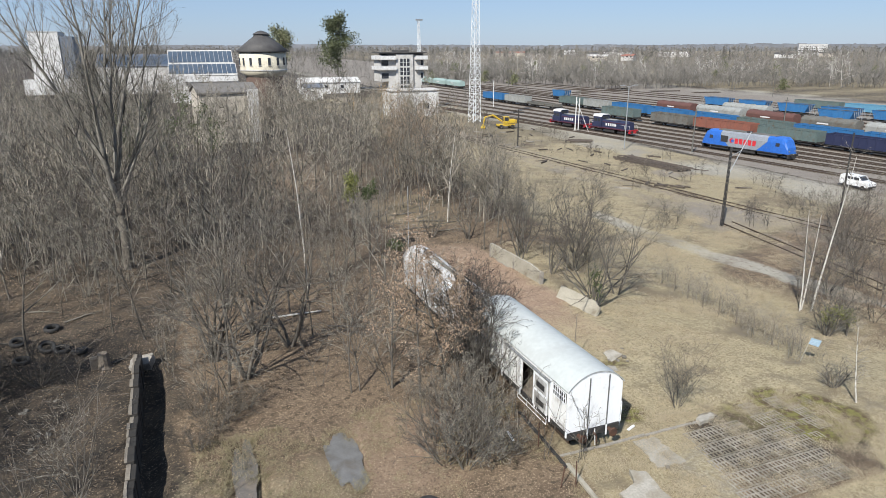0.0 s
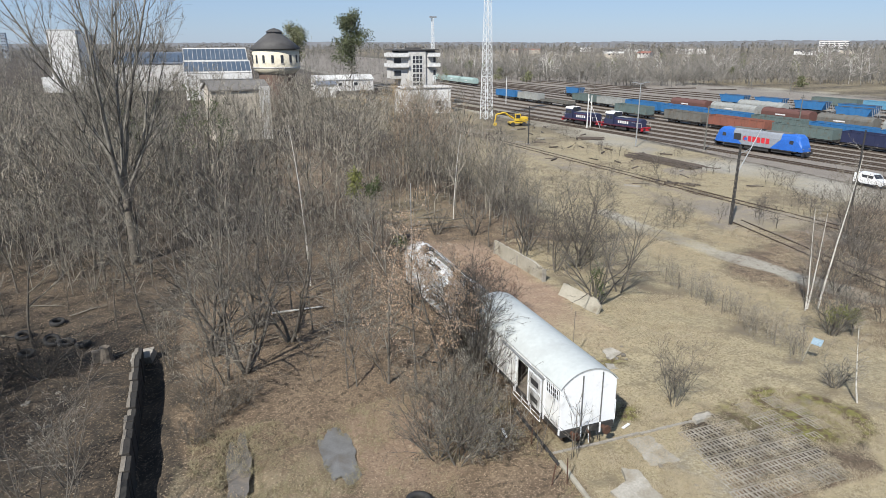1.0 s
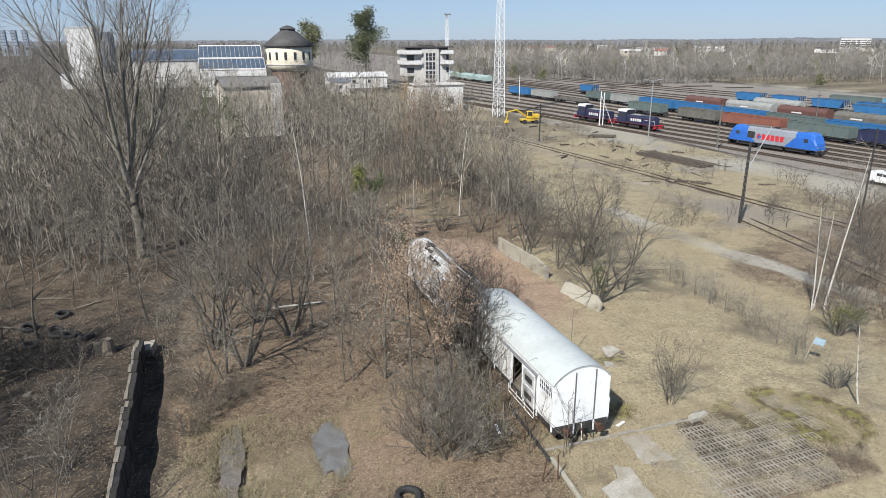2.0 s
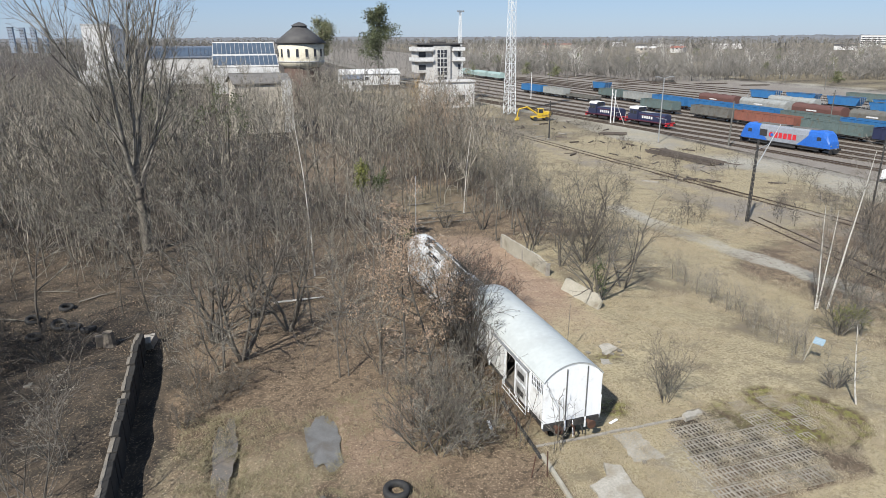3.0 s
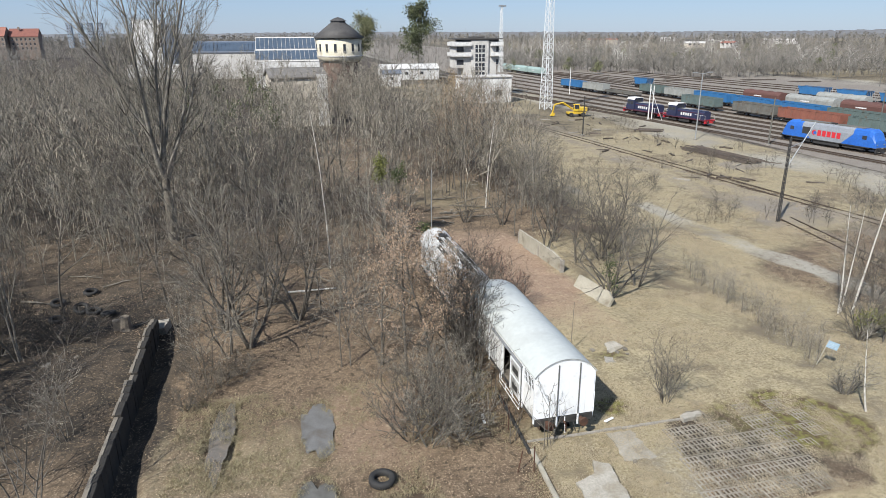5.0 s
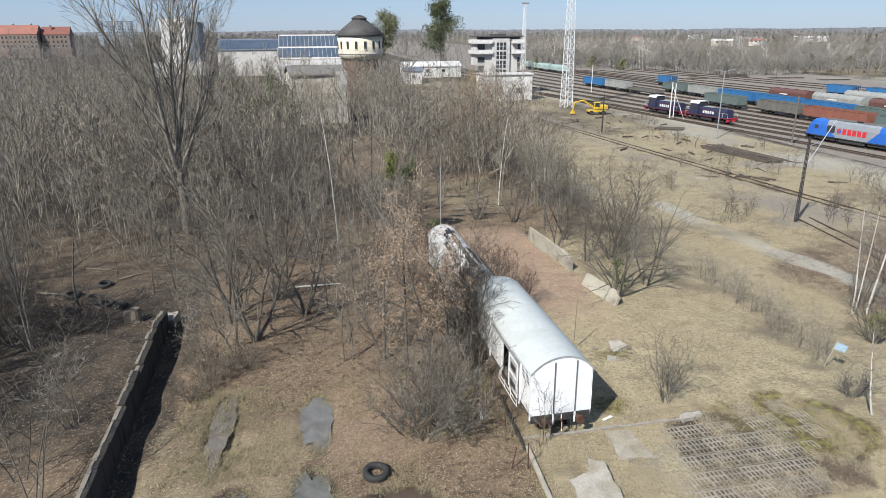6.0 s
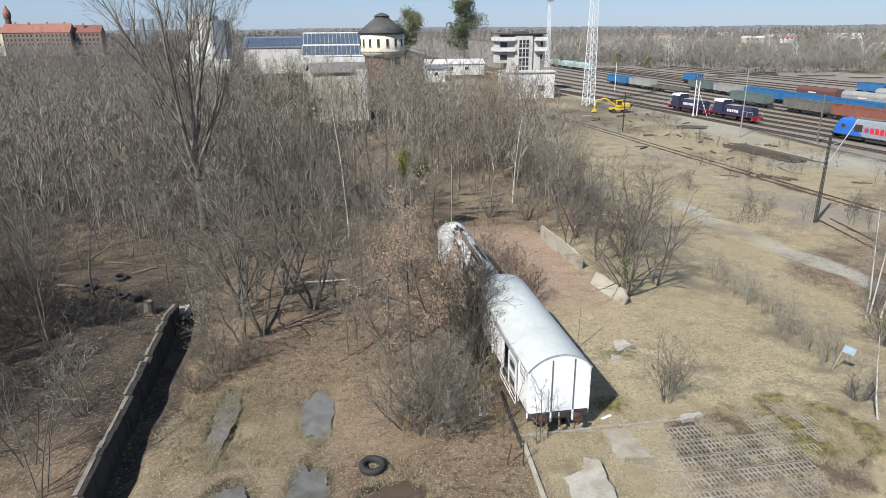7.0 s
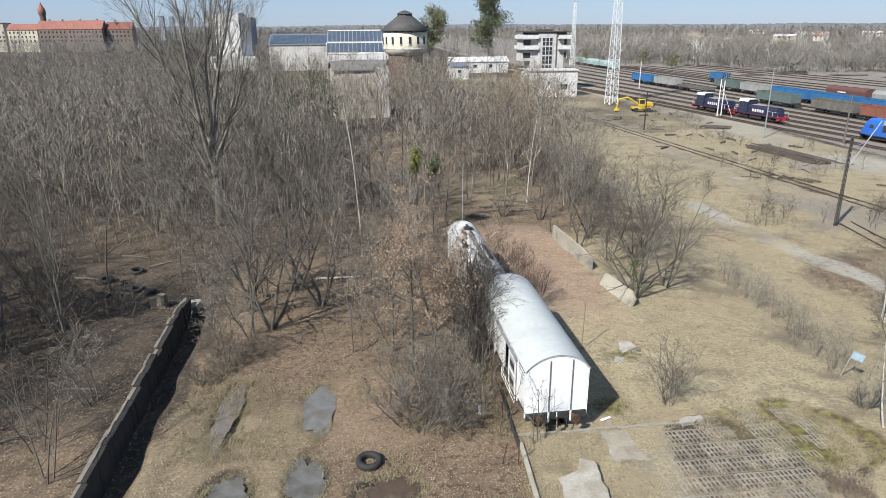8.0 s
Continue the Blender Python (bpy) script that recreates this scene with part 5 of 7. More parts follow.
def hopper(i, y0, y1, paint, label, covered=False, top=3.7):
    x, y, z, rz, L = on_track(i, y0, y1)
    w = thing("hopper_wagon", x, y, z, rz, label, "freight wagon", "freight wagons in the yard")
    h = L / 2
    if covered:
        prof = [(-1.4, 1.3), (-1.5, 2.9)] + [(1.5 * math.cos(a), 2.9 + 1.0 * math.sin(a)) for a in np.linspace(math.pi * 0.97, math.pi * 0.03, 9)] + [(1.5, 2.9), (1.4, 1.3)]
        part("body", prism(prof, "y", -h + 0.3, h - 0.3), paint, w, smooth=False)
        for k in range(4):
            yy = -h + L * (k + 0.5) / 4
            part("hatch", boxes((-0.4, 0.4, yy - 0.6, yy + 0.6, 3.86, 3.98), bevel=0.03), paint, w)
        part("side_mark", boxes((-1.52, -1.505, -0.4, 2.6, 2.3, 2.6)), WHITE_WALL, w, "white plain mark bar on the side")
    else:
        part("body", prism([(-h + 1.9, 1.5), (-h + 0.9, top), (h - 0.9, top), (h - 1.9, 1.5)], "x", -1.4, 1.4), paint, w)
        part("rim", boxes((-1.48, -1.38, -h + 0.85, h - 0.85, top, top + 0.1), (1.38, 1.48, -h + 0.85, h - 0.85, top, top + 0.1)), paint, w)
        for k in range(6):
            yy = -h + 1.8 + (L - 3.6) * k / 5
            part("rib", boxes((-1.47, -1.39, yy - 0.06, yy + 0.06, 1.5, top)), paint, w)
        for s in (-1, 1):
            e = part("end_frame", rods(*[((xx, s * (h - 0.2), 1.2), (xx, s * (h - 0.9), top), 0.05) for xx in (-1.3, -0.4, 0.4, 1.3)], ((-1.35, s * (h - 0.25), 2.2), (1.35, s * (h - 0.25), 2.2), 0.05), ((-1.3, s * (h - 0.15), 1.2), (-1.3, s * (h - 0.15), 2.3), 0.05), ((1.3, s * (h - 0.15), 1.2), (1.3, s * (h - 0.15), 2.3), 0.05)), STEEL, w, "open steel end frame with platform")
        part("top_load", boxes((-1.36, 1.36, -h + 1.0, h - 1.0, top - 0.05, top + 0.02)), COAL, w)
    chassis(w, L)
    return w


def big_loco():
    x, y, z, rz, L = on_track(1, 87.5, 107.0)
    L += 0.2
    w = thing("diesel_locomotive", x, y, z, rz, "modern blue and silver diesel locomotive with red lettering bars", "locomotive")
    h = L / 2
    sec = [(-1.48, 1.15), (-1.48, 3.0), (-1.3, 3.75), (-0.9, 4.05), (0.9, 4.05), (1.3, 3.75), (1.48, 3.0), (1.48, 1.15)]
    part("body", prism(sec, "y", -h + 4.2, h - 4.2), SILVER, w, "silver middle body side")
    for s in (-1, 1):
        bm = bmesh.new()
        rings = []
        for yy, fz, fx in ((h - 4.2, 1.0, 1.0), (h - 1.35, 1.0, 1.0), (h - 0.75, 0.86, 0.97), (h - 0.15, 0.42, 0.93), (h, 0.05, 0.9)):
            rings.append([bm.verts.new((px * fx, s * yy, 1.0 + (pz - 1.0) * (fz if pz > 1.2 else 1))) for px, pz in sec])
        for a, b in zip(rings, rings[1:]):
            for k in range(8):
                bm.faces.new((a[k], a[(k + 1) % 8], b[(k + 1) % 8], b[k]))
        bm.faces.new(rings[-1])
        bm.faces.new(rings[0])
        cab = part("cab", bm, LOCO_BLUE, w, "bright blue driver's cab")
        # a slanted edge of blue over the silver side
        for sx in (-1, 1):
            b2 = bmesh.new()
            vs = [b2.verts.new((sx * 1.487, s * yy, zz)) for yy, zz in ((h - 4.2, 1.16), (h - 6.2, 1.16), (h - 4.2, 3.0))]
            b2.faces.new(vs)
            part("colour_edge", b2, LOCO_BLUE, cab)
            part("side_window", boxes((sx * 1.475 - 0.012, sx * 1.475 + 0.012, min(s * (h - 2.5), s * (h - 1.7)), max(s * (h - 2.5), s * (h - 1.7)), 2.35, 3.0)), GLASS, cab)
        b3 = bmesh.new()
        for x0, x1 in ((-1.15, -0.06), (0.06, 1.15)):
            vs = [b3.verts.new(v) for v in ((x0, s * (h - 0.62), 2.75), (x1, s * (h - 0.62), 2.75), (x1, s * (h - 0.86), 3.35), (x0, s * (h - 0.86), 3.35))]
            b3.faces.new(vs)
        part("windscreen", b3, WINDSCREEN, cab, "windscreen with bright sky reflection in its colour")
        for x0 in (-1.0, 0.75):
            part("headlight", boxes((x0, x0 + 0.25, min(s * (h - 0.12), s * (h + 0.02)), max(s * (h - 0.12), s * (h + 0.02)), 1.55, 1.75)), STEEL, cab)
        for xx in (-0.88, 0.88):
            part("buffer", rods(((xx, s * h, 1.05), (xx, s * (h + 0.5), 1.05), 0.12), ((xx, s * (h + 0.44), 1.05), (xx, s * (h + 0.55), 1.05), 0.25), n=12), IRON, w)
        part("snow_plough", boxes((-1.2, 1.2, min(s * (h - 0.1), s * (h + 0.15)), max(s * (h - 0.1), s * (h + 0.15)), 0.3, 0.95)), IRON, w)
        b = part("bogie", boxes((-1.2, -1.05, s * (h - 4.1) - 2.0, s * (h - 4.1) + 2.0, 0.5, 0.95), (1.05, 1.2, s * (h - 4.1) - 2.0, s * (h - 4.1) + 2.0, 0.5, 0.95)), IRON, w)
        for dy in (-1.3, 1.3):
            part("wheelset", rods(((-0.85, s * (h - 4.1) + dy, 0.75), (-0.68, s * (h - 4.1) + dy, 0.75), 0.55), ((0.68, s * (h - 4.1) + dy, 0.75), (0.85, s * (h - 4.1) + dy, 0.75), 0.55), ((-0.9, s * (h - 4.1) + dy, 0.75), (0.9, s * (h - 4.1) + dy, 0.75), 0.1), n=18), IRON, b)
    part("skirt", boxes((-1.44, 1.44, -h + 1.0, h - 1.0, 0.98, 1.14)), IRON, w)
    part("fuel_tank", boxes((-1.3, 1.3, -2.6, 2.6, 0.35, 0.96), bevel=0.08), IRON, w)
    part("roof_plate", boxes((-0.85, 0.85, -h + 3.0, -1.0, 4.055, 4.16), (-0.85, 0.85, 0.5, h - 3.2, 4.055, 4.2)), GREY_WAGON, w)
    for yy in (-0.6, -0.1):
        part("exhaust", boxes((-0.35, 0.35, yy, yy + 0.32, 4.06, 4.32)), IRON, w)
    part("grille", boxes((-1.5, -1.483, 3.3, 4.9, 1.9, 3.15)), IRON, w, "dark side air grille")
    # plain bars in place of the lettering, a round red and blue mark beside it
    y0 = 1.75
    for k in range(5):
        part("letter_bar", boxes((-1.497, -1.484, y0 - 0.95 * k - 0.72, y0 - 0.95 * k, 1.85, 2.85)), RED, w)
    part("round_mark", rods(((-1.484, 2.45, 2.35), (-1.497, 2.45, 2.35), 0.45), n=20), RED, w)
    part("round_mark", rods(((-1.497, 2.25, 2.3), (-1.503, 2.25, 2.3), 0.3), n=16), LOCO_BLUE, w)
    return w


def hood_loco(y0, y1):
    x, y, z, rz, L = on_track(1, y0, y1)
    L += 0.2
    w = thing("shunting_locomotive", x, y, z, rz, "dark navy hood shunting locomotive with maroon trim", "locomotive", "shunting locomotives")
    h = L / 2
    part("running_board", boxes((-1.45, 1.45, -h, h, 1.2, 1.42)), MAROON, w)
    part("long_hood", prism([(-1.0, 1.42), (-1.0, 2.8), (-0.75, 3.1), (0.75, 3.1), (1.0, 2.8), (1.0, 1.42)], "y", -h + 0.9, 2.6), NAVY, w, "navy engine hood")
    part("hood_top", boxes((-0.7, 0.7, -h + 1.2, 2.4, 3.105, 3.22), bevel=0.05), NAVY, w, "dark hood roof")
    part("short_hood", prism([(-0.95, 1.42), (-0.95, 2.5), (-0.75, 2.7), (0.75, 2.7), (0.95, 2.5), (0.95, 1.42)], "y", 5.2, h - 0.5), NAVY, w)
    cab = part("cab", prism([(-1.42, 1.42), (-1.42, 3.75), (-1.1, 4.2), (1.1, 4.2), (1.42, 3.75), (1.42, 1.42)], "y", 2.62, 5.15), NAVY, w)
    part("cab_roof", prism([(-1.45, 3.78), (-1.12, 4.24), (1.12, 4.24), (1.45, 3.78), (1.45, 3.84), (1.14, 4.32), (-1.14, 4.32), (-1.45, 3.84)], "y", 2.4, 5.4), WHITE_WALL, cab, "pale cab roof")
    part("hood_panel", boxes((-0.72, 0.72, -1.2, 1.9, 3.225, 3.3)), LIGHT_GREY, w, "pale hood roof panel")
    for a, b in ((2.85, 3.75), (3.95, 4.9)):
        part("window", boxes((-1.45, -1.425, a, b, 2.65, 3.4)), GLASS, cab)
    part("front_window", boxes((-0.95, 0.95, 2.58, 2.615, 3.3, 3.95)), GLASS, cab)
    part("side_stripe", boxes((-1.012, -1.004, -h + 1.0, 2.4, 2.6, 2.74)), MAROON, w)
    for k in range(5):
        part("letter_bar", boxes((-1.014, -1.004, 0.9 - k * 0.72, 1.4 - k * 0.72, 1.85, 2.45)), WHITE_WALL, w)
    for s in (-1, 1):
        part("buffer_beam", boxes((-1.4, 1.4, min(s * h, s * (h - 0.25)), max(s * h, s * (h - 0.25)), 0.7, 1.5)), RED, w)
        bogie(w, s * 3.9, 0.5)
        for xx in (-0.88, 0.88):
            part("buffer", rods(((xx, s * h, 1.05), (xx, s * (h + 0.5), 1.05), 0.12), ((xx, s * (h + 0.44), 1.05), (xx, s * (h + 0.55), 1.05), 0.25), n=12), IRON, w)
        for sx in (-1, 1):
            part("handrail", rods(((sx * 1.38, s * (h - 0.1), 2.4), (sx * 1.38, s * (h - 3.2), 2.4), 0.025), ((sx * 1.38, s * (h - 0.1), 1.42), (sx * 1.38, s * (h - 0.1), 2.4), 0.025), ((sx * 1.38, s * (h - 1.6), 1.42), (sx * 1.38, s * (h - 1.6), 2.4), 0.025), n=5), WHITE_WALL, w)
    part("fuel_tank", boxes((-1.2, 1.2, -1.6, 1.6, 0.4, 1.18), bevel=0.06), IRON, w)
    return w


# Pale blue base colour carries the sky's reflection in the windscreen
WINDSCREEN = mat("sky_sheen_glass", (0.45, 0.55, 0.62), (0.5, 0.58, 0.64), 0.5, 0.08, 0.6, bump=0)
big_loco()
hood_loco(125.4, 139.7)
hood_loco(140.1, 154.4)
for i, a, b, m, lab in ((5, 131, 145, GREY_WAGON, "grey-brown open freight wagon"), (5, 112.6, 130.4, BROWN, "faded red-brown open freight wagon"), (5, 96.6, 112, TEAL, "grey-green open freight wagon"),
                        (5, 81.5, 96, NAVY, "dark blue open freight wagon"), (5, 66.5, 81, BLUE, "blue open freight wagon"), (5, 51.5, 66, BLUE, "blue open freight wagon"), (5, 150.5, 165, TEAL, "grey-green open freight wagon"),
                        (5, 219.5, 235, BLUE, "blue open freight wagon"), (5, 204.5, 219, LIGHT_GREY, "light grey open freight wagon"),
                        (7, 176, 190.5, LIGHT_GREY, "light grey open freight wagon"), (7, 191, 205, TEAL, "grey-green open freight wagon"), (7, 159.5, 175.5, BLUE, "blue open freight wagon"), (7, 143, 159, BLUE, "blue open freight wagon"), (7, 127.2, 142.5, BLUE, "blue open freight wagon"),
                        (7, 111, 126.6, TEAL, "grey-green open freight wagon"), (7, 95, 110.5, BLUE, "blue open freight wagon"), (7, 79, 94.5, BLUE, "blue open freight wagon"), (15, 146, 162, TEAL, "grey-green open freight wagon"), (15, 129, 145.5, PALE_BLUE, "pale blue open freight wagon"), (15, 112, 128.5, PALE_BLUE, "pale blue open freight wagon")):
    gondola(i, a, b, m, lab)
gondola(5, 186.5, 204, GREY_WAGON, "low grey flat-sided wagon", 1.75, False)
for i, a, b, m, lab, cov in ((9, 137, 154.5, LIGHT_GREY, "light grey covered hopper wagon", True), (9, 120.6, 136.6, DARK_BROWN, "dark brown covered hopper wagon", True), (9, 104.5, 120.2, GREY_WAGON, "grey-brown covered hopper wagon", True),
                             (9, 88, 104, LIGHT_GREY, "light grey covered hopper wagon", True), (9, 155, 171, DARK_BROWN, "purple-brown covered hopper wagon", True), (11, 140, 157, LIGHT_GREY, "light grey covered hopper wagon", True), (13, 166, 179, BLUE, "blue open hopper wagon", False), (13, 152.5, 165.5, BLUE, "blue open hopper wagon", False),
                             (13, 139, 152, BLUE, "blue open hopper wagon", False), (13, 125, 138.5, BLUE, "blue open hopper wagon", False), (13, 111, 124.5, BLUE, "blue open hopper wagon", False), (9, 219, 231, BLUE, "blue open hopper wagon", False), (12, 120, 133, BLUE, "blue open hopper wagon", False)):
    hopper(i, a, b, m, lab, cov)
for a in (300, 318, 336):
    hopper(8, a, a + 17, MINT, "pale green covered wagon with a white roof", True)


MAST = mat("pale_mast_paint", (0.74, 0.76, 0.77), (0.62, 0.64, 0.65), 0.8, 0.6)


def lattice_mast(name, x, y, z0, H, w0, w1, label, n=22, r=0.07, paint=MAST):
    m = thing(name, x, y, z0, 12, label, "mast")
    c = ((-1, -1), (1, -1), (1, 1), (-1, 1))
    for sx, sy in c:
        part("leg", rods(((sx * w0 / 2, sy * w0 / 2, 0), (sx * w1 / 2, sy * w1 / 2, H), r * 1.4, r), n=5), paint, m)
    bm = bmesh.new()
    for k in range(n):
        za, zb = H * k / n, H * (k + 1) / n
        wa, wb = (w0 + (w1 - w0) * za / H) / 2, (w0 + (w1 - w0) * zb / H) / 2
        for i in range(4):
            (ax, ay), (bx, by) = c[i], c[(i + 1) % 4]
            rod(bm, (ax * wa, ay * wa, za), (bx * wb, by * wb, zb), r * 0.6, n=4)
            rod(bm, (bx * wa, by * wa, za), (ax * wb, ay * wb, zb), r * 0.6, n=4)
            rod(bm, (ax * wb, ay * wb, zb), (bx * wb, by * wb, zb), r * 0.6, n=4)
    part("bracing", bm, paint, m)
    return m


lm = lattice_mast("lattice_mast", 73.6, 167.5, YARD, 42, 2.4, 1.0, "tall pale steel lattice floodlight mast")
part("platform", boxes((-1.8, 1.8, -1.8, 1.8, 41.9, 42.1)), STEEL, lm)
fm = lattice_mast("floodlight_mast", 117, 340, YARD, 33, 2.0, 0.8, "distant steel floodlight mast", 14, 0.09)
for x in (-1.6, -0.5, 0.6, 1.7):
    part("floodlight", boxes((x - 0.4, x + 0.4, -0.6, -0.2, 32.6, 33.4)), STEEL, fm)


def pole(name, x, y, z0, H, r, material, label, cross=0.0, lamp=False):
    p = thing(name, x, y, z0, 0, label, "pole")
    part("shaft", rods(((0, 0, -0.1), (0, 0, H), r, r * 0.7)), material, p)
    part("foot", boxes((-r * 2.2, r * 2.2, -r * 2.2, r * 2.2, -0.1, 0.25)), CONCRETE, p)
    if cross:
        part("crossarm", rods(((-cross, 0, H - 0.7), (cross, 0, H - 0.7), r * 0.6)), material, p)
    if lamp:
        part("lamp_arm", rods(((0, 0, H), (-1.2, 0, H + 0.25), r * 0.45), ((0, 0, H), (1.2, 0, H + 0.25), r * 0.45)), material, p)
        for s in (-1, 1):
            part("lamp_head", boxes((s * 1.6 - 0.45, s * 1.6 + 0.45, -0.15, 0.15, H + 0.2, H + 0.36), bevel=0.03), STEEL, p)
    return p


pole("yard_lamp", 81.8, 110.5, YARD, 12.4, 0.13, STEEL, "tall grey concrete yard lamp post", lamp=True)
wp = pole("signal_post", 88.5, 139.8, YARD, 8.3, 0.16, WHITE_WALL, "white railway post with stay wires")
part("stay", rods(((0.0, 0, 7.5), (2.0, -3.0, 0), 0.05), ((0.9, 0, 8), (0.9, 0, 0), 0.12)), WHITE_WALL, wp)
pole("catenary_pole", 90.8, 101.2, YARD, 8.6, 0.16, GREY_WAGON, "grey steel pole beside the tracks", 0.0)
pa = lattice_mast("catenary_pole", 56.7, 57.0, YARD, 9.2, 0.24, 0.15, "dark steel lattice pole with a raised bracket", 18, 0.03, IRON)
part("bracket", rods(((0, 0, 6.0), (4.2, 0.5, 10.6), 0.055), ((0, 0, 8.2), (2.4, 0.3, 8.6), 0.04)), STEEL, pa, "pale tube bracket")
pole("telegraph_pole", 63.0, 121.0, YARD, 7.8, 0.16, IRON, "dark pole with a crossarm", 1.2)
pole("telegraph_pole", 97.5, 206, YARD, 9.0, 0.15, WHITE_WALL, "white signal pole with a box on top")
pole("telegraph_pole", 64.5, 48.5, YARD, 11.5, 0.11, IRON, "dark steel pole in the bushes")
for x, y, hh in ((137, 122, 8), (205, 308, 9), (223, 289, 9), (194, 380, 10), (160, 250, 8), (236, 240, 9), (140, 262, 7), (126, 290, 8), (150, 300, 8), (200, 250, 9), (222, 205, 9), (108, 255, 8)):
    pole("telegraph_pole", x, y, YARD, hh, 0.14, GREY_WAGON, "grey pole among the yard tracks", 0.6)


def excavator():
    e = thing("excavator", 75.0, 151, YARD, -8, "yellow wheeled excavator with a folded arm", "excavator")
    part("chassis", boxes((-2.2, 2.2, -1.1, 1.1, 0.7, 1.15), bevel=0.06), YELLOW, e)
    for x in (-1.5, 1.5):
        for y in (-1.15, 1.15):
            part("wheel", rods(((x, y - 0.22, 0.55), (x, y + 0.22, 0.55), 0.55), n=18), RUBBER, e)
    part("house", boxes((0.0, 2.6, -1.2, 1.2, 1.3, 2.3), bevel=0.1), YELLOW, e)
    cab = part("cab", boxes((-0.9, 0.6, -1.2, -0.1, 1.3, 3.1), bevel=0.08), YELLOW, e)
    part("window", boxes((-0.7, 0.4, -1.23, -1.2, 2.0, 2.95), (-0.93, -0.9, -1.1, -0.2, 2.0, 2.95)), GLASS, cab)
    part("counterweight", boxes((2.4, 3.0, -1.2, 1.2, 1.4, 2.2), bevel=0.12), IRON, e)
    part("boom", rods(((-0.8, 0.4, 1.8), (-3.3, 0.4, 3.4), 0.22), ((-3.3, 0.4, 3.4), (-5.4, 0.4, 2.9), 0.2), n=4), YELLOW, e)
    part("dipper", rods(((-5.4, 0.4, 2.9), (-5.8, 0.4, 0.9), 0.18), n=4), YELLOW, e)
    part("bucket", prism([(-6.4, 0.2), (-5.5, 0.2), (-5.3, 0.9), (-5.9, 1.0)], "y", -0.1, 0.9), YELLOW, e)


excavator()


def van():
    v = thing("white_van", 91.0, 66.5, YARD + 0.02, 2, "small white delivery van on the gravel road", "van")
    prof = [(-2.25, 0.45), (-2.25, 0.95), (-2.05, 1.1), (-1.15, 1.25), (-0.55, 1.85), (1.9, 1.9), (2.2, 1.75), (2.25, 0.45)]
    b = part("body", prism([(p[0], p[1]) for p in prof], "x", -0.88, 0.88), VAN_WHITE, v)
    for x in (-0.885, 0.875):
        part("side_window", boxes((x, x + 0.012, -0.75, 0.05, 1.3, 1.7), (x, x + 0.012, 0.15, 1.0, 1.3, 1.7)), GLASS, v)
    bm = bmesh.new()
    bm.faces.new([bm.verts.new(p) for p in ((-0.78, -1.12, 1.31), (0.78, -1.12, 1.31), (0.7, -0.6, 1.83), (-0.7, -0.6, 1.83))])
    part("windscreen", bm, GLASS, v)
    for x in (-0.9, 0.72):
        for y in (-1.45, 1.45):
            part("wheel", rods(((x, y, 0.32), (x + 0.18, y, 0.32), 0.32), n=16), RUBBER, v)
    for x in (-0.75, 0.5):
        part("headlight", boxes((x, x + 0.28, -2.27, -2.22, 0.8, 0.98)), STEEL, v)
    part("bumper", boxes((-0.86, 0.86, -2.32, -2.22, 0.4, 0.62)), IRON, v)


van()


OLD_RAIL = mat("old_rail_rust", (0.117, 0.094, 0.078), (0.07, 0.056, 0.047), 2, 0.9, vary=0.35)


def rail_pile(x, y, rz, L, n, label):
    p = thing("rail_pile", x, y, YARD, rz, label, "rail pile", "piles of track panels")
    rng = random.Random(int(x * 10))
    for k in range(n):
        dx, zz = -2 + 4 * (k % 8) / 7 + rng.uniform(-0.1, 0.1), 0.05 + 0.2 * (k // 8)
        o = part("old_rail", boxes((dx - 0.05, dx + 0.05, -L / 2 + rng.uniform(-0.7, 0.7), L / 2 + rng.uniform(-0.7, 0.7), zz, zz + 0.16)), OLD_RAIL, p)
        o.matrix_basis = pose(0, 0, 0, rng.uniform(-0.6, 0.6), 0, rng.uniform(-4, 4))
    part("bearer", boxes(*[(-2.3, 2.3, yy - 0.12, yy + 0.12, -0.1, 0.05) for yy in (-L / 3, 0, L / 3)]), SLEEPER, p)


rail_pile(76.0, 94, 8, 15.5, 20, "rusty pile of old rails in dry grass")
rj = random.Random(23)
for k in range(46):
    x, y = rj.uniform(58, 82), rj.uniform(72, 150)
    o = part("old_sleeper", boxes((-1.2, 1.2, -0.12, 0.12, 0, rj.uniform(0.12, 0.3)), bevel=0.02), (SLEEPER, OLD_RAIL, CONCRETE, SLEEPER)[k % 4])
    o.matrix_basis = pose(x, y, YARD, rj.uniform(-3, 3), rj.uniform(-3, 3), rj.uniform(0, 180))
    tagged(o, "old sleeper lying in the dry grass of the yard", "sleeper", "loose old sleepers")
rail_pile(79.5, 124, 60, 5, 9, "small heap of old sleepers by the gravel road")
for x, y, L in ((188, 262, 12), (205, 250, 14), (176, 275, 10), (216, 236, 12), (168, 258, 8), (196, 272, 9)):
    rail_pile(x, y, 80, L, 12, "stack of old sleepers beyond the yard tracks")


# ---- things near the wagons ----
DIRTY = mat("dirty_slab", (0.39, 0.363, 0.312), (0.304, 0.281, 0.234), 0.9, 0.95, bump=0.5, grit=0.3, stain=(0.211, 0.176, 0.125), amount=0.6, stain_scale=1.3)


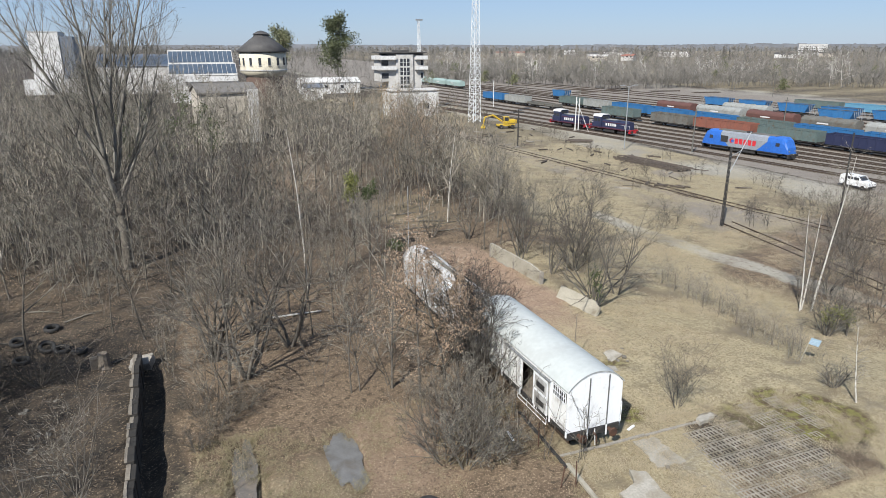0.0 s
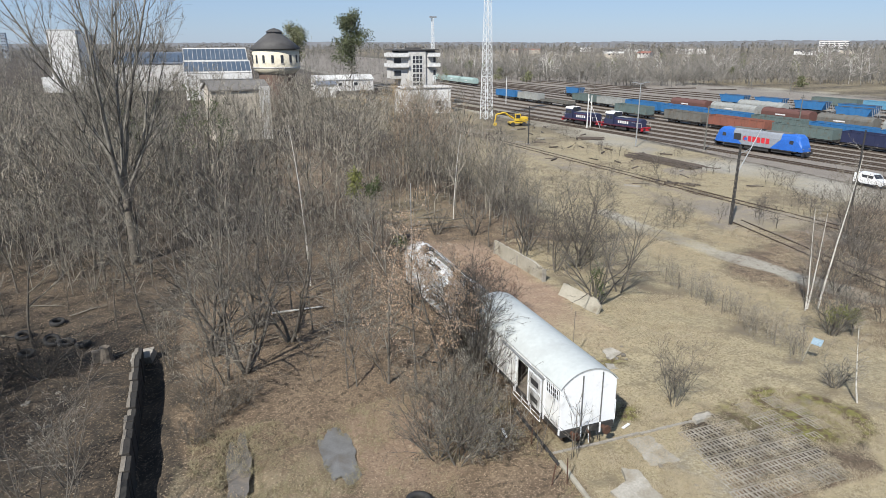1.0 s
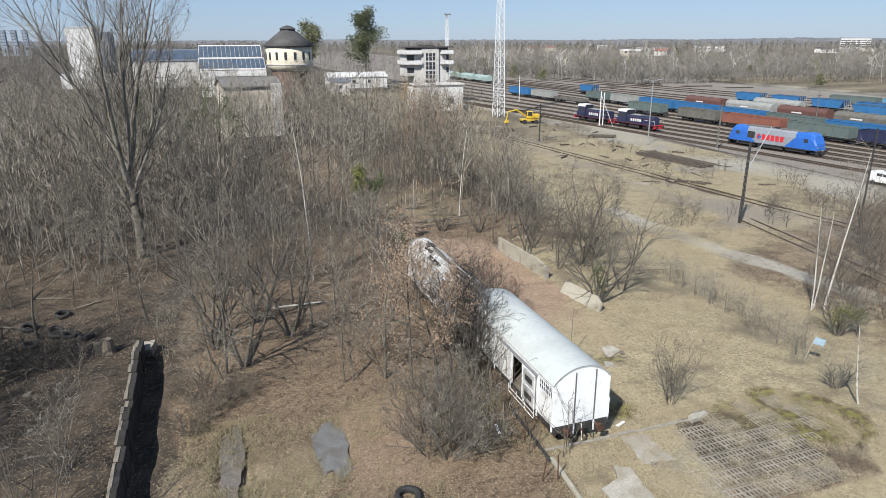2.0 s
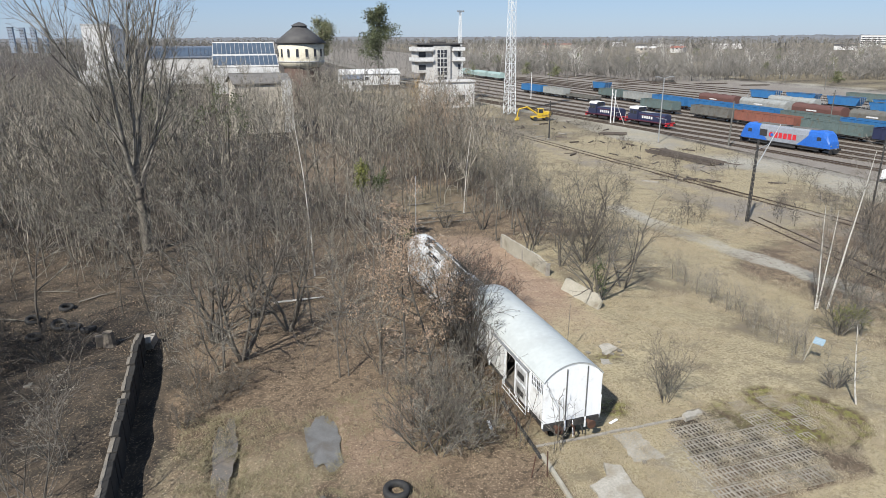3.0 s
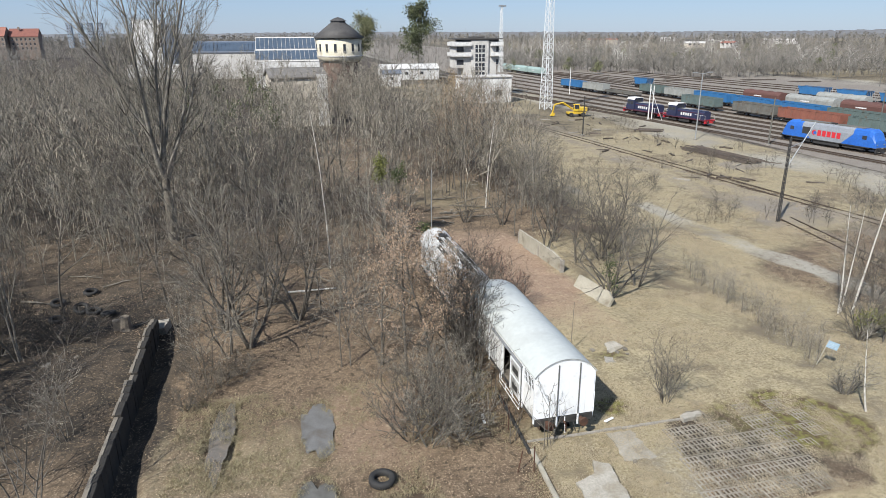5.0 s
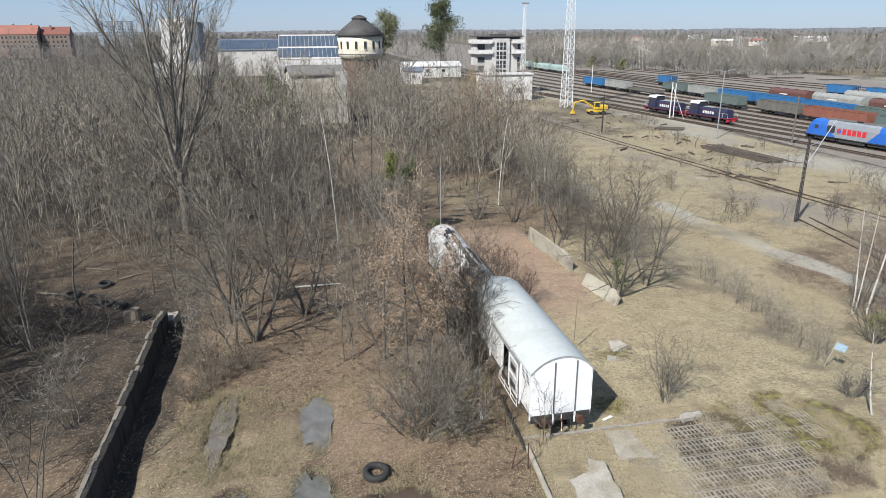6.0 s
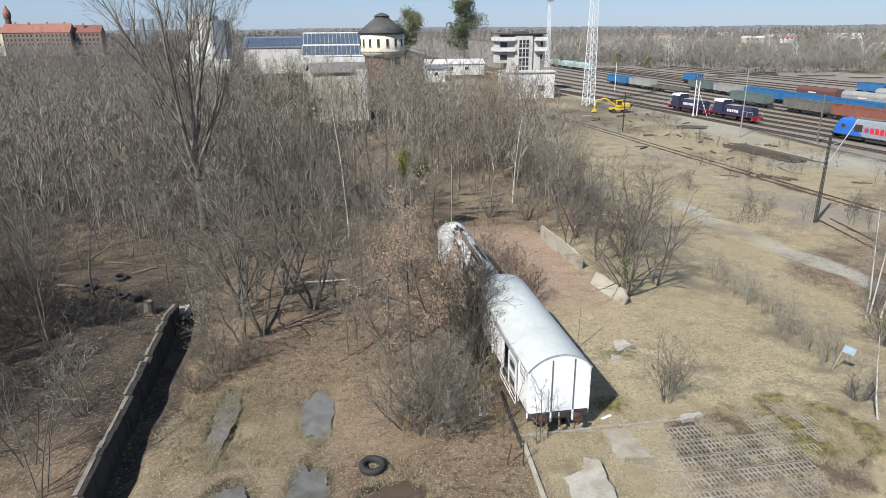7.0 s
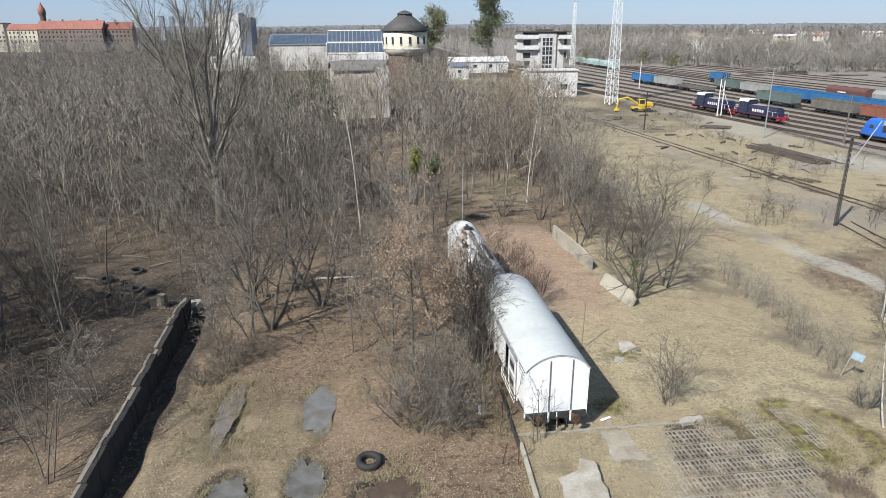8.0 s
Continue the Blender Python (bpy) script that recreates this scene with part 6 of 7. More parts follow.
def rough_slab(name, pts, z0, z1, label, tilt=(0, 0), category="concrete slab", material=DIRTY, seed=0, group=""):
    """A flat piece of concrete with a broken outline, on the ground."""
    rng = random.Random(seed)
    cx, cy = sum(p[0] for p in pts) / len(pts), sum(p[1] for p in pts) / len(pts)
    out = []
    for i, p in enumerate(pts):
        q = pts[(i + 1) % len(pts)]
        n = max(2, int(math.dist(p, q) / 0.3))
        for k in range(n):
            f = k / n
            out.append((p[0] + (q[0] - p[0]) * f - cx + rng.uniform(-0.08, 0.08), p[1] + (q[1] - p[1]) * f - cy + rng.uniform(-0.08, 0.08)))
    bm = prism(out, "z", 0, z1 - z0)
    ob = part(name, bm, material)
    ob.matrix_basis = pose(cx, cy, z0, tilt[0], tilt[1], 0)
    return tagged(ob, label, category, group)


rough_slab("concrete_slab", [(18.9, 20.95), (20.42, 20.9), (20.36, 23.15), (19.1, 23.2)], -0.08, 0.04, "old concrete slab sunk in dry grass", seed=1, group="concrete slabs")
rough_slab("concrete_slab", [(15.9, 18.2), (17.75, 18.3), (17.95, 20.75), (17.3, 21.0), (16.9, 20.2), (16.0, 19.9)], -0.05, 0.2, "broken pale concrete slab tilted in the grass", (3, -4), seed=2, group="concrete slabs")
rough_slab("stone_block", [(23.3, 23.1), (24.5, 23.45), (24.4, 23.75), (23.2, 23.5)], -0.02, 0.22, "pale broken stone block at the kerb's end", (2, 3), "stone", seed=3)
rough_slab("concrete_slab", [(23.2, 31.0), (24.3, 31.3), (24.1, 32.2), (23.3, 32.0)], -0.06, 0.12, "broken grey concrete lump in dark grass", (5, -6), seed=4, group="concrete slabs")
rough_slab("concrete_slab", [(22.3, 29.7), (23.0, 29.5), (23.3, 30.3), (22.6, 30.6)], -0.06, 0.08, "broken grey concrete lump in dark grass", (-4, 5), seed=5, group="concrete slabs")
kerb = tagged(new("kerb"), "thin old concrete kerb across the grass", "kerb", kind="structure")
for k in range(9):
    x0 = 15.0 + k * 1.0
    o = part("kerb_stone", boxes((0.0, 0.975, -0.06, 0.06, -0.1, 0.10), bevel=0.012), CONCRETE, kerb)
    o.matrix_basis = pose(x0, 23.42 + 0.02 * math.sin(k * 2.1), 0.01 * math.sin(k * 3.3), 0, 0, 0.8 * math.sin(k * 5.0))

# panels of the broken concrete wall
rw = random.Random(3)


def wall_panel(x0, y0, x1, y1, hgt, tilt, label):
    L = math.hypot(x1 - x0, y1 - y0)
    w = thing("concrete_wall_panel", (x0 + x1) / 2, (y0 + y1) / 2, -0.1, math.degrees(math.atan2(y1 - y0, x1 - x0)), label, "concrete wall", "concrete wall panels")
    n = max(6, int(L / 0.35))
    prof = [(-L / 2, 0)] + [(-L / 2 + L * i / n, hgt + 0.1 + rw.uniform(-0.04, 0.04) - (0.25 * max(0, i / n - 0.85) / 0.15)) for i in range(n + 1)] + [(L / 2, 0)]
    p = part("panel", prism(prof, "y", -0.09, 0.09), CONCRETE_PALE, w)
    p.matrix_basis = pose(0, 0, 0, tilt, 0, 0)
    part("footing", boxes((-L / 2, L / 2, -0.2, 0.2, -0.2, 0.12 if abs(tilt) < 5 else 0.0)), CONCRETE, w)
    for f in (-0.5, 0.0, 0.5) if abs(tilt) < 5 else ():
        part("post", boxes((f * L - 0.1, f * L + 0.1, -0.16, 0.16, -0.1, hgt * 0.9)), CONCRETE, w)


wall_panel(25.35, 53.4, 25.95, 44.9, 1.35, 2, "long pale concrete wall panel on red earth")
wall_panel(25.75, 42.0, 26.35, 37.4, 1.0, -28, "broken leaning concrete wall panel on red earth")

# Near-black blocks: the shade on the wall's visible side is in their colour
SHADED_STONE = mat("shaded_masonry", (0.022, 0.02, 0.018), (0.04, 0.035, 0.03), 1.5, 0.95)
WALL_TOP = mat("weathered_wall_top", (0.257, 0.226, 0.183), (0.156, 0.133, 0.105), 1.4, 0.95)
# broken low wall
lw = thing("ruined_wall", -4.0, 0, 0, 0, "low ruined wall with a broken pale top", "ruined wall")
rl = random.Random(8)
y, k = 17.5, 0
while y < 40.0:
    L = rl.uniform(0.5, 1.3)
    hgt = 1.25 + rl.uniform(-0.16, 0.05) + 0.10 * math.sin(y * 0.9)
    off = 0.02 * rl.uniform(-1, 1) - 0.03 * (y - 20.6)
    o = part("wall_block", boxes((-0.19 + rl.uniform(-0.03, 0.03), 0.19 + rl.uniform(-0.03, 0.03), 0.01, L - 0.01, -0.5, hgt), bevel=0.025), SHADED_STONE, lw)
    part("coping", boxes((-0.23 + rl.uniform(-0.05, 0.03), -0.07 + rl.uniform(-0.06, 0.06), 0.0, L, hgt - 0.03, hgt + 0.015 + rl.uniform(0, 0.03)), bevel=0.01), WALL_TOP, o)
    o.matrix_basis = pose(off, y, 0, 0, 0, 1.7 + rl.uniform(-1.5, 1.5))
    y += L
rough_slab("wall_rubble", [(-5.2, 40.6), (-3.9, 40.3), (-3.7, 41.4), (-4.9, 41.7)], 0, 0.5, "grey block of broken masonry among stems", (8, -12), "rubble", CONCRETE, 6)
st = thing("tree_stump", -6.7, 41.8, 0, 10, "pale broken tree stump", "tree stump")
part("trunk", lathe(bmesh.new(), [(0.5, -0.1), (0.4, 0.15), (0.36, 0.7), (0.3, 0.95), (0.1, 0.8), (0.0, 0.7)], 12), WOOD, st)
part("splinter", boxes((-0.75, -0.25, -0.2, 0.2, 0, 0.8), bevel=0.05), WOOD, st)


def tyre(x, y, z, R, tilt, label):
    o = part("tyre", lathe(bmesh.new(), [(R * 0.56, -0.10), (R * 0.62, -0.15), (R * 0.86, -0.16), (R * 0.97, -0.12), (R, -0.04), (R, 0.04), (R * 0.97, 0.12), (R * 0.86, 0.16), (R * 0.62, 0.15), (R * 0.56, 0.10), (R * 0.53, 0.0), (R * 0.56, -0.10)], 36), RUBBER, smooth=True)
    o.matrix_basis = pose(x, y, z, tilt, tilt * 0.5, 0)
    return tagged(o, label, "tyre", "old tyres")


tyre(7.76, 22.15, 0.17, 0.6, 2, "large old black lorry tyre lying in the leaves")
for x, y, z, tl in ((-9.5, 45.2, 0.16, 6), (-10.4, 45.6, 0.3, 25), (-10.7, 49.2, 0.16, 8), (-12.4, 47.3, 0.2, 14), (-11.6, 44.2, 0.16, 5), (-8.4, 44.5, 0.18, -10)):
    tyre(x, y, z, 0.52, tl, "old black tyre dumped under the trees")

# fallen birch log and small posts
lg = part("fallen_log", rods(((3.9, 45.7, 0.1), (5.7, 45.62, 0.14), 0.085, 0.075), ((5.7, 45.62, 0.14), (7.6, 45.5, 0.2), 0.075, 0.05)), BIRCH)
tagged(lg, "fallen white birch trunk lying on the forest floor", "log")
rb3 = random.Random(64)


def fallen_branch(x, y, L, rz, r, material, label):
    """A bare branch lying on the ground, with two or three side shoots."""
    b = thing("fallen_branch", x, y, gz(x, y), rz, label, "branch", "fallen branches")
    part("stem", rods(((-L / 2, 0, 0.08), (0, rb3.uniform(-0.1, 0.1), 0.16), r, r * 0.8), ((0, 0, 0.16), (L / 2, rb3.uniform(-0.25, 0.25), 0.2), r * 0.8, r * 0.4), n=6), material, b)
    for k in range(3):
        u = rb3.uniform(-0.1, 0.4) * L
        part("shoot", rods(((u, 0, 0.16), (u + rb3.uniform(0.3, 0.7), rb3.choice((-1, 1)) * rb3.uniform(0.4, 0.9), rb3.uniform(0.15, 0.5)), r * 0.45, r * 0.2), n=5), material, b)


for x, y in ((21.0, 63.5), (22.4, 65.0), (23.8, 67.5), (20.0, 67.0), (25.0, 70.0), (22.8, 71.5), (26.2, 66.0), (19.4, 61.5), (24.6, 63.0)):
    fallen_branch(x + rb3.uniform(-0.5, 0.5), y, rb3.uniform(2.0, 4.5), rb3.uniform(-25, 40), rb3.uniform(0.06, 0.13), rb3.choice((BARK, LIMB, WOOD)), "grey fallen branch among rubble behind the red earth")
for x, y in ((-9.0, 51.0), (-12.0, 53.0), (-7.0, 57.0), (-14.0, 48.0), (-5.5, 42.5), (2.8, 43.6), (9.0, 42.0), (-17.0, 46.0), (-8.0, 30.5), (-9.5, 26.0)):
    fallen_branch(x, y, rb3.uniform(1.8, 3.6), rb3.uniform(-40, 60), rb3.uniform(0.035, 0.08), rb3.choice((BARK, LIMB)), "grey fallen branch on the woodland floor")
ps = part("thin_pole", rods(((16.3, 51.0, 0), (16.35, 51.0, 7.9), 0.038, 0.03)), STEEL)
tagged(ps, "tall thin white pole behind the old wagon", "pole")
ps = part("stake", rods(((20.9, 31.7, 0), (21.0, 31.8, 3.3), 0.03, 0.02)), WOOD)
tagged(ps, "thin pale wooden stake in the dry grass", "stake")
SIGN_INK = mat("sign_ink", (0.42, 0.52, 0.6), (0.38, 0.48, 0.56), 1, 0.5)
sg = thing("sign", 34.6, 26.65, -0.05, -40, "small pale blue notice sign on a leaning post", "sign")
part("post", rods(((-0.22, -0.12, -0.1), (0.24, 0, 1.78), 0.028)), CONCRETE_PALE, sg, "pale leaning post")
plate = part("plate", boxes((0, 0.6, -0.02, 0.0, -0.42, 0.04), bevel=0.008), SIGN := mat("sign_plate", (0.30, 0.42, 0.52), (0.27, 0.38, 0.48), 1, 0.5), sg)
plate.matrix_basis = pose(0.22, -0.045, 1.7, 0, 14, 0)
for z in (-0.3, -0.2, -0.1):
    part("text_bar", boxes((0.08, 0.5, -0.026, -0.021, z - 0.015, z + 0.015)), SIGN_INK, plate)
fence = thing("old_fence", 0, 0, 0, 0, "row of thin leaning old fence posts", "fence")
for k in range(9):
    yy = 27.6 + k * 1.75
    o = part("post", rods(((0, 0, -0.1), (0.05 * math.sin(k * 3), 0.06, 1.25 + 0.2 * math.sin(k * 2)), 0.035)), WOOD, fence)
    o.matrix_basis = pose(34.7 + 0.13 * k + 0.1 * math.sin(k * 7), yy, gz(34.8, yy), 0, 0, 0)
for x, y, dx, hh, m in ((14.4, 24.5, 0.05, 1.35, RUST), (13.6, 25.2, -0.04, 1.9, WOOD), (13.75, 21.3, 0.25, 1.1, RUST), (14.5, 21.2, 0.02, 1.3, RUST), (14.95, 26.6, -0.3, 1.0, RUST)):
    s = part("metal_stake", rods(((x, y, -0.05), (x + dx, y + 0.1, hh), 0.03)), m)
    tagged(s, "thin rusty upright stake beside the wagon", "stake", "stakes beside the wagon")
bm = part("timber_beam", boxes((-0.1, 0.1, -2.1, 2.1, 0, 0.16), bevel=0.012), CONCRETE_PALE)
bm.matrix_basis = pose(14.85, 20.6, 0.0, 0, 0, -3)
tagged(bm, "pale weathered beam lying in the grass", "beam")
bm = part("timber_beam", boxes((-0.07, 0.07, -2.6, 2.6, 0, 0.14), bevel=0.012), IRON)
bm.matrix_basis = pose(14.9, 25.1, 0.0, 0, 0, -2)
tagged(bm, "dark old rail lying along the wagon", "rail")
for x, y, r1, r2, L in ((19.7, 24.2, 4, 25, 0.65), (13.5, 25.8, 3, 80, 0.9)):
    o = part("board", boxes((-L / 2, L / 2, -0.07, 0.07, 0, 0.03)), WHITE_PAINT)
    o.matrix_basis = pose(x, y, 0.06, r1, 2, r2)
    tagged(o, "pale broken board lying on the ground", "board")

# perforated paving slabs
def perforated(cols=4, rows=3, sx=0.88, sy=1.09, zt=0.06):
    bm = bmesh.new()
    mx, my = 0.062, 0.07
    cw, rh = (sx - mx) / cols, (sy - my) / rows
    for i in range(cols + 1):
        box(bm, -sx / 2 + i * cw, -sx / 2 + i * cw + mx, -sy / 2, sy / 2, -0.14, zt)
    for i in range(cols):
        for j in range(rows + 1):
            box(bm, -sx / 2 + i * cw + mx, -sx / 2 + (i + 1) * cw, -sy / 2 + j * rh, -sy / 2 + j * rh + my, -0.14, zt - 0.004)
    return bm


PAVE = mat("old_paving", (0.31, 0.282, 0.235), (0.235, 0.212, 0.172), 1.5, 0.95, bump=0.4, grit=0.4, stain=(0.13, 0.105, 0.065), amount=0.8, stain_scale=0.8, vary=0.2)
paving = tagged(new("paving"), "sunken perforated concrete paving overgrown with dry grass", "paving", kind="structure")
pv = random.Random(12)
first = None
ROWS = ("1111111...", "1111111...", "11111112..", "1111111212.", "1111.112122", "..1..12122.")
for j, row in enumerate(ROWS):
    for i, mark in enumerate(row):
        if mark == ".":
            continue
        x, y = 21.35 + 0.24 * j + i * 0.9, 17.7 + j * 1.15
        if first is None:
            first = part("paving_slab", perforated(), PAVE, paving)
            o = first
        else:
            o = new("paving_slab", first.data)
            o.parent = paving
        o.matrix_basis = pose(x, y, -0.01 - 0.012 * pv.random() - 0.03 * (mark == "2"), pv.uniform(-1, 1), pv.uniform(-1, 1), 1 + pv.uniform(-0.8, 0.8))

# puddles and wet patches
WATER = mat("muddy_water", (0.16, 0.155, 0.14), (0.075, 0.068, 0.055), 0.9, 0.05, bump=0.0, grit=0.1)
WET = mat("wet_grey_mud", (0.195, 0.191, 0.183), (0.125, 0.121, 0.113), 1.4, 0.4, bump=0.1, grit=0.3, stain=(0.117, 0.098, 0.078), amount=0.6)


RUT = mat("grey_rut_mud", (0.164, 0.148, 0.129), (0.125, 0.109, 0.094), 0.9, 0.8, stain=(0.195, 0.156, 0.117), amount=0.5)


MUD = mat("wet_brown_mud", (0.101, 0.07, 0.047), (0.066, 0.047, 0.033), 1.2, 0.35, bump=0.2, stain=(0.172, 0.133, 0.086), amount=0.4)


def patch(name, cx, cy, a, b, rz, material, label, seed, z=0.03):
    rng = np.random.RandomState(seed)
    n = 120
    ph = rng.rand(5) * 6.28
    bm = bmesh.new()
    vs = []
    for i in range(n):
        t = 6.2832 * i / n
        r = 1 + 0.10 * math.sin(2 * t + ph[0]) + 0.12 * math.sin(3 * t + ph[1]) + 0.10 * math.sin(5 * t + ph[2]) + 0.06 * math.sin(9 * t + ph[3]) + 0.03 * math.sin(17 * t + ph[4]) + rng.uniform(-0.012, 0.012)
        vs.append(bm.verts.new((a * r * math.cos(t), b * r * math.sin(t), 0)))
    bm.faces.new(vs)
    o = part(name, bm, material)
    o.matrix_basis = pose(cx, cy, z, 0, 0, rz)
    return tagged(o, label, "puddle", kind="structure")


patch("puddle_1", 5.2, 27.1, 0.88, 2.5, -4, WET, "shallow grey mud puddle among fallen leaves", 1, -0.055)
patch("puddle_2", 4.95, 21.2, 0.85, 1.9, 0, WATER, "muddy puddle in the dry grass", 2, -0.06)
patch("puddle_3", 1.7, 20.8, 0.9, 1.2, 0, WATER, "muddy puddle in the dry grass", 3, -0.06)
patch("puddle_4", 8.6, 20.2, 1.5, 0.9, 0, MUD, "brown muddy puddle behind the tyre", 4, -0.07)
patch("puddle_5", 0.55, 27.2, 0.5, 3.5, -3, RUT, "long grey muddy rut", 5, -0.005)

# dry grass, leaf litter and twigs
rg = np.random.RandomState(21)


def blades(name, spots, hgt, width, per, spread, material, label, category, lay=1.0):
    """Blades of grass in clumps, each clump laid its own way."""
    C = np.repeat(np.array(spots), per, 0)
    n = len(C)
    laid = np.repeat(rg.randn(len(spots), 2) * 0.5 * lay, per, 0)
    tall = np.repeat(0.6 + 0.8 * rg.rand(len(spots)), per)
    C = C + np.concatenate([rg.randn(n, 2) * spread, np.zeros((n, 1))], 1)
    a = rg.rand(n) * 6.28
    hh = hgt * (0.5 + rg.rand(n)) * tall
    lean = laid + rg.randn(n, 2) * 0.4
    U = np.stack([np.cos(a), np.sin(a), np.zeros(n)], 1) * width
    T = C + np.concatenate([lean * hh[:, None], hh[:, None] * 0.8], 1)
    V = np.stack([C - U, C + U, T], 1).reshape(-1, 3)
    me = mesh_of(name, V, np.arange(3 * n).reshape(-1, 3), material)
    return tagged(new(name, me), label, category, kind="stuff")


def field_spots(n, x0, x1, y0, y1, ok):
    out = []
    while len(out) < n:
        x, y = x0 + (x1 - x0) * rg.rand(), y0 + (y1 - y0) * rg.rand()
        if ok(x, y):
            out.append((x, y, gz(x, y) - 0.03))
    return out


CLEARING = leafy("clearing_grass_blade", (0.312, 0.269, 0.16), (0.164, 0.14, 0.078))


def dry(x, y):
    """Clear of the puddles."""
    return all(math.hypot((x - p[0]) / (p[2] * 1.2), (y - p[1]) / (p[3] * 1.2)) > 1 for p in PUDDLES[:4])


def shore(x, y):
    """Along the edges of the puddles."""
    return any(0.82 < math.hypot((x - p[0]) / p[2], (y - p[1]) / p[3]) + 0.25 * noise.noise((x * 1.5, y * 1.5, 6)) < 1.2 for p in PUDDLES)


def grassy(x, y):
    if 14.8 < x < 18.6 and 23 < y < 47 or 18 < x < 27.5 and 36 < y < 66:
        return False
    if abs(x - road_x(y)) < 1.8 or 21 < x < 29.5 and 17 < y < 23.2 and rg.rand() < 0.9:
        return False
    return noise.noise((x * 0.22, y * 0.22, 3)) > 0.05 - 0.3 * rg.rand() + 0.25 * noise.noise((x * 0.9, y * 0.9, 31))


blades("dry_grass", field_spots(16000, 18.6, 58, 15, 62, grassy), 0.15, 0.0075, 22, 0.17, STRAW, "straw-coloured dry grass tufts", "grass")
blades("dry_grass_far", field_spots(3500, 40, 76, 40, 120, lambda x, y: abs(x - road_x(y)) > 2.0 and noise.noise((x * 0.15, y * 0.15, 7)) > -0.15), 0.24, 0.014, 11, 0.32, STRAW, "straw-coloured dry grass by the tracks", "grass")
blades("clearing_grass", field_spots(3500, -3, 15, 16, 31, lambda x, y: noise.noise((x * 0.3, y * 0.3, 9)) > -0.05 and dry(x, y) and x > -1.6), 0.17, 0.012, 10, 0.12, CLEARING, "short dry grass of the clearing", "grass")


blades("shore_grass", field_spots(900, -1, 10.5, 18, 31, shore), 0.13, 0.008, 14, 0.09, CLEARING, "short grass along the puddles", "grass")
blades("paving_grass", field_spots(1900, 20.3, 31.5, 16.6, 24.6, lambda x, y: noise.noise((x * 0.75, y * 0.75, 5)) + 0.03 * (x - 27) > 0.06), 0.15, 0.007, 26, 0.17, STRAW, "dry grass growing over the paving", "grass")
blades("slab_grass", field_spots(1300, 14.6, 21.2, 15.5, 23.2, lambda x, y: noise.noise((x * 0.7, y * 0.7, 15)) > -0.05), 0.17, 0.0075, 24, 0.2, STRAW, "dry grass round the old slabs", "grass")


def litter(n, x0, x1, y0, y1, ok, name, label, size=0.029):
    C = np.array(field_spots(n, x0, x1, y0, y1, ok)) + np.array([0, 0, 0.10])
    A = np.concatenate([rg.randn(n, 2), rg.randn(n, 1) * 0.35], 1)
    A /= np.linalg.norm(A, axis=1, keepdims=True)
    B = np.cross(A, np.array([0, 0, 1.0]) + rg.randn(n, 3) * 0.35)
    B /= np.linalg.norm(B, axis=1, keepdims=True)
    s = size * (0.5 + rg.rand(n, 1))
    V = np.stack([C - A * s, C - B * s * 0.6, C + A * s, C + B * s * 0.6], 1).reshape(-1, 3)
    tagged(new(name, mesh_of(name, V, np.arange(4 * n).reshape(-1, 4), LITTER)), label, "leaf litter", kind="stuff")


litter(26000, -26, 14, 40, 66, lambda x, y: noise.noise((x * 0.3, y * 0.3, 4)) > -0.25 + 0.3 * rg.rand(), "woodland_litter", "pale fallen leaves on the woodland floor", 0.04)
litter(50000, -11, 15, 17, 50, lambda x, y: dry(x, y) and not (-4.6 < x < -1.9 and y < 40) and not (x < -4 and y > 27 and rg.rand() < 0.8) and noise.noise((x * 0.35, y * 0.35, 1)) > -0.3 * rg.rand() - 0.1, "leaf_litter", "brown fallen leaves scattered on the ground")

# ---- single trees and bushes ----
def put(root, x, y, rz=0, s=1.0, z=None):
    root.matrix_basis = pose(x, y, (gz(x, y) if z is None else z) - 0.03, 0, 0, rz) @ Matrix.Diagonal((s, s, s, 1))
    return root


big = tree_spec(steps=(8, 9, 5, 4, 2), kids=(0, 15, 7, 5), first=(0.3, 0.10, 0.15, 0.15), angle=(20, 32, 34, 38), ratio=(0.9, 0.36, 0.45, 0.5), wander=(0.03, 0.06, 0.08, 0.10, 0.12), up=(0.02, 0.035, 0.12, 0.10, 0.06), tip=0.0065, cap=(9, 9, 0.06, 0.024, 0.011))
rb = np.random.RandomState(77)
pop = tagged(new("poplar_tree"), "tall bare forked poplar with grey limbs and fine twigs", "tree")
stem = []
grow(rb, (0, 0, -0.1), (0.0, 0.0, 1), 8.2, 0.55, 0, stem, dict(big, kids=(0,), steps=(8,), wander=(0.03,), up=(0.02,)))
stem = [(a, b, 0.42 - 0.015 * i, 0.405 - 0.015 * i, 0) for i, (a, b, *_r) in enumerate(stem)]
V, F = tubes(stem, 10)
o = new("trunk", mesh_of("trunk", V, F, BARK))
o.parent = pop
twigs = []
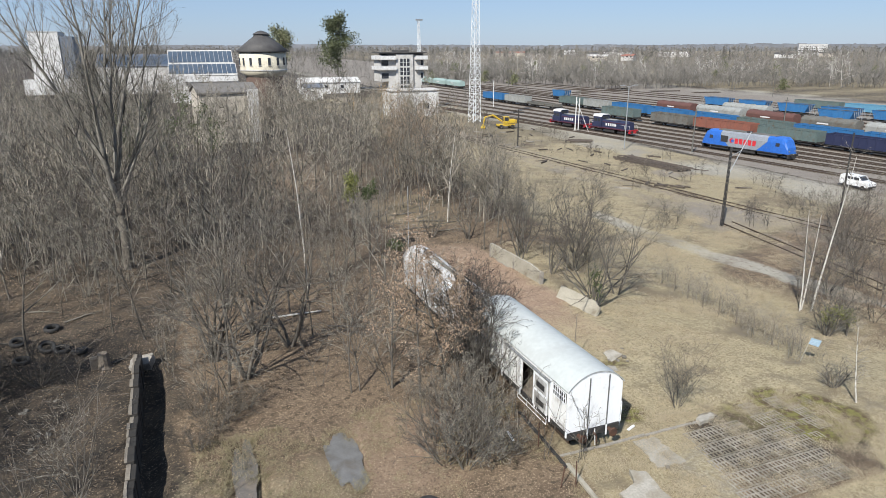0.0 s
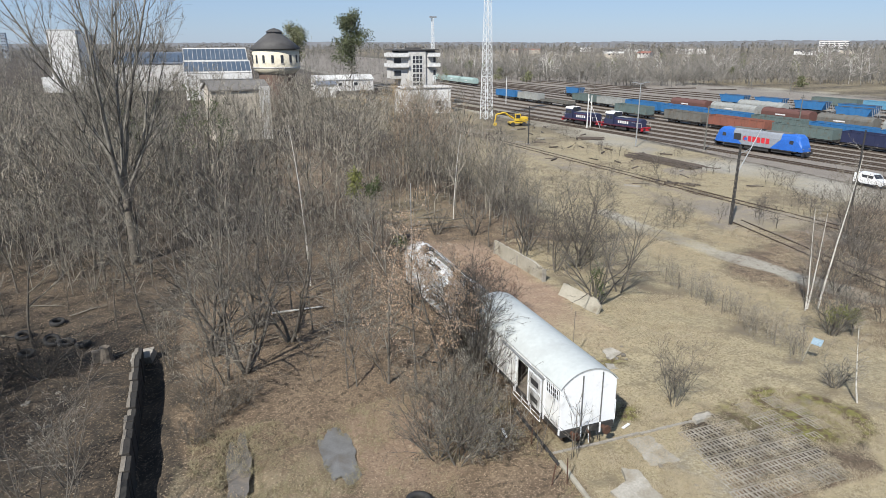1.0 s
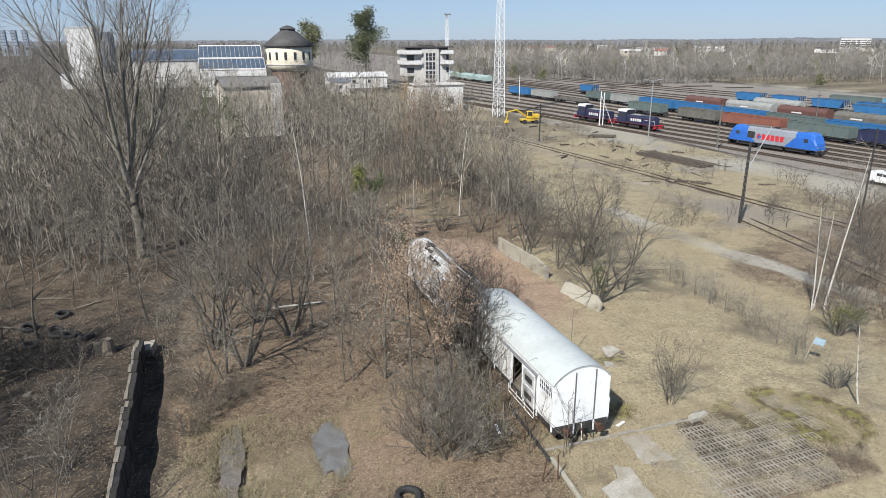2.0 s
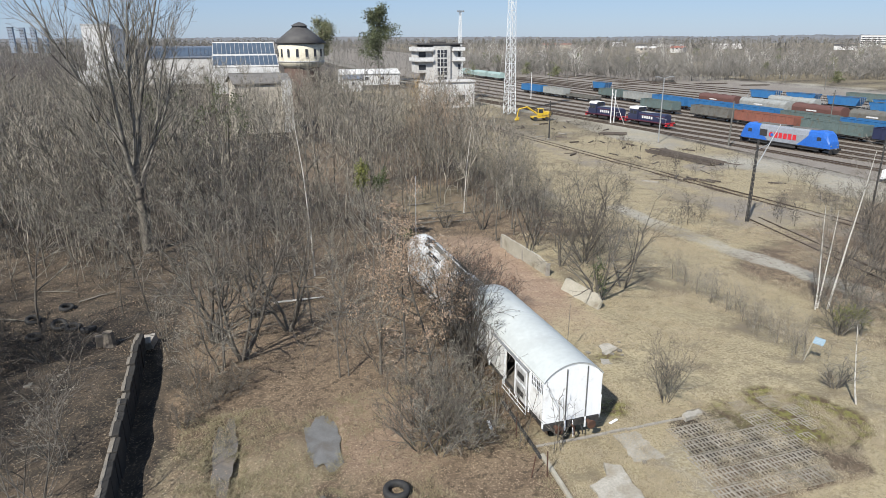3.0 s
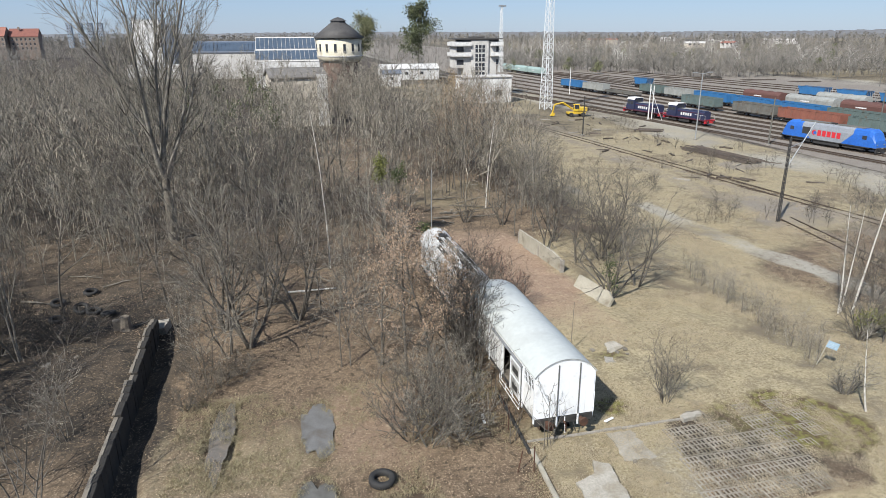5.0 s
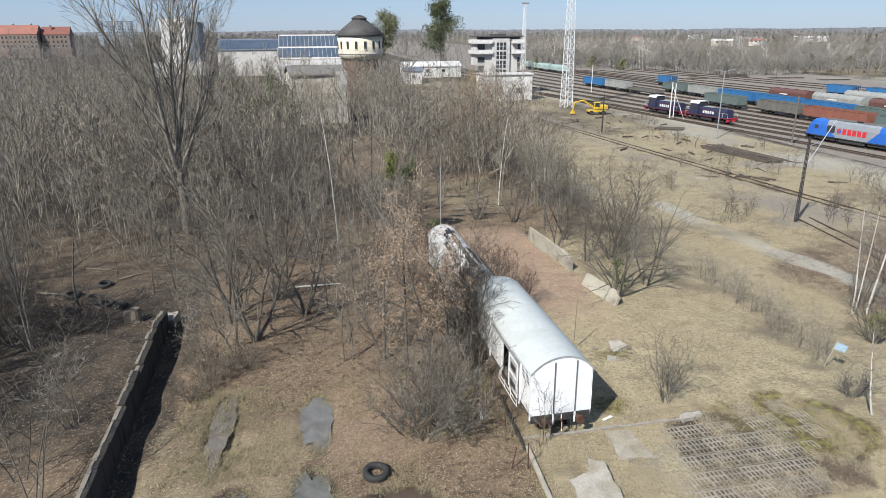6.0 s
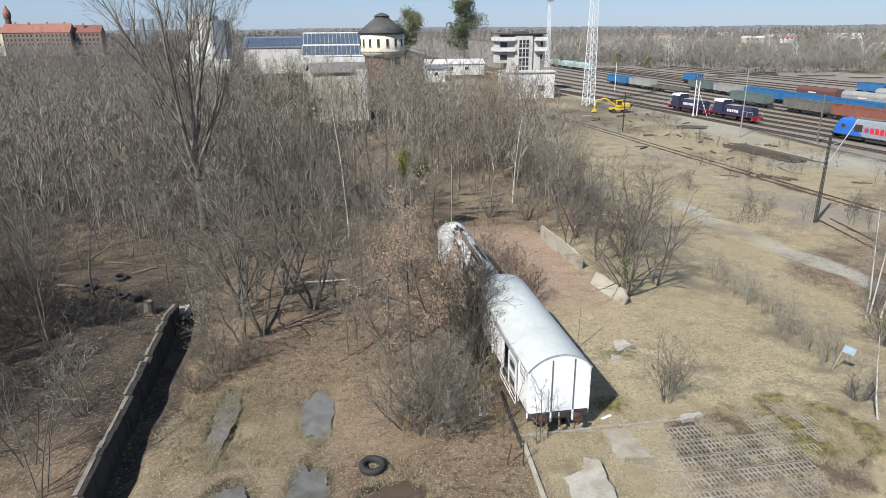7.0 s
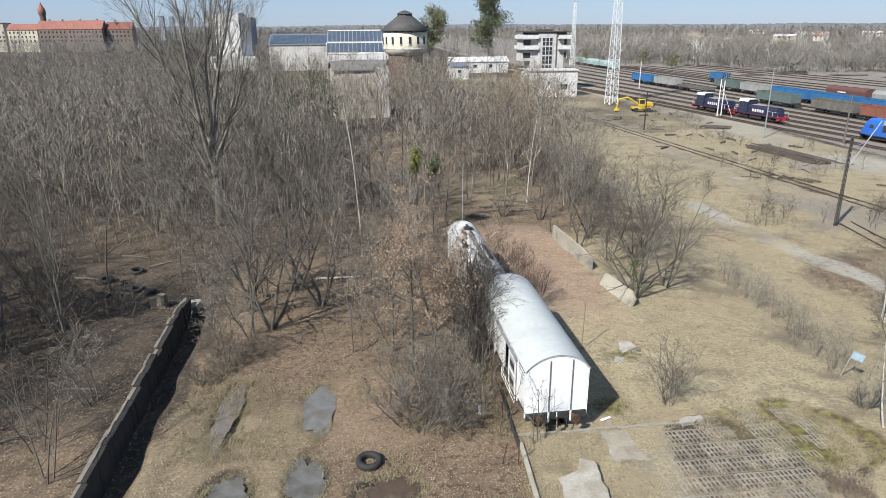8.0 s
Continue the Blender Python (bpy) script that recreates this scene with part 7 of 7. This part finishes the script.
for k, (dx, dy, ln, rr) in enumerate(((-0.30, 0.1, 18, 0.21), (-0.10, -0.15, 19, 0.24), (0.03, 0.15, 19, 0.22), (0.16, -0.05, 19, 0.22), (0.34, 0.1, 17, 0.18), (-0.44, -0.1, 15, 0.13), (0.08, -0.3, 16, 0.17), (-0.22, 0.3, 16, 0.15), (0.44, -0.1, 14, 0.13), (-0.36, 0.3, 13, 0.11), (0.2, 0.35, 17, 0.15))):
    limb = []
    grow(rb, stem[-1 - (0, 2, 1, 0, 3, 4, 1, 5, 2, 5, 0)[k]][1], np.array([dx, dy, 1.0]) / math.sqrt(dx * dx + dy * dy + 1), ln, rr * 1.12, 1, limb, big)
    V, F = tubes([q for q in limb if q[4] == 1], 6)
    o = new("limb", mesh_of("limb", V, F, POPLAR))
    o.parent = pop
    twigs += [q for q in limb if q[4] > 1]
V, F = woody(twigs, 4)
o = new("crown", mesh_of("crown", V, F, TWIG))
o.parent = pop
put(pop, -6.6, 62)

# oak with its dry leaves, beside the wagons
oak_sp = tree_spec(steps=(7, 5, 4, 2), kids=(13, 6, 4), first=(0.2, 0.2, 0.2), angle=(46, 42, 42), ratio=(0.40, 0.5, 0.5))
for x, y, hh, seed, n in ((10.5, 31.2, 9.2, 31, 3), (11.8, 30.4, 7.8, 32, 4), (9.3, 32.8, 7.0, 34, 1), (13.0, 31.5, 6.6, 33, 4), (13.9, 32.2, 5.4, 35, 5)):
    root, out = tree_thing("oak_tree", seed, hh, 0.09, oak_sp, BARK, TWIG, "young oak still holding dry brown leaves")
    tips = [s[1] for s in out if s[4] >= 2 and s[1][2] > hh * 0.35]
    rr = random.Random(seed)
    leaves_part(root, rr.sample(tips, int(len(tips) * 0.55)), OAK_LEAF, 0.055, n + 1, seed, "dry_leaves", 0.13)
    put(root, x, y, seed * 40)

# birches
bsp = tree_spec(steps=(9, 4, 3), kids=(22, 5), first=(0.25, 0.2), angle=(50, 45), ratio=(0.2, 0.5), wander=(0.022, 0.14, 0.16), up=(0.06, 0.05, 0.0), tip=0.0045, cap=(9, 0.016, 0.007))
BIRCH_TWIG = mat("birch_twig", (0.39, 0.355, 0.304), (0.234, 0.207, 0.172), 1.0, 0.8, bump=0)
for x, y, hh, lean, seed, rz in ((7.5, 50.8, 13.4, 0.0, 41, 0), (43.8, 34.8, 8.4, 0.02, 42, 0), (44.2, 35.0, 8.0, 0.05, 43, 90), (44.8, 34.6, 12.6, 0.13, 44, 20), (33.1, 21.8, 4.9, 0.16, 45, 0), (25.8, 66, 10, 0.03, 47, 30)):
    root, out = tree_thing("birch_tree", seed, hh, 0.034 + 0.004 * hh, bsp, BIRCH, BIRCH_TWIG, "slender white-barked bare birch", lean=lean)
    put(root, x, y, rz)

# shrubs and bushes
def shrub(seed, hh, stems, spread, label, x, y, kids=(9, 6, 4), rz=0, m=TWIG, thick=1.0):
    sp = tree_spec(steps=(5, 4, 3, 2), kids=kids, first=(0.12, 0.15, 0.15), angle=(40, 42, 45), ratio=(0.5, 0.55, 0.55), wander=(0.10, 0.10, 0.11, 0.12), up=(0.06, 0.05, 0.03, 0.02), tip=0.0052, cap=(9, 0.026, 0.014, 0.008))
    root, out = tree_thing("bare_shrub", seed, hh, (0.03 + 0.006 * hh) * thick, sp, BARK, m, label, stems=stems, spread=spread, category="shrub", limb=BARK)
    return put(root, x, y, rz), out


for n, (x, y, hh) in enumerate(((11.2, 25.4, 3.3), (12.0, 27.0, 2.7), (9.9, 27.0, 2.9), (11.9, 24.4, 2.3), (11.2, 28.2, 3.2), (9.6, 25.0, 3.1), (10.4, 24.2, 2.6))):
    shrub(151 + n, hh * 1.12, 7, 0.8, "rounded tangled bare grey shrub beside the wagon", x, y, (7, 5, 4), m=(TWIG, TWIG, TWIG_WARM, TWIG, TWIG, TWIG_WARM, TWIG)[n], thick=0.6)
for n, (x, y, hh) in enumerate(((15.7, 22.7, 3.0), (14.3, 23.6, 3.4), (13.7, 25.6, 3.6), (14.6, 27.6, 3.6), (16.1, 22.9, 2.6), (5.4, 34.5, 4.2))):
    shrub(161 + n, hh, 2, 0.08, "thin upright bare sapling beside the wagon", x, y, (4, 2, 2), thick=0.32)
bush_sp = tree_spec(steps=(6, 6, 4, 3), kids=(5, 5, 3), first=(0.15, 0.2, 0.2), angle=(46, 42, 42), ratio=(0.55, 0.48, 0.5), wander=(0.09, 0.10, 0.12, 0.13), up=(0.02, 0.03, 0.03, 0.02), tip=0.0055, cap=(9, 0.045, 0.02, 0.009))
for x, y, hh, sd, st2, spr, where in ((27.3, 39.0, 6.4, 54, 5, 0.62, "by the concrete panel"), (28.7, 41.6, 6.0, 55, 4, 0.6, "by the concrete panel"), (26.9, 50.6, 7.6, 56, 3, 0.3, "behind the concrete wall"), (28.2, 47.0, 6.6, 57, 3, 0.4, "behind the concrete wall"), (25.6, 59.5, 4.0, 66, 5, 0.5, "behind the red earth"), (22.2, 61.5, 3.2, 67, 6, 0.6, "behind the red earth"), (28.6, 53.0, 6.2, 65, 4, 0.45, "behind the concrete wall"), (30.4, 40.6, 7.2, 58, 3, 0.4, "in the dry grass")):
    root, out = tree_thing("bare_shrub", sd, hh, 0.07, bush_sp, BARK, TWIG_WARM if sd % 2 else TWIG, "large spreading bare shrub " + where, stems=st2, spread=spr, category="shrub", limb=BARK)
    put(root, x, y, sd * 31)
shrub(59, 3.1, 11, 0.42, "bare grey-brown bush in the dry grass", 23.5, 25.2, (5, 4, 3), m=TWIG_WARM, thick=0.3)
shrub(60, 3.0, 7, 0.6, "bare bush with some green at its foot", 41.4, 30.4, (8, 5, 3))
shrub(61, 2.6, 6, 0.6, "bare bush by the old road", 43.5, 31.5, (8, 5, 3))
shrub(62, 6.5, 4, 0.4, "tangled bare roadside tree", 49.5, 37.0, (8, 5, 3), m=TWIG_WARM, thick=0.6)
for n, (x, y, hh) in enumerate(((46.3, 33.2, 4.2), (48.0, 35.6, 5.0), (50.5, 33.0, 5.4), (52.5, 36.4, 5.6), (54.6, 34.0, 6.0), (51.6, 40.2, 5.2), (55.6, 39.4, 6.2), (58.4, 42.0, 6.4), (47.0, 31.0, 3.4), (60.0, 38.5, 6.4), (45.2, 35.8, 3.6))):
    shrub(281 + n, hh, 4, 0.4, "tangled brown roadside brush", x, y, (6, 5, 3), m=(TWIG_WARM, TWIG_DARK)[n % 2], thick=0.5)
shrub(63, 7.0, 5, 0.35, "tangled bare roadside tree", 60.0, 44.0, (7, 5, 4), m=TWIG_DARK, thick=0.6)
shrub(64, 6.5, 5, 0.35, "tangled bare roadside tree", 63.0, 46.5, (7, 5, 4), m=TWIG_WARM, thick=0.6)
for n, (x, y, hh, st2, spr) in enumerate(((14.3, 32.0, 6.8, 9, 0.16), (14.6, 33.3, 6.2, 8, 0.18), (14.2, 30.9, 5.2, 7, 0.2), (14.5, 34.5, 5.8, 7, 0.2), (14.2, 29.6, 3.8, 5, 0.25))):
    shrub(241 + n, hh, st2, spr, "upright dark bare shoots beside the wagons", x, y, (7, 4, 3), m=SHOOT, thick=0.7)
RED_SHOOT = mat("red_brown_shoot", (0.17, 0.09, 0.06), (0.09, 0.05, 0.035), 0.8, 0.85, bump=0, vary=0.2)
for n, (x, y, hh) in enumerate(((18.9, 40.2, 3.4), (19.6, 41.6, 3.0), (18.7, 42.6, 2.8), (20.3, 39.6, 2.6), (19.3, 37.8, 2.6), (20.0, 45.5, 2.2), (19.0, 47.5, 2.4))):
    shrub(321 + n, hh, 8, 0.18, "upright thin red-brown shoots on the red earth", x, y, (4, 3, 2), m=RED_SHOOT, thick=0.3)
shrub(68, 1.6, 6, 0.6, "low bare bush in the dry grass", 33.5, 23.6, (7, 4, 2))
shrub(69, 6.6, 3, 0.16, "slender pale bare sapling beside the ruined wall", -6.1, 22.2, (7, 3, 2), m=TWIG_DARK, thick=0.5)
shrub(78, 6.0, 2, 0.16, "slender pale bare sapling beside the ruined wall", -7.5, 24.6, (7, 3, 2), m=TWIG_DARK, thick=0.5)
shrub(70, 3.6, 4, 0.3, "thin bare sapling beside the ruined wall", -6.6, 28.6, (7, 4, 3), thick=0.55)
spread_sp = tree_spec(steps=(6, 7, 5, 3), kids=(6, 5, 4), first=(0.25, 0.2, 0.2), angle=(48, 42, 42), ratio=(0.62, 0.46, 0.5), wander=(0.10, 0.10, 0.12, 0.13), up=(0.03, 0.03, 0.03, 0.02), tip=0.0055, cap=(9, 0.068, 0.026, 0.009))
for x, y, hh, sd, rz in ((1.5, 37.3, 8.8, 71, 0), (-0.2, 40.2, 7.8, 79, 130), (4.6, 40.6, 7.6, 98, 240), (2.6, 43.6, 8.2, 99, 60)):
    root, out = tree_thing("bare_tree", sd, hh, 0.12, spread_sp, BARK, TWIG_DARK if sd % 2 else TWIG_WARM, "bare spreading many-stemmed tree at the clearing's edge", stems=4, spread=0.42, limb=BARK)
    put(root, x, y, rz)
shrub(72, 7.2, 3, 0.30, "bare slender tree at the clearing's edge", 0.2, 36.0, (10, 6, 4), thick=0.55)
shrub(73, 5.6, 1, 0.15, "thin bare sapling in the clearing", 7.45, 33.0, (12, 6, 4), thick=0.7)
shrub(76, 6.2, 1, 0.15, "thin bare sapling in the clearing", 6.95, 33.0, (11, 6, 4), thick=0.7)
shrub(77, 5.0, 3, 0.2, "thin bare sapling in the clearing", 9.3, 33.1, (8, 5, 4), thick=0.5)
for n, (x, y, hh) in enumerate(((-0.6, 31.6, 1.5), (0.2, 32.6, 1.3), (-1.3, 33.8, 1.7), (-1.5, 30.4, 1.2), (1.2, 33.6, 1.4))):
    shrub(301 + n, hh, 9, 0.6, "low tangled dry brush at the clearing's edge", x, y, (6, 4, 3), m=TWIG_WARM, thick=0.35)
shrub(74, 3.4, 3, 0.25, "thin bare sapling in the clearing", -0.6, 33.0, (8, 5, 3), thick=0.55)
shrub(75, 4.2, 4, 0.3, "bare sapling beside the hollow", -2.9, 39.5, (8, 5, 3), thick=0.55)
for n, (x, y, hh) in enumerate(((-13.5, 39.5, 3.4), (-14.5, 36.0, 2.6), (-15.5, 43.0, 3.6), (-10.0, 40.5, 2.4))):
    shrub(261 + n, hh, 8, 0.9, "dark bramble-like bare shrub in the shade", x, y, (8, 6, 5), m=SHOOT, thick=0.6)
base_shrubs = [shrub(80 + k, 5.5 + 0.8 * k, 4, 0.5, "bare bush between the thicket and the field", 30.5 + 2 * k, 47 + 3 * k, (8, 6, 5), m=TWIG_DARK)[0] for k in range(3)]
rc = random.Random(17)
for k in range(12):
    yy = rc.uniform(46, 96)
    xx = rc.uniform(28.5, 34 + 0.05 * (yy - 44))
    sc = rc.uniform(0.45, 0.8)
    copy_thing(base_shrubs[k % 3], pose(xx, yy, gz(xx, yy) - 0.03, 0, 0, rc.uniform(0, 360)) @ Matrix.Diagonal((sc, sc, sc, 1)))
for k in range(26):
    yy = rc.uniform(50, 98)
    xx = rc.uniform(27.5, 35.5)
    sc = rc.uniform(0.7, 1.0)
    copy_thing(kinds[(0, 1, 2, 4, 6, 7)[k % 6]], pose(xx, yy, gz(xx, yy) - 0.03, 0, 0, rc.uniform(0, 360)) @ Matrix.Diagonal((sc, sc, sc, 1)))
for x, y, k, sc in ((25.6, 55.5, 4, 1.05), (24.8, 76.0, 2, 1.1), (24.7, 71.5, 0, 1.0), (28.6, 58.9, 5, 1.0), (27.4, 64.0, 1, 1.0), (30.2, 52.0, 2, 0.85)):
    copy_thing(kinds[k], pose(x, y, gz(x, y) - 0.03, 0, 0, 70 * k) @ Matrix.Diagonal((sc, sc, sc, 1)))
rsb = np.random.RandomState(91)
hedge = []
while len(hedge) < 150:
    k = rsb.rand()
    yy = 26 + 17 * k
    hedge.append((35.3 + 0.1 * (yy - 30) + rsb.randn() * 0.7, yy, gz(35.3, yy)))
for k in range(200):
    yy = 45 + 75 * rsb.rand()
    xx = 28 + 10 * rsb.rand() + (14 if rsb.rand() < 0.3 and yy > 70 else 0)
    hedge.append((xx, yy, gz(xx, yy)))
for k in range(120):
    hedge.append((46 + 30 * rsb.rand(), 52 + 70 * rsb.rand(), -1.1))
stuff_trees("scrub", "thin dark scrub in the dry grass", hedge, 92, 2.2, tree_spec(steps=(4, 3, 2), kids=(9, 4), first=(0.05, 0.15), angle=(38, 42), ratio=(0.55, 0.5), tip=0.004, cap=(9, 0.008, 0.005), wander=(0.10, 0.12, 0.12), up=(0.02, 0.05, 0.05)), 0.012, TWIG, 0.25, 0.9, 4, "scrub")

brush = []
for k in range(34):
    cx, cy = 46 + 36 * rsb.rand(), 50 + 95 * rsb.rand()
    for q in range(6):
        brush.append((cx + rsb.randn() * 1.6, cy + rsb.randn() * 1.6, -1.1))
stuff_trees("yard_brush", "brown bare brush in clumps beside the tracks", brush, 94, 1.9, tree_spec(steps=(4, 3, 2), kids=(10, 5), first=(0.04, 0.15), angle=(45, 45), ratio=(0.6, 0.5), tip=0.007, cap=(9, 0.014, 0.009), wander=(0.15, 0.18, 0.18), up=(0.02, 0.05, 0.05)), 0.02, TWIG_DARK, 0.5, 1.3, 4, "brush")

# evergreen shrubs in the thicket
def leafy_bush(name, x, y, z, rx, rz_, n, material, size, label, seed, category="shrub"):
    """A leafy clump on short stems: blades in lumps of uneven outline."""
    rng = np.random.RandomState(seed)
    root = tagged(new(name), label, category)
    segs = []
    lumps_c = []
    for k in range(7):
        d = rng.randn(3) * np.array([rx, rx, rz_]) * 0.55
        c = np.array([0, 0, z]) + d
        lumps_c.append(c)
        segs.append((np.array([0, 0, -0.1]), c * np.array([0.4, 0.4, 0.6]), 0.05, 0.03))
        segs.append((c * np.array([0.4, 0.4, 0.6]), c, 0.03, 0.015))
    V, F = tubes(segs, 5)
    o = new("stem", mesh_of("stem", V, F, BARK))
    o.parent = root
    tips = [lumps_c[rng.randint(7)] + rng.randn(3) * np.array([rx, rx, rz_]) * 0.38 for k in range(n)]
    leaves_part(root, tips, material, size, 6, seed, "leaves", 0.16)
    return put(root, x, y)


leafy_bush("evergreen_shrub", 12.8, 56, 7.0, 0.55, 0.75, 170, OLIVE_LEAF, 0.11, "olive-green mistletoe-like clump in a bare tree", 5)
leafy_bush("evergreen_shrub", 14.3, 56.4, 6.3, 0.5, 0.7, 150, EVERGREEN, 0.11, "dark evergreen clump in a bare tree", 6)
leafy_bush("evergreen_shrub", 17.0, 57, 1.0, 0.6, 0.5, 60, EVERGREEN, 0.10, "low evergreen bush on the forest floor", 7)
leafy_bush("evergreen_shrub", 41.4, 30.3, 1.5, 0.5, 0.5, 60, OLIVE_LEAF, 0.08, "greenish bush by the old road", 8)
leafy_bush("evergreen_shrub", 42.9, 30.0, 1.4, 0.4, 0.4, 50, OLIVE_LEAF, 0.08, "greenish bush by the old road", 9)
leafy_bush("evergreen_shrub", 26.9, 38.6, 2.4, 0.4, 1.0, 70, EVERGREEN, 0.08, "ivy-covered stems by the concrete panel", 10)

# two tall trees behind the tower, full of ivy and mistletoe
def ivy_tree(x, y, H, seed, n, label, wide, leaf):
    root, out = tree_thing("ivy_tree", seed, H, 0.5, tree_spec(steps=(8, 5, 3), kids=(16, 6), first=(0.2, 0.2), angle=(52, 46), ratio=(0.36, 0.5), tip=0.04, cap=(9, 0.15, 0.06), wander=(0.03, 0.1, 0.15)), BARK, TWIG_FAR, label)
    tips = [s[1] for s in out if s[4] >= 1 and s[1][2] > H * 0.25]
    rr = random.Random(seed)
    leaves_part(root, rr.sample(tips, min(len(tips), n)), leaf, 0.5, 22, seed, "ivy_leaves", wide)
    put(root, x, y)


IVY = leafy("ivy_leaf", (0.032, 0.042, 0.017), (0.115, 0.128, 0.058))
IVY_PALE = leafy("pale_ivy_leaf", (0.075, 0.082, 0.036), (0.19, 0.19, 0.10))
ivy_tree(66.7, 310, 27.5, 201, 260, "tall tree thickly covered with dark green ivy", 1.1, IVY)
ivy_tree(40.2, 330, 24, 202, 250, "broad tree thickly covered with olive green ivy", 1.4, IVY_PALE)
for x, y, H, s in ((-3, 95, 13, 203), (2, 98, 12, 204), (-8, 100, 11, 205), (-5.5, 112, 14, 206), (0.5, 110, 13.5, 207), (-10, 116, 13, 208), (-1.5, 121, 15, 209)):
    root, out = tree_thing("ivy_tree", s, H, 0.16, tree_spec(steps=(7, 4, 3), kids=(12, 6), first=(0.2, 0.2), angle=(36, 42), ratio=(0.32, 0.5), tip=0.008, cap=(9, 0.03, 0.012)), BARK, TWIG, "bare tree with ivy climbing its stem")
    tips = [q[1] for q in out if q[4] <= 1 and 2 < q[1][2] < H * 0.8]
    leaves_part(root, tips, EVERGREEN, 0.17, 15, s, "ivy_leaves", 0.38)
    put(root, x, y)
rw2 = np.random.RandomState(44)
tips = []
for k in range(34):
    az, R = radians(18 + 50 * rw2.rand()), 350 + 500 * rw2.rand() ** 1.5
    H = 4 + 6 * rw2.rand()
    for q in range(26):
        f = rw2.rand()
        tips.append((R * math.sin(az) + rw2.randn() * H * 0.22 * (1.2 - f), R * math.cos(az) + rw2.randn() * H * 0.22 * (1.2 - f), -0.6 + f * H))
clump = leaves_part(None, tips, IVY_PALE, 0.5, 12, 45, "far_evergreens", 0.8)
tagged(clump, "olive evergreens among the far bare woods", "evergreen trees", kind="stuff")

# rubble
rr3 = random.Random(29)
RUBBLE = mat("rubble", (0.234, 0.211, 0.176), (0.148, 0.129, 0.101), 3.0, 0.95, vary=0.3, bump=0.3)
for x, y, n in ((24.2, 31.6, 3), (23.2, 30.4, 3), (22.0, 66.0, 8), (24.5, 70, 5), (-8.0, 34, 6), (-9.5, 38, 6), (18.8, 20.0, 3), (20.5, 62, 4)):
    for k in range(n):
        px, py, sz = x + rr3.uniform(-1.3, 1.3), y + rr3.uniform(-1.3, 1.3), rr3.uniform(0.06, 0.15)
        bm = bmesh.new()
        bmesh.ops.create_cube(bm, size=2 * sz)
        bmesh.ops.subdivide_edges(bm, edges=bm.edges[:], cuts=1, use_grid_fill=True)
        for v in bm.verts:
            v.co = Vector((v.co.x * rr3.uniform(0.8, 1.5), v.co.y * rr3.uniform(0.7, 1.1), v.co.z * rr3.uniform(0.35, 0.7)))
        o = part("stone", bm, RUBBLE)
        o.matrix_basis = pose(px, py, sz * 0.15, 0, 0, rr3.uniform(0, 360))
        tagged(o, "small grey lump of rubble on the ground", "stone", "lumps of rubble")
